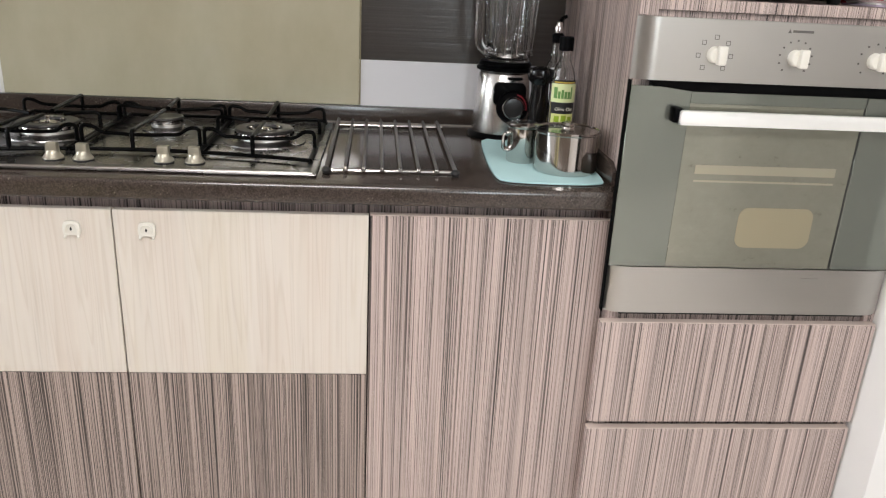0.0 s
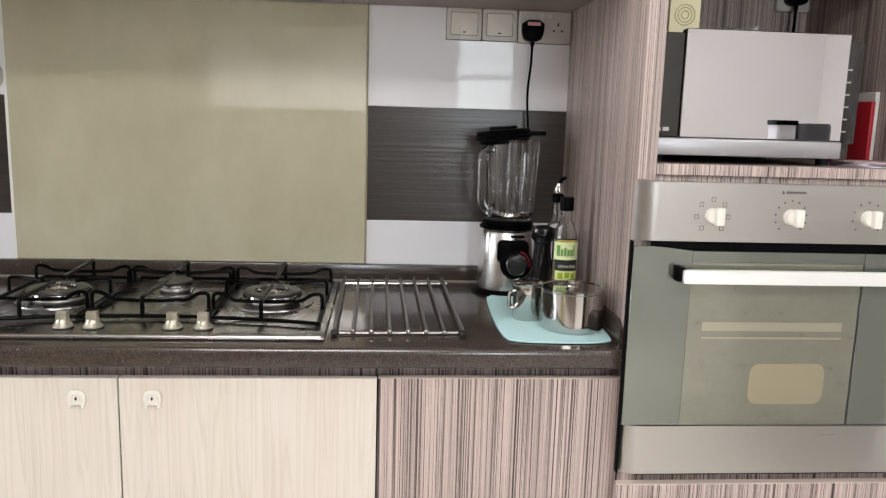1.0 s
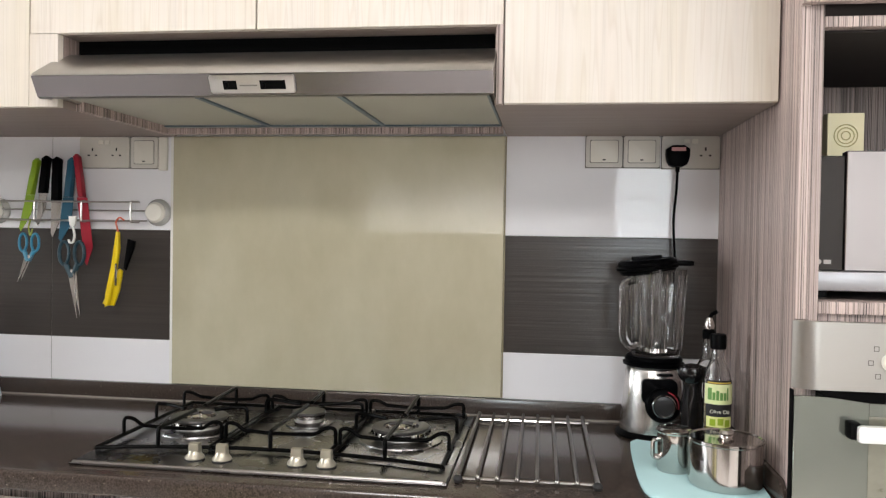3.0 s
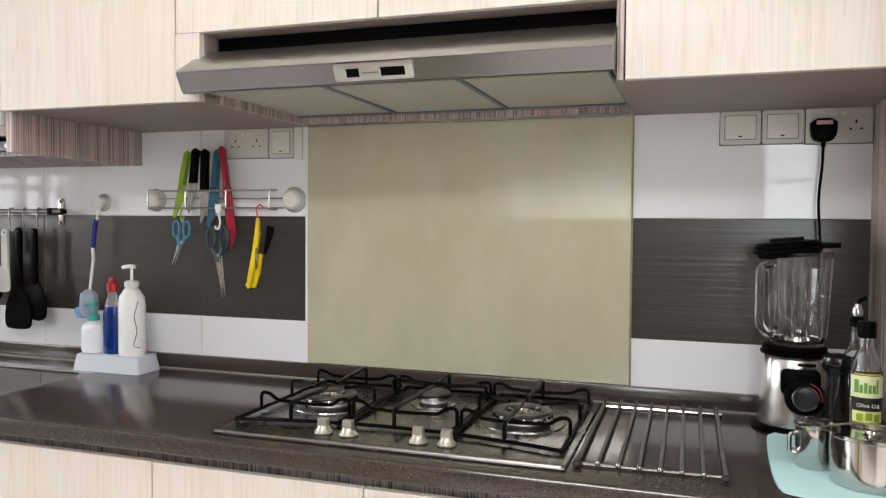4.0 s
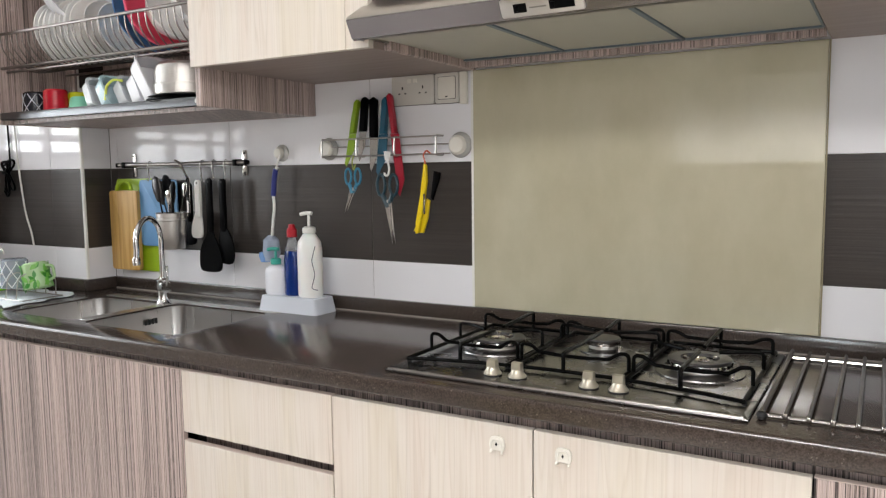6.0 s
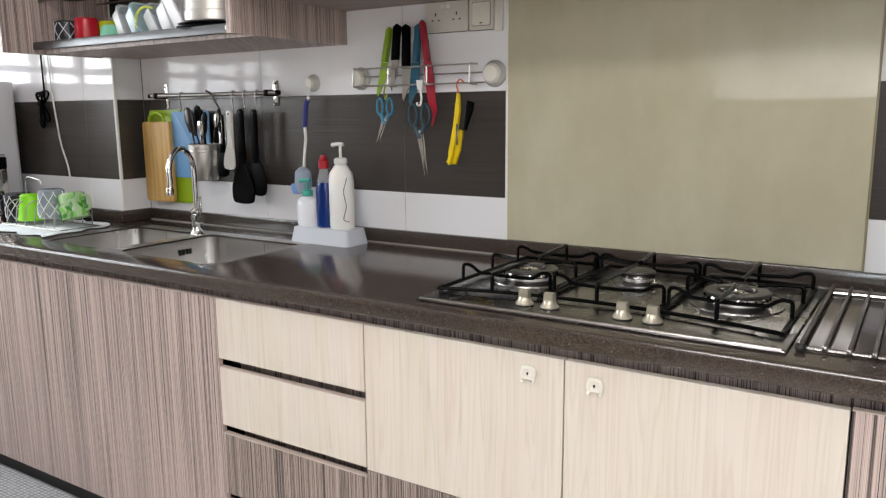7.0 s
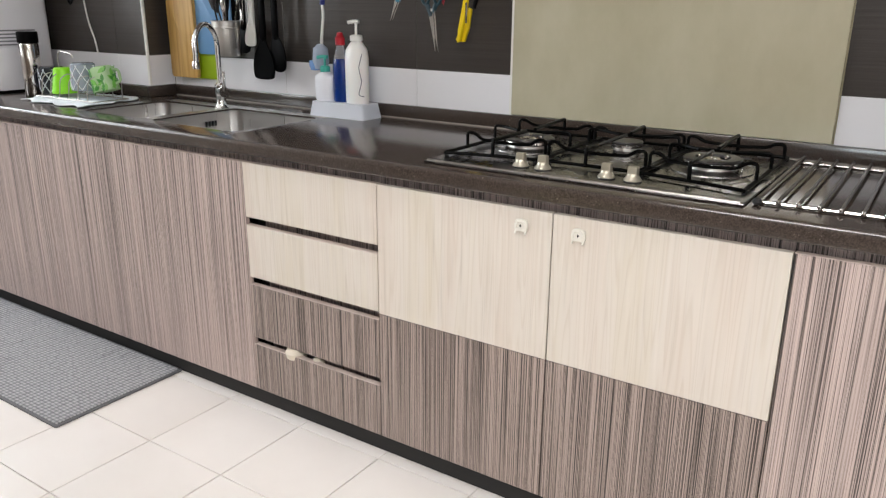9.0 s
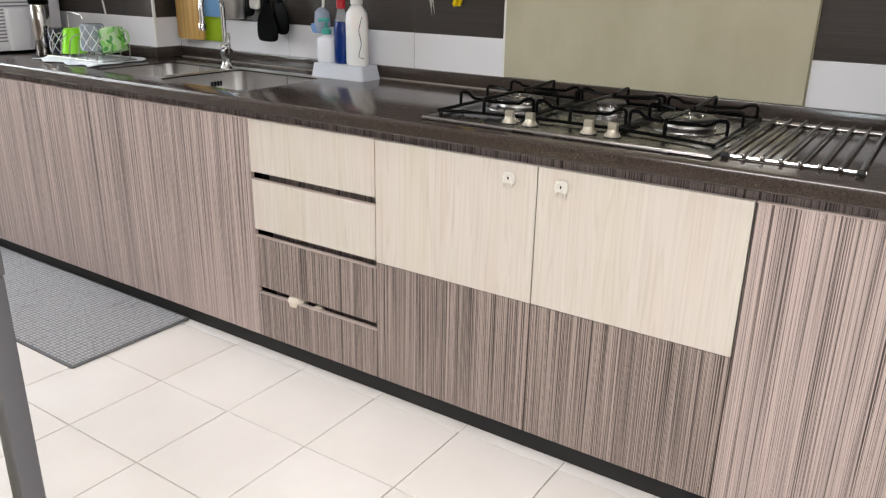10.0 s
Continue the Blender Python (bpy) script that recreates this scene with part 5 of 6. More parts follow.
for a0, z0 in ((-128, 0.077), (-98, 0.079), (-70, 0.076)):
    part("printed_olive", wrap(OX, OY, MZ + z0, MZ + z0 + 0.014, OR + 0.0014, a0, a0 + 22), plain("olive_print", 150, 176, 40, 0.45), ob)
lettering("Olive Oil", 0.0105, pose(OX - 0.001, OY - OR - 0.0016, MZ + 0.107, 90, 0, -4), plain("label_white_ink", 232, 230, 214, 0.45), ob)
o2 = oil_bottle(0.474, -0.248, MZ, 0.262, 0.029, False, "clear oil bottle with a steel pourer")
part("pourer_cork", turned([(0.014, 0.245), (0.015, 0.262), (0.010, 0.267), (0, 0.267)], 20, (0.474, -0.248, MZ)), BLACK, o2)
part("pourer", turned([(0.0105, 0.2673), (0.0115, 0.276), (0.006, 0.292), (0, 0.294)], 20, (0.474, -0.248, MZ)), POLISHED, o2)
part("pourer_spout", bar([(0.474, -0.248, MZ + 0.288), (0.480, -0.250, MZ + 0.300), (0.490, -0.254, MZ + 0.306)], 0.0045, 8), BLACK, o2)

# ---- utensil rail ----
RY, RZW = -0.045, 1.349
rail = thing("utensil_rail", (-2.105, -0.03, 1.305), "dark steel utensil rail on two brackets", "rail")
part("rail_bar", bar([(-2.445, RY, RZW), (-1.772, RY, RZW)], 0.0075, 12), DARK_WIRE, rail)
for x in (-2.405, -1.822):
    br = part("bracket", plate(round_rect(x - 0.011, x + 0.011, 1.304, 1.392, 0.003), -0.004, -0.0005, "y", 0.001), POLISHED, rail)
    part("bracket_arm", box(x - 0.008, x + 0.008, RY - 0.011, -0.004, RZW - 0.011, RZW + 0.011, 0.002), BLACK, br)
    for z in (1.314, 1.382):
        part("screw", plate(oval(x, z, 0.004, 0.004, 10), -0.0052, -0.0038, "y"), RUBBER, br)
for x in (-2.445, -1.772):
    part("end_cap", turned([(0, -0.009), (0.009, -0.007), (0.010, 0), (0.009, 0.007), (0, 0.009)], 14, (x, RY, RZW)), BLACK, rail)


def s_hook(x, z_low, depth=0.0):
    y = RY - depth
    pts = [(x, RY + 0.010, RZW - 0.004), (x, RY + 0.009, RZW + 0.008), (x, RY, RZW + 0.0125), (x, RY - 0.010, RZW + 0.004), (x + 0.002, RY - 0.010, RZW - 0.02), (x + 0.003, RY - 0.006, z_low + 0.006), (x + 0.003, RY - 0.012, z_low - 0.002), (x + 0.003, RY - 0.020, z_low + 0.004)]
    return single("s_hook", bar(pts, 0.0019, 8, 0.006), WIRE, "small steel hook on the utensil rail", "hook", "hooks on the rail")


for x, z in ((-2.265, 1.29), (-1.988, 1.286), (-1.930, 1.292), (-1.872, 1.290)):
    s_hook(x, z)

GREEN = plain("lime_plastic", 158, 190, 28, 0.4)
BAMBOO = material("bamboo", srgb(206, 166, 96), 0.45)
_n = Nodes(BAMBOO)
_f = _n.noise(_n.place((90, 90, 3)), 1.0, 3.0)
_n.colour(_n.ramp(_f, [(0.3, srgb(186, 142, 74)), (0.55, srgb(208, 168, 98)), (0.8, srgb(220, 184, 118))]))


def board(x0, x1, z0, z1, y, t, mat, hole, label):
    root = thing("cutting_board", ((x0 + x1) / 2, y, z0), label, "cutting board", "cutting boards")
    o = round_rect(x0, x1, z0, z1, 0.012)
    part("board", plate(o, y - t, y, "y", 0.0015), mat, root)
    if hole:
        hx = (x0 + x1) / 2
        part("grip", bar([(hx - 0.045, y - t / 2 - 0.001, z1 - 0.012), (hx - 0.040, y - t / 2 - 0.001, z1 + 0.022), (hx, y - t / 2 - 0.001, z1 + 0.040), (hx + 0.040, y - t / 2 - 0.001, z1 + 0.022), (hx + 0.045, y - t / 2 - 0.001, z1 - 0.012)], 0.007, 8, 0.03), GREEN, root, "lime green carrying loop")
    return root


board(-2.505, -2.262, 0.942, 1.297, -0.006, 0.006, GREEN, False, "lime green plastic cutting board behind the others")
board(-2.352, -2.146, 1.042, 1.292, -0.022, 0.005, plain("blue_plastic", 104, 154, 200, 0.45), False, "light blue plastic cutting board on the rail")
board(-2.512, -2.352, 0.945, 1.252, -0.026, 0.016, BAMBOO, True, "bamboo cutting board with a lime green loop")

# cutlery pot
can = thing("cutlery_holder", (-2.080, -0.112, 1.045), "steel cutlery pot hung from the utensil rail", "cutlery holder")
cx, cy, cz = -2.080, -0.112, 1.047
part("pot", turned([(0, 0), (0.043, 0), (0.045, 0.003), (0.051, 0.100), (0.0535, 0.103), (0.0535, 0.108), (0.0515, 0.110), (0.0525, 0.126), (0.055, 0.129), (0.0525, 0.129), (0.050, 0.100), (0.042, 0.004), (0, 0.004)], 40, (cx, cy, cz)), SATIN, can)
part("hanger", box(-2.058, -2.040, -0.061, -0.058, 1.17, 1.300, 0.001, 1), POLISHED, can)
part("hanger", bar([(-2.049, -0.060, 1.298), (-2.085, -0.060, 1.352), (-2.115, -0.057, 1.362)], 0.0042, 8, 0.01), POLISHED, can)
part("hanger_foot", box(-2.090, -2.040, -0.075, -0.0615, 1.160, 1.1755, 0.001, 1), POLISHED, can)
random.seed(4)
for i in range(11):
    a = random.uniform(0, 6.28)
    lean = random.uniform(0.02, 0.07) * (1 if i % 3 else 1.4)
    bx0, by0 = cx + 0.016 * math.cos(a), cy + 0.016 * math.sin(a)
    dx, dy = 0.004 + 0.045 * random.random(), lean * math.sin(a) * 0.7
    top = cz + random.uniform(0.20, 0.245)
    dark = i % 3 != 1
    big = 1.0
    if i in (0, 2, 3, 5):
        dx, dy, top, dark, big = (-0.085, -0.062, -0.036, -0.008)[(0, 2, 3, 5).index(i)], -0.012 * (i % 2), cz + 0.225 + 0.006 * (i % 4), True, 1.7
    mat = (BLACK if i % 2 else GUNMETAL) if dark else POLISHED
    root = thing("cutlery", (bx0, by0, cz + 0.006), "black handled cutlery in the steel pot" if dark else "steel cutlery in the steel pot", "cutlery", "cutlery in the pot")
    part("stem", bar([(bx0, by0, cz + 0.006), (bx0 + dx * 0.7, by0 + dy * 0.7, top - 0.05)], 0.0028, 8), mat, root)
    b = turned([(0, -0.030), (0.006, -0.026), (0.012, -0.006), (0.013, 0.008), (0.009, 0.022), (0, 0.026)], 14, (0, 0, 0), (1, 0.3))
    b.transform(Matrix.Scale(1.7 if big > 1 else 1.0, 4))
    b.transform(pose(bx0 + dx * 0.85, by0 + dy * 0.85, top - 0.022, math.degrees(-dy * 2.5), math.degrees(dx * 3), 0))
    part("tip", b, mat, root)


def hanging(name, label, x, z_top, z_bot, y, blade, mat, grip_mat=None):
    root = thing(name, (x, y, z_bot), label, "kitchen utensil", "utensils on the rail")
    w, zb = blade[0], blade[1]
    hb = part("handle", plate(round_rect(x - 0.0115, x + 0.0115, zb - 0.01, z_top, 0.009), y - 0.011, y, "y", 0.003), grip_mat or mat, root)
    part("hang_hole", plate(oval(x, z_top - 0.012, 0.004, 0.004, 12), y - 0.0116, y - 0.0105, "y"), RUBBER, hb)
    part("blade", plate(softened(blade[2]), y - 0.008, y - 0.003, "y", 0.0015), mat, root)
    return root


x = -1.990
hanging("spatula", "white silicone spatula hanging from the rail", x, 1.292, 1.082, -0.062, (0.05, 1.165, [(x - 0.012, 1.185), (x - 0.034, 1.135), (x - 0.040, 1.100), (x - 0.034, 1.084), (x + 0.012, 1.084), (x + 0.018, 1.098), (x + 0.016, 1.15), (x + 0.010, 1.185)]), WHITE_PLASTIC)
x = -1.930
hanging("ladle", "black nylon serving spoon hanging from the rail", x, 1.297, 0.974, -0.066, (0.1, 1.115, [(x - 0.012, 1.14), (x - 0.016, 1.10), (x - 0.044, 1.066), (x - 0.058, 1.030), (x - 0.058, 0.976), (x - 0.040, 0.966), (x + 0.032, 0.966), (x + 0.052, 0.978), (x + 0.050, 1.030), (x + 0.034, 1.066), (x + 0.014, 1.10), (x + 0.010, 1.14)]), BLACK)
x = -1.872
hanging("slotted_turner", "black nylon slotted turner hanging from the rail", x, 1.295, 0.992, -0.060, (0.08, 1.12, [(x - 0.012, 1.13), (x - 0.026, 1.08), (x - 0.030, 0.998), (x + 0.050, 0.994), (x + 0.046, 1.075), (x + 0.012, 1.13)]), BLACK)
x = -2.072
hanging("turner", "black nylon turner behind the white spatula", x, 1.280, 1.05, -0.030, (0.07, 1.15, [(x - 0.012, 1.16), (x - 0.030, 1.12), (x - 0.034, 1.055), (x + 0.034, 1.052), (x + 0.032, 1.12), (x + 0.012, 1.16)]), BLACK)

# ---- suction hook with the bottle brush ----
SUCT = material("suction_cup_plastic", srgb(240, 238, 232), 0.22, 0.0, Transmission_Weight=0.45)


def suction(x, z, r, name, label):
    root = thing(name, (x, -0.001, z), label, "suction hook")
    b = turned([(0, 0.012), (r * 0.45, 0.012), (r * 0.7, 0.008), (r, 0.001), (r, 0), (0, 0)], 28)
    b.transform(pose(x, -0.001, z, 90))
    part("cup", b, SUCT, root)
    b = turned([(r * 0.62, 0), (r * 0.66, 0.008), (r * 0.5, 0.016), (0, 0.018)], 28)
    b.transform(pose(x, -0.012, z, 90))
    part("cap", b, IVORY, root)
    return root


h = suction(-1.650, 1.378, 0.029, "suction_hook", "clear suction hook holding the bottle brush")
part("hook", bar([(-1.634, -0.030, 1.372), (-1.640, -0.038, 1.345), (-1.644, -0.040, 1.330), (-1.638, -0.048, 1.320), (-1.630, -0.046, 1.330)], 0.0032, 8, 0.01), WHITE_PLASTIC, h)
brush = thing("bottle_brush", (-1.68, -0.045, 1.03), "white bottle brush with a blue grip hanging from the hook", "brush")
part("grip", bar([(-1.641, -0.046, 1.325), (-1.648, -0.046, 1.30), (-1.656, -0.046, 1.235)], 0.0085, 10, 0.0, 0.8), plain("navy_plastic", 34, 42, 120, 0.35), brush, "navy blue grip")
part("stem", bar([(-1.656, -0.046, 1.236), (-1.652, -0.046, 1.20), (-1.660, -0.046, 1.15), (-1.668, -0.046, 1.09)], 0.0052, 10, 0.03), WHITE_PLASTIC, brush)
part("bristles", turned([(0, 0), (0.022, 0.004), (0.030, 0.03), (0.026, 0.075), (0.010, 0.09), (0, 0.09)], 20, (-1.672, -0.046, 1.012)), material("clear_bristles", srgb(196, 208, 226), 0.6, 0.0, Alpha=0.6), brush, "pale translucent bristles")
part("bristle_tip", turned([(0, 0), (0.016, 0.002), (0.022, 0.02), (0.02, 0.035), (0, 0.036)], 16, (-1.694, -0.052, 1.010)), plain("blue_bristles", 120, 158, 210, 0.7), brush, "blue bristle tip")

# ---- wire rack with knives ----
kr = thing("knife_rack", (-1.2, -0.03, 1.36), "chrome wire rack on suction cups holding knives", "knife rack")
for x, r in ((-1.448, 0.036), (-0.962, 0.038)):
    b = turned([(0, 0.014), (r * 0.6, 0.014), (r * 0.85, 0.009), (r, 0.001), (r, 0), (0, 0)], 28)
    b.transform(pose(x, -0.001, 1.386, 90))
    c = part("suction_cup", b, SUCT, kr, "clear suction cup")
    b = turned([(r * 0.72, 0), (r * 0.76, 0.008), (r * 0.6, 0.016), (0, 0.018)], 28)
    b.transform(pose(x, -0.014, 1.386, 90))
    part("cap", b, IVORY, c)
KY0, KY1 = -0.022, -0.062
for z in (1.360, 1.412):
    part("wire", bar([(-1.430, KY1, z), (-0.985, KY1, z)], 0.0026, 8), WIRE, kr)
for z in (1.362, 1.390):
    part("wire", bar([(-1.430, KY0, z), (-0.985, KY0, z)], 0.0022, 8), WIRE, kr)
for x in (-1.430, -1.295, -1.155, -1.010):
    part("cross_wire", bar([(x, KY0, 1.414), (x, KY1, 1.414), (x, KY1 - 0.001, 1.358), (x, KY0, 1.358)], 0.0028, 8, 0.006), WIRE, kr)


def knife(label, x, lean, z_top, z_mid, z_tip, hw, bw, hmat, bmat, y=-0.042):
    """Handle up, blade down, leaning by so many metres per metre."""
    root = thing("kitchen_knife", (x, y, z_tip), label, "knife", "knives in the rack")
    f = lambda z: x + lean * (z - z_mid)
    part("handle", plate([(f(z_mid) - hw, z_mid), (f(z_mid) + hw, z_mid), (f((z_top + z_mid) / 2) + hw * 0.8, (z_top + z_mid) / 2), (f(z_top) + hw, z_top - 0.008), (f(z_top), z_top), (f(z_top) - hw, z_top - 0.008), (f((z_top + z_mid) / 2) - hw * 0.8, (z_top + z_mid) / 2)], y - 0.009, y + 0.009, "y", 0.004), hmat, root)
    part("blade", plate([(f(z_mid) - bw, z_mid - 0.0005), (f(z_mid) + bw, z_mid - 0.0005), (f(z_tip + 0.05) + bw, z_tip + 0.05), (f(z_tip) - bw * 0.6, z_tip), (f(z_tip) - bw, z_tip + 0.01)], y - 0.0012, y + 0.0012, "y"), bmat, root)
    return root


LIME, TEAL, CRIMSON = plain("lime_knife", 132, 164, 22, 0.35), plain("teal_knife", 22, 82, 106, 0.35), plain("crimson_knife", 158, 22, 44, 0.35)
knife("lime green coated knife in the wire rack", -1.322, 0.20, 1.533, 1.43, 1.328, 0.010, 0.013, LIME, LIME)
knife("black handled steel knife in the wire rack", -1.283, 0.10, 1.540, 1.435, 1.345, 0.012, 0.012, BLACK, POLISHED)
knife("black handled steel knife in the wire rack", -1.243, 0.02, 1.537, 1.413, 1.312, 0.013, 0.014, BLACK, POLISHED)
knife("teal coated knife in the wire rack", -1.207, 0.10, 1.535, 1.425, 1.300, 0.011, 0.016, TEAL, TEAL)
knife("crimson coated chef's knife in the wire rack", -1.166, -0.13, 1.545, 1.425, 1.236, 0.009, 0.015, CRIMSON, CRIMSON)


def scissors(label, x, z0, z_tip, handle_mat, lean, size, y=-0.060):
    root = thing("scissors", (x, y, z_tip), label, "scissors", "scissors hung from the rack")
    pz = z0 - 0.062 * size
    for s in (-1, 1):
        cxx = x + s * 0.017 * size
        loop = [(cxx + 0.012 * size * math.cos(a), y + 0.003 * s, z0 - 0.026 * size + 0.026 * size * math.sin(a)) for a in [2 * math.pi * k / 18 for k in range(19)]]
        part("finger_loop", bar(loop, 0.0038 * size, 8), handle_mat, root)
        part("shank", bar([(cxx - s * 0.004 * size, y + 0.003 * s, z0 - 0.050 * size), (x + lean * 0.1, y + 0.002 * s, pz - 0.018 * size)], 0.0062 * size, 8, 0, 0.6), handle_mat, root)
        dz = z_tip + (0.004 if s > 0 else 0)
        part("blade", plate([(x - 0.008 * size + s * 0.003, pz), (x + 0.008 * size + s * 0.003, pz), (x + lean + s * 0.004, dz)], y + 0.0016 * s - 0.001, y + 0.0016 * s + 0.001, "y"), POLISHED, root)
    part("pivot", turned([(0.004 * size, -0.004), (0.004 * size, 0.004)], 10, (x, y, pz - 0.005)), WIRE, root)
    return root


scissors("small scissors with light blue handles", -1.312, 1.322, 1.184, plain("light_blue_grip", 44, 126, 158, 0.35), -0.030, 0.95)
scissors("kitchen scissors with dark teal handles", -1.184, 1.302, 1.090, plain("dark_teal_grip", 24, 58, 70, 0.4), 0.022, 1.22)
hk = thing("plastic_hook", (-1.176, -0.066, 1.31), "white plastic hook carrying the kitchen scissors", "hook")
part("hook_body", plate([(-1.188, 1.372), (-1.164, 1.372), (-1.168, 1.345), (-1.184, 1.345)], -0.072, -0.065, "y", 0.002), WHITE_PLASTIC, hk)
part("hook_tip", bar([(-1.176, -0.068, 1.346), (-1.170, -0.068, 1.318), (-1.174, -0.070, 1.298), (-1.186, -0.070, 1.300), (-1.186, -0.070, 1.308)], 0.0032, 8, 0.008), WHITE_PLASTIC, hk)
single("wire_loop", bar([(-1.305, -0.064, 1.362), (-1.312, -0.064, 1.34), (-1.306, -0.064, 1.315), (-1.299, -0.064, 1.335)], 0.0022, 8, 0.006), plain("olive_wire", 150, 160, 60, 0.4), "olive wire loop holding the small scissors", "hook")

pl = thing("yellow_peeler", (-1.068, -0.062, 1.13), "pair of yellow plastic tongs hanging from the rack", "tongs")
YEL = plain("yellow_plastic", 236, 206, 16, 0.35)
part("arm", plate([(-1.0475, 1.332), (-1.0405, 1.330), (-1.0385, 1.285), (-1.0500, 1.215), (-1.0680, 1.130), (-1.0790, 1.126), (-1.0760, 1.160), (-1.0590, 1.240)], -0.074, -0.060, "y", 0.003), YEL, pl)
part("arm", plate([(-1.0480, 1.230), (-1.0380, 1.225), (-1.0460, 1.170), (-1.0620, 1.128), (-1.0860, 1.128), (-1.0950, 1.134), (-1.0700, 1.180)], -0.058, -0.047, "y", 0.003), YEL, pl)
part("spring_clip", box(-1.0475, -1.0415, -0.0775, -0.0745, 1.185, 1.245, 0.001, 1), POLISHED, pl)
part("dark_clip", plate([(-1.030, 1.312), (-1.008, 1.306), (-1.012, 1.285), (-1.034, 1.225), (-1.042, 1.23)], -0.045, -0.036, "y", 0.003), BLACK, pl)
single("orange_hook", bar([(-1.028, -0.064, 1.362), (-1.040, -0.066, 1.372), (-1.052, -0.066, 1.358), (-1.046, -0.066, 1.338), (-1.043, -0.066, 1.322)], 0.0024, 8, 0.006), plain("orange_wire", 204, 92, 60, 0.4), "orange wire hook on the knife rack", "hook")

# ---- dish racks in the open unit ----
TF, TB = -0.392, -0.135                             # front and back of the racks
X0, X1 = DX0 + 0.0195, DX1 - 0.0195
TRAY_STEEL = brushed("tray_steel", srgb(98, 99, 100), 0.3, (3, 200, 400))
shelf = thing("drip_tray_shelf", ((X0 + X1) / 2, -0.26, 1.496), "aluminium drip tray shelf at the foot of the open unit", "shelf")
part("tray", box(X0, X1, TF + 0.004, TB, 1.4965, 1.4995), plain("aluminium_sheet", 168, 168, 168, 0.34, Metallic=0.85), shelf)
part("front_rail", plate([(TF - 0.006, 1.4965), (TF + 0.0035, 1.4965), (TF + 0.0035, 1.522), (TF - 0.003, 1.522), (TF - 0.006, 1.517)], X0, X1, "x"), TRAY_STEEL, shelf, "bright steel front rail")
part("back_rail", box(X0, X1, TB + 0.0005, TB + 0.008, 1.4965, 1.52), STEEL, shelf)
part("end_block", box(X1 - 0.018, X1, TF - 0.0085, TF - 0.0065, 1.498, 1.520), BLACK, shelf)
part("maker_mark", plate(round_rect(X1 - 0.10, X1 - 0.055, 1.503, 1.516, 0.005), TF - 0.0072, TF - 0.0062, "y"), plain("pale_badge", 206, 206, 202, 0.4), shelf)
for i in range(9):
    y = TF + 0.03 + (TB - TF - 0.05) * i / 8
    part("grid_wire", bar([(X0, y, 1.5085), (X1, y, 1.5085)], 0.0022, 6), WIRE, shelf)
shelf.location.z += 0.012
LZ = 1.5229

rack = thing("plate_rack", ((X0 + X1) / 2, -0.26, 1.67), "stainless plate rack full of white plates and bowls", "plate rack")
UZ0, UZ1 = 1.690, 1.804
for y, z, r in ((TF, UZ1, 0.0055), (TF + 0.012, UZ0, 0.006), (TF + 0.03, UZ0 - 0.012, 0.0045), (TB, UZ1, 0.005), (TB, UZ0, 0.0045)):
    part("rail", bar([(X0, y, z), (X1, y, z)], r, 10), DARK_WIRE, rack)
x = X0 + 0.02
while x < X1:
    part("hoop", bar([(x, TF, UZ1), (x, TF + 0.004, UZ1 - 0.05), (x, TF + 0.05, UZ0 + 0.008), (x, (TF + TB) / 2, UZ0 - 0.004), (x, TB - 0.05, UZ0 + 0.008), (x, TB, UZ1)], 0.0021, 6, 0.03), DARK_WIRE, rack)
    x += 0.0315

CERAMIC = material("white_ceramic", srgb(244, 243, 241), 0.16)
CERAMIC_2 = material("warm_white_ceramic", srgb(240, 237, 233), 0.2)


def plate_profile(r, deep=0.018):
    return [(0, 0), (r * 0.55, 0), (r * 0.58, 0.003), (r * 0.98, deep), (r, deep + 0.001), (r * 0.98, deep + 0.003), (r * 0.57, 0.0065), (0, 0.005)]


def bowl_profile(r, h):
    return [(0, 0), (r * 0.45, 0), (r * 0.47, 0.005), (r * 0.75, h * 0.40), (r * 0.94, h * 0.80), (r, h), (r * 0.97, h + 0.001), (r * 0.90, h * 0.80), (r * 0.70, h * 0.42), (r * 0.42, 0.009), (0, 0.008)]


def stand_on_edge(name, x, r, profile, mat, label, category, tilt, z=None, y=-0.265, yaw=0):
    """A dish stood upright in the rack, facing along the wall."""
    b = turned(profile, 40)
    b.transform(pose(0, 0, 0, 0, 90 + tilt, yaw))
    b.transform(Matrix.Translation((x, y, (UZ0 + 0.002 + r * 0.985) if z is None else z)))
    return single(name, b, mat, label, category, "dishes in the plate rack")


for i in range(11):
    r = (0.108, 0.112, 0.105)[i % 3]
    stand_on_edge("dinner_plate", -2.235 - 0.019 * i, r, plate_profile(r), CERAMIC if i % 4 else CERAMIC_2, "white dinner plate standing in the rack", "plate", -9 - (i % 3))
for x, r, h, lab in ((-2.205, 0.098, 0.05, "warm white soup bowl standing in the rack"), (-2.150, 0.090, 0.055, "small white bowl standing in the rack")):
    stand_on_edge("soup_bowl", x, r, bowl_profile(r, h), CERAMIC_2, lab, "bowl", -14)
stand_on_edge("mixing_bowl", -2.012, 0.132, bowl_profile(0.130, 0.045), plain("blue_melamine", 88, 146, 196, 0.3), "blue bowl standing in the rack", "bowl", -12)
stand_on_edge("mixing_bowl", -1.985, 0.130, bowl_profile(0.130, 0.075), plain("pink_melamine", 236, 88, 118, 0.3), "pink bowl standing in the rack", "bowl", -14)
stand_on_edge("salad_bowl", -1.900, 0.098, bowl_profile(0.098, 0.06), CERAMIC, "white bowl leaning in the rack", "bowl", -28)
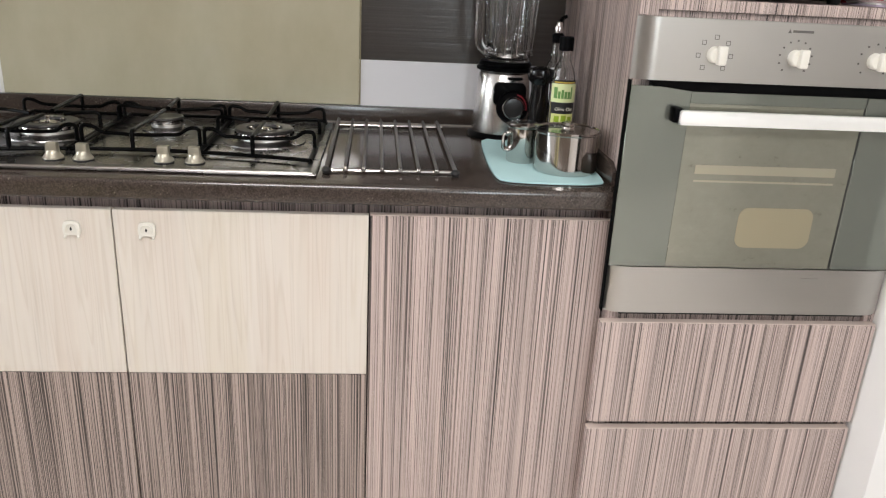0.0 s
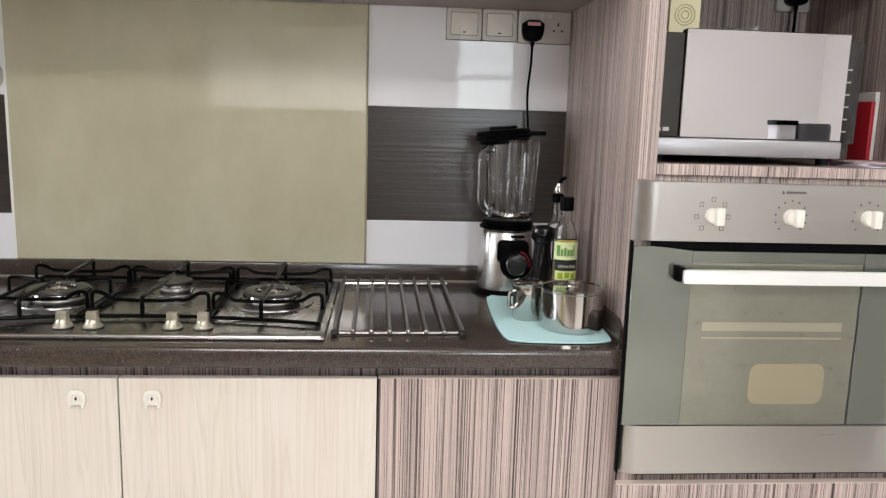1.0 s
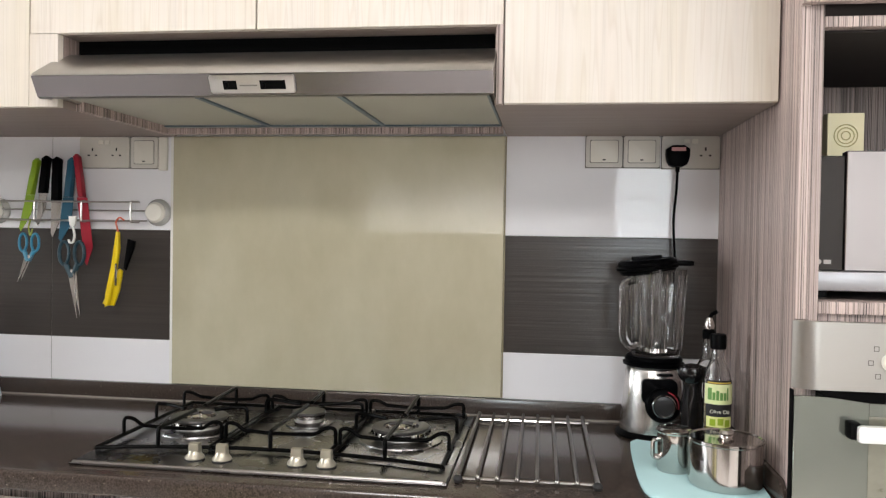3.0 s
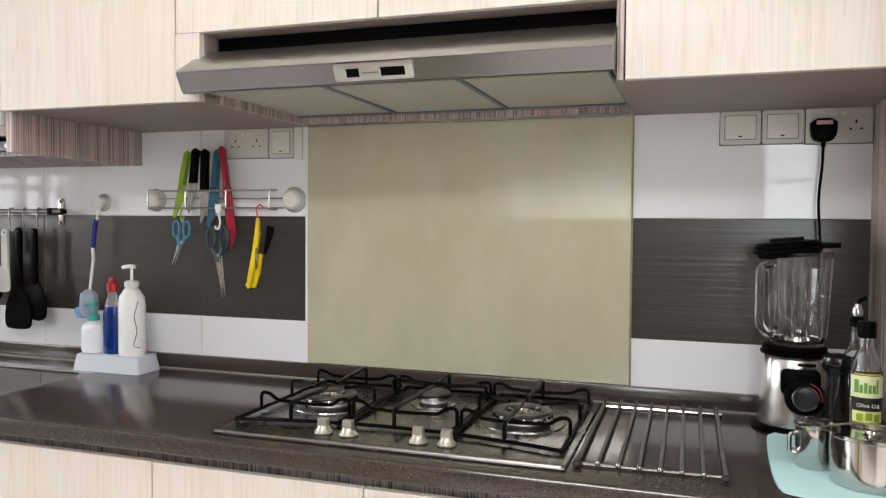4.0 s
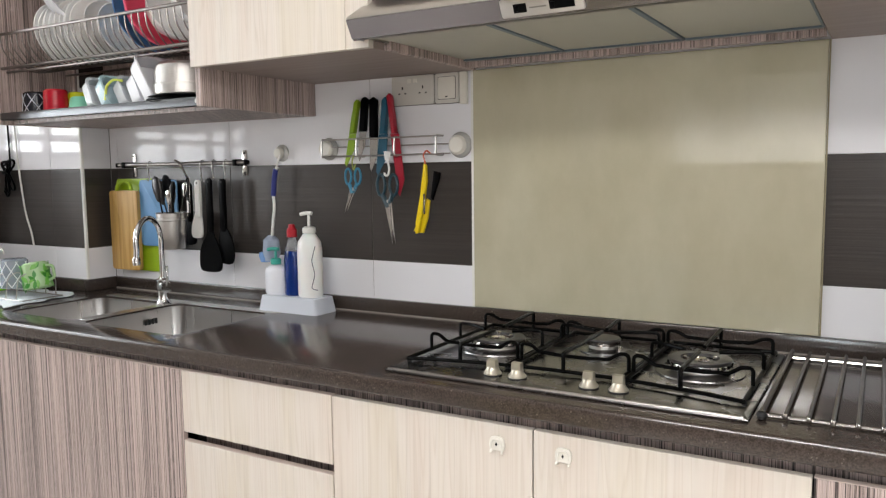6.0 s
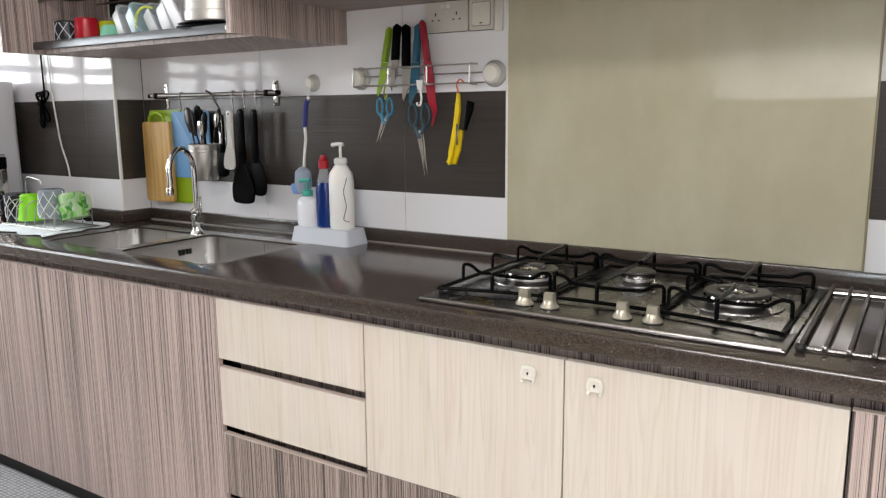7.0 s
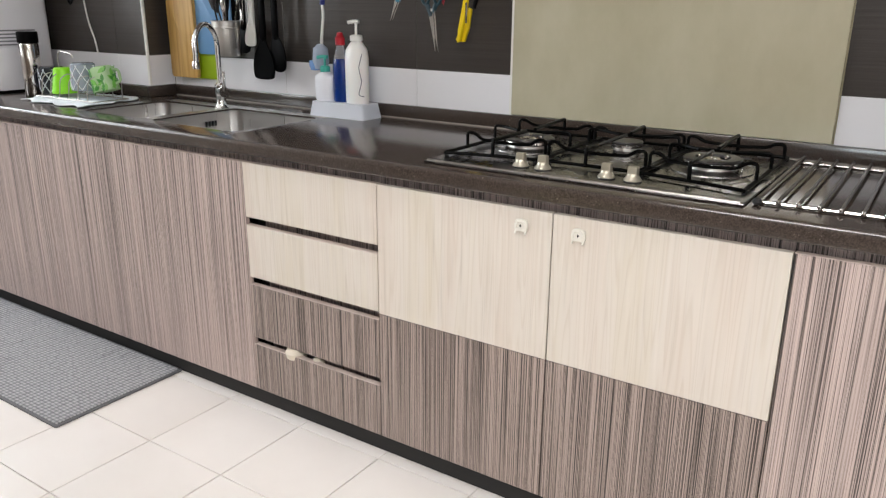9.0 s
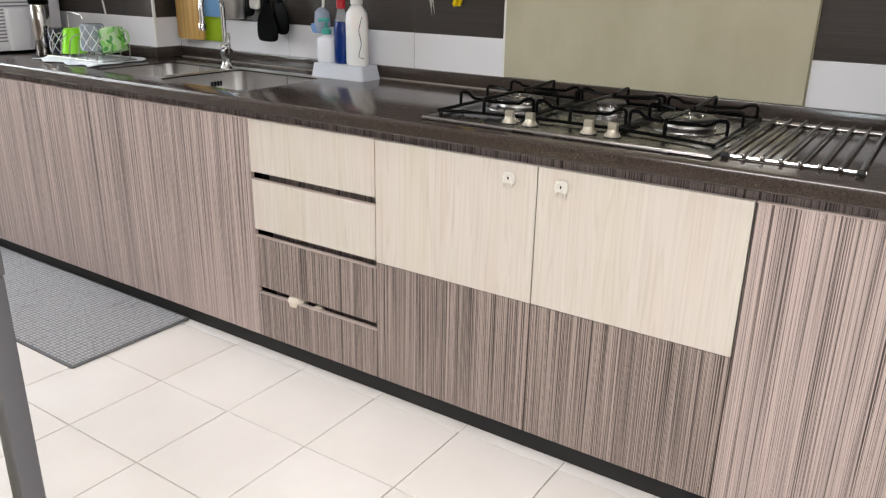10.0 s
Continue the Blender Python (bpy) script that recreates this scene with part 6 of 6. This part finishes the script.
stand_on_edge("salad_bowl", -1.800, 0.098, bowl_profile(0.098, 0.07), CERAMIC, "white bowl leaning at the end of the rack", "bowl", -20, UZ0 + 0.135)
stand_on_edge("storage_bowl", -2.40, 0.15, bowl_profile(0.15, 0.11), CLOUDY_PLASTIC, "large cloudy plastic bowl leaning over the plates", "bowl", -24, UZ0 + 0.215)


# things on the drip tray shelf
def inverted_mug(x, y, z, r, h, mat, label, handle, pattern=None, taper=0.92):
    root = thing("mug", (x, y, z), label, "mug", "mugs set to dry")
    part("mug_body", turned([(r, 0), (r * taper, h - 0.006), (r * taper - 0.006, h), (0, h), (0, h - 0.006), (r * taper - 0.006, h - 0.006), (r - 0.004, 0.0)], 36, (x, y, z)), mat, root)
    if handle:
        a = radians(handle)
        c, s = math.cos(a), math.sin(a)
        pts = [(x + c * (r - 0.002), y + s * (r - 0.002), z + h * 0.80), (x + c * (r + 0.024), y + s * (r + 0.024), z + h * 0.74), (x + c * (r + 0.024), y + s * (r + 0.024), z + h * 0.28), (x + c * (r - 0.002), y + s * (r - 0.002), z + h * 0.20)]
        part("handle", bar(pts, 0.0055, 10, 0.02), mat, root)
    if pattern:
        lines, pm = pattern
        for i in range(lines):
            for sgn in (1, -1):
                pts = []
                for k in range(7):
                    f = k / 6
                    a = 2 * math.pi * i / lines + sgn * f * 1.25
                    rr = (r + (r * taper - r) * f) + 0.0006
                    pts.append((x + rr * math.cos(a), y + rr * math.sin(a), z + 0.004 + (h - 0.012) * f))
                part("pattern_line", bar(pts, 0.0017, 5), pm, root)
    return root


PALE_LINE = plain("pale_line_print", 214, 218, 226, 0.35)
inverted_mug(-2.562, -0.285, LZ, 0.047, 0.090, plain("black_glaze", 36, 38, 46, 0.2), "black mug with a pale geometric pattern, upside down", 200, (7, PALE_LINE))
inverted_mug(-2.440, -0.290, LZ, 0.043, 0.092, plain("red_glaze", 200, 24, 48, 0.25), "red mug with a dark print, upside down", 0)
inverted_mug(-2.408, -0.225, LZ, 0.036, 0.085, plain("yellow_green_glaze", 206, 212, 20, 0.3), "yellow green cup, upside down", 0)
inverted_mug(-2.300, -0.285, LZ, 0.048, 0.058, plain("mint_plastic", 134, 208, 176, 0.35), "mint green plastic cup, upside down", 0, None, 0.78)


def container(x, y, z, w, d, h, tilt, mat, label, yaw=0):
    """A rounded open plastic box, leaning on its side to dry."""
    b = bmesh.new()
    rings = []
    for inset, zz in ((0.010, 0), (0.004, 0.006), (0, h - 0.006), (-0.004, h - 0.004), (-0.004, h), (0.003, h), (0.006, 0.008)):
        rings.append([b.verts.new((px, py, zz)) for px, py in round_rect(-w / 2 + inset, w / 2 - inset, -d / 2 + inset, d / 2 - inset, 0.022, 5)])
    n = len(rings[0])
    for p, q in zip(rings, rings[1:]):
        for i in range(n):
            b.faces.new((p[i], p[(i + 1) % n], q[(i + 1) % n], q[i])).smooth = True
    b.faces.new(rings[0][::-1])
    b.faces.new(rings[-1])
    b.transform(pose(0, 0, 0, 0, tilt, yaw))
    low = min(v.co.z for v in b.verts)
    b.transform(Matrix.Translation((x, y, z - low)))
    return single("food_container", b, mat, label, "container", "containers set to dry")


AQUA = material("aqua_clear_plastic", srgb(206, 234, 240), 0.18, 0.0, Alpha=0.5)
container(-2.190, -0.29, LZ, 0.105, 0.14, 0.045, 68, BOX_PLASTIC, "clear plastic food box leaning on the shelf")
container(-2.120, -0.29, LZ, 0.105, 0.14, 0.05, 62, AQUA, "pale aqua plastic food box leaning on the shelf")
container(-2.050, -0.28, LZ, 0.10, 0.13, 0.05, 60, BOX_PLASTIC, "clear plastic food box leaning on the shelf")
container(-1.985, -0.28, LZ, 0.11, 0.13, 0.055, 65, CLOUDY_PLASTIC, "cloudy plastic food box leaning on the shelf")
single("box_seal", bar([(-2.075, -0.36, LZ + 0.03), (-2.062, -0.362, LZ + 0.075), (-2.035, -0.355, LZ + 0.094), (-2.01, -0.34, LZ + 0.088)], 0.004, 8, 0.03), plain("lime_seal", 206, 216, 96, 0.4), "lime green sealing ring among the boxes", "seal")
sp = thing("steel_bowl", (-1.79, -0.27, LZ), "brushed steel bowl upside down on black plates", "bowl")
part("bowl_body", turned([(0.106, 0.022), (0.106, 0.050), (0.1045, 0.054), (0.1025, 0.055), (0.1015, 0.059), (0.100, 0.092), (0.094, 0.112), (0.080, 0.122), (0, 0.124), (0, 0.120), (0.078, 0.118), (0.090, 0.110), (0.097, 0.090), (0.103, 0.045), (0.103, 0.022)], 44, (-1.79, -0.27, LZ + 0.010)), material("dull_aluminium", srgb(206, 203, 198), 0.42, 1.0), sp)
part("rolled_rim", bar([(-1.79 + 0.105 * math.cos(a), -0.27 + 0.105 * math.sin(a), LZ + 0.033) for a in [2 * math.pi * k / 36 for k in range(37)]], 0.003, 6), STEEL, sp)
for i in range(3):
    single("black_plate", turned([(0, 0.0), (0.09, 0.0), (0.130 - 0.004 * i, 0.006), (0.130 - 0.004 * i, 0.0088), (0.09, 0.0045), (0, 0.004)], 40, (-1.79, -0.27, LZ + 0.0003 + 0.0092 * i)), BLACK, "black plastic plate under the steel bowl", "plate", "stacked black plates")
container(-1.905, -0.29, LZ, 0.16, 0.17, 0.05, 58, CLOUDY_PLASTIC, "cloudy plastic box leaning over the steel bowl")

# ---- the far end of the worktop ----
cloth = bmesh.new()
nx, ny = 30, 18
grid = [[cloth.verts.new((-2.885 + 0.40 * i / nx + 0.012 * math.sin(j * 0.9) + 0.05 * (1 - j / ny), -0.520 + 0.300 * j / ny + 0.014 * math.sin(i * 0.55), TOP + 0.004 + 0.004 * (1 + noise.noise(Vector((i * 0.21, j * 0.27, 0)))))) for j in range(ny + 1)] for i in range(nx + 1)]
for i in range(nx):
    for j in range(ny):
        cloth.faces.new((grid[i][j], grid[i + 1][j], grid[i + 1][j + 1], grid[i][j + 1])).smooth = True
res = bmesh.ops.extrude_face_region(cloth, geom=list(cloth.faces))
for v in [e for e in res["geom"] if isinstance(e, bmesh.types.BMVert)]:
    v.co.z -= 0.0035
CLOTH = plain("pale_blue_cloth", 238, 244, 249, 0.9)
_n = Nodes(CLOTH)
_n.bump(_n.noise(_n.place((500, 500, 500)), 1.0, 2.0), 0.4, 0.002)
single("dish_cloth", cloth, CLOTH, "pale blue dish cloth spread by the sink", "cloth")
CZ = TOP + 0.012
cr = thing("cup_rack", (-2.66, -0.36, TOP), "bent wire cup rack on the dish cloth", "cup rack")
for y in (-0.44, -0.29):
    part("base_wire", bar([(-2.86, y, CZ), (-2.47, y, CZ)], 0.0022, 8), WIRE, cr)
for x in (-2.86, -2.47):
    part("base_wire", bar([(x, -0.44, CZ), (x, -0.29, CZ)], 0.0022, 8), WIRE, cr)
for i in range(6):
    x = -2.82 + 0.062 * i
    part("prong", bar([(x, -0.44, CZ), (x, -0.428, CZ + 0.075), (x + 0.012, -0.40, CZ + 0.095), (x + 0.020, -0.36, CZ + 0.070), (x + 0.02, -0.30, CZ + 0.07), (x, -0.29, CZ)], 0.0021, 8, 0.02), WIRE, cr)
part("carry_loop", bar([(-2.80, -0.365, CZ), (-2.80, -0.365, CZ + 0.16), (-2.78, -0.365, CZ + 0.175), (-2.70, -0.365, CZ + 0.165), (-2.695, -0.365, CZ + 0.15)], 0.0028, 8, 0.015), WIRE, cr)
inverted_mug(-2.868, -0.36, CZ + 0.004, 0.050, 0.105, plain("black_glaze", 36, 38, 46, 0.2), "black mug with a pale geometric pattern on the cup rack", 205, (8, PALE_LINE), 0.98)
inverted_mug(-2.762, -0.375, CZ + 0.012, 0.048, 0.100, plain("vivid_lime_plastic", 140, 222, 20, 0.35), "vivid lime green plastic cup, upside down", 0, None, 0.70)
inverted_mug(-2.632, -0.365, CZ + 0.030, 0.052, 0.105, material("patterned_glass", srgb(196, 206, 216), 0.12, 0.0, Transmission_Weight=0.55), "clear glass mug with a white lattice pattern", 0, (8, plain("white_lattice", 226, 228, 230, 0.4)), 0.86)
lm = inverted_mug(-2.498, -0.360, CZ + 0.034, 0.048, 0.092, plain("leaf_green_glaze", 176, 208, 158, 0.2), "pale green mug with a leaf pattern, tilted on the rack", 20, None, 0.92)
random.seed(9)
LEAF = [plain("leaf_print", 58, 140, 44, 0.3), plain("leaf_print_light", 120, 190, 80, 0.3)]
for i in range(64):
    a, z = random.uniform(0, 2 * math.pi), random.uniform(0.006, 0.080)
    s = random.uniform(0.010, 0.020)
    rr = 0.048 * (1 - 0.08 * z / 0.092) + 0.0012
    b = plate([(0, -s), (s * 0.42, -s * 0.2), (s * 0.36, s * 0.4), (0, s), (-s * 0.36, s * 0.4), (-s * 0.42, -s * 0.2)], -0.0009, 0.0002, "y")
    b.transform(Matrix.Translation((-2.498 + rr * math.cos(a), -0.360 + rr * math.sin(a), CZ + 0.034 + z)) @ Matrix.Rotation(a + math.pi / 2, 4, "Z") @ Matrix.Rotation(random.uniform(-1.2, 1.2), 4, "Y"))
    part("printed_leaf", b, LEAF[i % 2], lm)

fl = thing("steel_flask", (-2.985, -0.375, TOP), "tall steel drinking flask with a black lid", "flask")
part("flask_body", turned([(0, 0.0004), (0.036, 0.0004), (0.038, 0.004), (0.038, 0.205), (0.036, 0.21), (0, 0.21)], 32, (-2.985, -0.375, TOP)), POLISHED, fl)
part("flask_lid", turned([(0.0385, 0.2103), (0.0405, 0.215), (0.0405, 0.252), (0.038, 0.256), (0, 0.256)], 32, (-2.985, -0.375, TOP)), BLACK, fl)
ap = thing("white_appliance", (-3.42, -0.35, TOP), "white countertop water purifier with a grille of slots", "appliance")
WH = plain("white_casing", 228, 228, 232, 0.4)
part("casing", plate(round_rect(-3.62, -3.145, -0.55, -0.175, 0.03), TOP + 0.012, 1.42, "z", 0.008), WH, ap)
for i in range(15):
    z = TOP + 0.05 + 0.0145 * i
    part("grille_slot", box(-3.50, -3.22, -0.5515, -0.5495, z, z + 0.006), plain("slot_shade", 128, 128, 134, 0.5), ap)
    part("grille_slot", box(-3.1455, -3.1435, -0.49, -0.25, z, z + 0.006), plain("slot_shade", 128, 128, 134, 0.5), ap)
part("base", plate(round_rect(-3.61, -3.155, -0.54, -0.185, 0.03), TOP + 0.0004, TOP + 0.0118, "z"), BLACK, ap)
part("side_tank", plate(round_rect(-3.142, -3.11, -0.45, -0.29, 0.012), TOP + 0.014, TOP + 0.19, "z", 0.004), WH, ap)

single("white_cable", bar([(-2.985, STEP - 0.006, 1.60), (-2.965, STEP - 0.006, 1.50), (-2.955, STEP - 0.008, 1.36), (-2.925, STEP - 0.008, 1.16), (-2.890, STEP - 0.008, 1.08), (-2.885, STEP - 0.006, 1.030)], 0.0035, 8, 0.08), WHITE_PLASTIC, "white cable running down the tiled wall", "cable")
single("black_cable", bar([(-3.015, STEP - 0.006, 1.62), (-3.012, STEP - 0.006, 1.36)], 0.0038, 8), BLACK, "black cable hanging on the tiled wall", "cable")
coil = bmesh.new()
for k, (tilt, w, up, down) in enumerate(((0.35, 0.022, 0.050, 0.09), (-0.40, 0.024, 0.044, 0.075), (0.05, 0.020, 0.030, 0.10), (-0.12, 0.016, 0.038, 0.085))):
    pts = []
    for q in range(25):
        a = 2 * math.pi * q / 24
        px, pz = w * math.sin(2 * a) * (1.25 if math.sin(a) > 0 else 0.7), (up if math.sin(a) > 0 else down) * math.sin(a)
        pts.append((-3.013 + px + tilt * pz, STEP - 0.012 - 0.005 * k, 1.330 + pz))
    tube(coil, pts, 0.0042, 8)
tube(coil, [(-3.028, STEP - 0.026, 1.328), (-2.998, STEP - 0.026, 1.334)], 0.009, 8)
single("cable_coil", coil, BLACK, "coiled black cable tied on the tiled wall", "cable")

# the leaf mug leans back on the rack
lm.rotation_euler.y = radians(-14)

# ---- floor mat ----
MX0, MX1, MY0, MY1 = -3.55, -1.866, -1.080, -0.612
fm = thing("floor_mat", (-2.7, -0.85, 0.0), "grey woven kitchen floor mat along the base units", "mat")
MAT = material("grey_woven_mat", srgb(122, 122, 124), 0.9)
_n = Nodes(MAT)
_c = _n.add("ShaderNodeTexVoronoi")
_c.inputs["Scale"].default_value = 1.0
_c.inputs["Randomness"].default_value = 0.18
_n.link(_n.place((48, 84, 1)), _c.inputs["Vector"])
_w = _n.noise(_n.place((30, 4, 1)), 1.0, 4.0, 0.7)
_a = _n.ramp(_c.outputs["Distance"], [(0.15, srgb(178, 178, 180)), (0.62, srgb(118, 118, 122))])
_b = _n.ramp(_w, [(0.30, (0.62, 0.62, 0.63, 1)), (0.38, (1, 1, 1, 1)), (0.7, (1.05, 1.05, 1.05, 1))])
_n.colour(_n.mix(1.0, _a, _b, "MULTIPLY"))
_n.bump(_c.outputs["Distance"], 0.8, 0.004)
part("weave", box(MX0 + 0.008, MX1 - 0.008, MY0 + 0.008, MY1 - 0.008, 0.0075, 0.0110, 0.001, 1), MAT, fm)
part("border", plate(round_rect(MX0, MX1, MY0, MY1, 0.006), 0.0003, 0.0075, "z", 0.0015), plain("grey_mat_border", 112, 112, 115, 0.85), fm, "plain grey bound border")

# ---- behind and beside the camera's path ----
GREY_METAL = plain("grey_powder_coat", 98, 98, 102, 0.42)
st = thing("metal_stand", (-0.86, -1.86, 0.0), "grey powder-coated metal stand with square posts", "stand")
for x in (-1.29, -0.810):
    for y in (-1.745, -2.15):
        p = part("post", box(x - 0.019, x + 0.019, y - 0.019, y + 0.019, 0.0, 0.790, 0.004), GREY_METAL, st)
        part("post_cap", box(x - 0.021, x + 0.021, y - 0.021, y + 0.021, 0.7905, 0.835, 0.005), GREY_METAL, p)
for y in (-1.745, -2.15):
    part("top_rail", box(-1.268, -0.832, y - 0.015, y + 0.015, 0.800, 0.828, 0.004), GREY_METAL, st)
for x in (-1.29, -0.810):
    part("side_rail", box(x - 0.015, x + 0.015, -2.128, -1.767, 0.800, 0.828, 0.004), GREY_METAL, st)
    part("low_rail", box(x - 0.012, x + 0.012, -2.13, -1.765, 0.12, 0.145, 0.004), GREY_METAL, st)
single("rice_sack", plate(round_rect(-1.20, -0.80, -2.11, -1.80, 0.05), 0.002, 0.58, "z", 0.03), plain("cream_woven_sack", 214, 206, 160, 0.7), "cream woven sack standing inside the metal stand", "sack")

sb = thing("sideboard", (1.9, -2.3, 0.0), "white side cabinet across the room", "cabinet")
part("carcass", box(1.45, 2.35, -2.65, -2.15, 0.08, 1.13), plain("white_lacquer", 226, 224, 222, 0.3), sb)
part("plinth", box(1.48, 2.32, -2.62, -2.18, 0.0, 0.0795), RUBBER, sb)
part("top", box(1.43, 2.37, -2.67, -2.13, 1.1305, 1.15, 0.002), plain("white_lacquer", 226, 224, 222, 0.3), sb)
for a, b in ((1.452, 1.899), (1.901, 2.348)):
    part("door", box(a, b, -2.149, -2.132, 0.085, 1.125, 0.002), plain("white_lacquer", 226, 224, 222, 0.3), sb)
t1 = thing("white_canister", (1.74, -2.35, 1.15), "white canister with a black lid on the side cabinet", "canister")
part("canister_body", plate(round_rect(1.695, 1.780, -2.40, -2.31, 0.012), 1.1504, 1.325, "z", 0.004), WH, t1)
part("canister_lid", plate(round_rect(1.690, 1.785, -2.405, -2.305, 0.012), 1.3255, 1.345, "z", 0.004), BLACK, t1)
t2 = thing("toaster", (1.86, -2.36, 1.15), "dark grey rounded toaster on the side cabinet", "toaster")
part("toaster_body", plate(round_rect(1.792, 1.935, -2.42, -2.30, 0.03), 1.1504, 1.335, "z", 0.012), plain("dark_grey_shell", 84, 84, 88, 0.3), t2)

lamp = thing("ceiling_light", (-0.35, -3.0, 2.56), "flat square ceiling light", "ceiling light")
part("frame", box(-0.97, 0.27, -3.32, -2.68, 2.563, 2.599, 0.004), WHITE_PLASTIC, lamp)

lamp = thing("downlight", (-0.70, -1.18, 2.58), "small square ceiling downlight", "ceiling light")
for a, b, c, d in ((-0.84, -0.56, -1.32, -1.295), (-0.84, -0.56, -1.065, -1.04), (-0.84, -0.815, -1.295, -1.065), (-0.585, -0.56, -1.295, -1.065)):
    part("frame", box(a, b, c, d, 2.572, 2.599, 0.003), WHITE_PLASTIC, lamp)
lamp = thing("ceiling_light", (1.7, -2.7, 2.56), "flat square ceiling light", "ceiling light")
part("frame", box(1.22, 2.18, -3.18, -2.22, 2.563, 2.599, 0.004), WHITE_PLASTIC, lamp)
WARD = material("brown_wardrobe_laminate", srgb(120, 104, 92), 0.45)
_n = Nodes(WARD)
_n.colour(_n.ramp(_n.noise(grain_vector(_n, 60, 0.8), 1.0, 3.0), [(0.3, srgb(96, 84, 74)), (0.7, srgb(122, 108, 97))]))
wd = thing("tall_cupboard", (-2.3, -3.9, 0.0), "tall brown laminate cupboard against the far wall", "cupboard")
part("carcass", box(-3.35, -1.325, -4.09, -3.66, 0.0, 2.4), WARD, wd)
for a, b in ((-3.35, -2.676), (-2.675, -2.001), (-2.000, -1.325)):
    part("door", box(a + 0.001, b - 0.001, -3.659, -3.64, 0.06, 2.39, 0.002), WARD, wd)
lc = thing("low_cupboard", (-0.8, -3.9, 0.0), "low brown laminate cupboard against the far wall", "cupboard")
part("carcass", box(-1.323, 0.45, -4.09, -3.70, 0.0, 1.35), WARD, lc)
for a, b in ((-1.323, -0.733), (-0.732, -0.142), (-0.141, 0.45)):
    part("door", box(a + 0.001, b - 0.001, -3.699, -3.68, 0.06, 1.345, 0.002), WARD, lc)
uc = thing("upper_cupboard", (-0.5, -3.9, 1.98), "brown laminate wall cupboard against the far wall", "cupboard")
part("carcass", box(-1.323, 0.45, -4.09, -3.74, 1.98, 2.4), WARD, uc)
for a, b in ((-1.323, -0.733), (-0.732, -0.142), (-0.141, 0.45)):
    part("door", box(a + 0.001, b - 0.001, -3.739, -3.72, 1.985, 2.39, 0.002), WARD, uc)

# ---- wall and floor tiles, piece by piece ----
def tile_mesh(name, w, h, t, mat, axis):
    b = bmesh.new()
    if axis == "y":
        bx(b, -w / 2, w / 2, -t / 2, t / 2, -h / 2, h / 2, 0.0012, 1)
    elif axis == "x":
        bx(b, -t / 2, t / 2, -w / 2, w / 2, -h / 2, h / 2, 0.0012, 1)
    else:
        bx(b, -w / 2, w / 2, -h / 2, h / 2, -t / 2, t / 2, 0.0012, 1)
    return mesh_of(name, b, mat)


TILE_MESHES = {}


def lay(name, parent, w, h, t, mat, axis, centre):
    key = (name, round(w, 4), round(h, 4), mat.name, axis)
    if key not in TILE_MESHES:
        TILE_MESHES[key] = tile_mesh(name, w, h, t, mat, axis)
    ob = new(name, TILE_MESHES[key])
    ob.parent = parent
    ob.location = centre
    return ob


BANDS = [(0.731, 1.031, WHITE_TILE), (1.031, 1.337, DARK_TILE), (1.337, 1.643, WHITE_TILE), (1.643, 1.949, DARK_TILE)]


def band_wall(parent, x0, x1, y, first, pitch=0.611, joint=0.0012):
    cuts = [x0] + [first + pitch * i for i in range(-8, 8) if x0 + 0.02 < first + pitch * i < x1 - 0.02] + [x1]
    for a, b in zip(cuts, cuts[1:]):
        for z0, z1, mat in BANDS:
            lay("tile", parent, b - a - joint, z1 - z0 - joint, 0.008, mat, "y", ((a + b) / 2, y + 0.004, (z0 + z1) / 2))


band_wall(wall_north, JOG, 1.127, 0.0, -1.285)
band_wall(wall_step, -4.39, JOG - 0.008, STEP, -2.75)
for z0, z1, mat in BANDS:
    lay("tile", wall_step, -STEP - 0.007, z1 - z0 - 0.0022, 0.008, mat, "x", (JOG - 0.004, STEP / 2 + 0.0028, (z0 + z1) / 2))
single("corner_trim", turned([(0.0, 0.0), (0.007, 0.0), (0.007, 1.09), (0.0, 1.09)], 12, (JOG - 0.005, STEP + 0.003, 0.9105)), WHITE_PLASTIC, "white rounded corner strip of the tiled wall", "trim", kind="structure")

FT = 0.309
for i in range(-11, 14):
    for j in range(0, 13):
        x, y = -1.265 + FT * (i + 0.5), -0.645 - FT * (j + 0.5) + 0.309
        if x - FT / 2 > -4.4 and x + FT / 2 < 3.0 and y - FT / 2 > -4.15:
            lay("floor_tile", floor, FT - 0.0028, FT - 0.0028, 0.008, FLOOR_TILE, "z", (x, y - 0.006, -0.004))
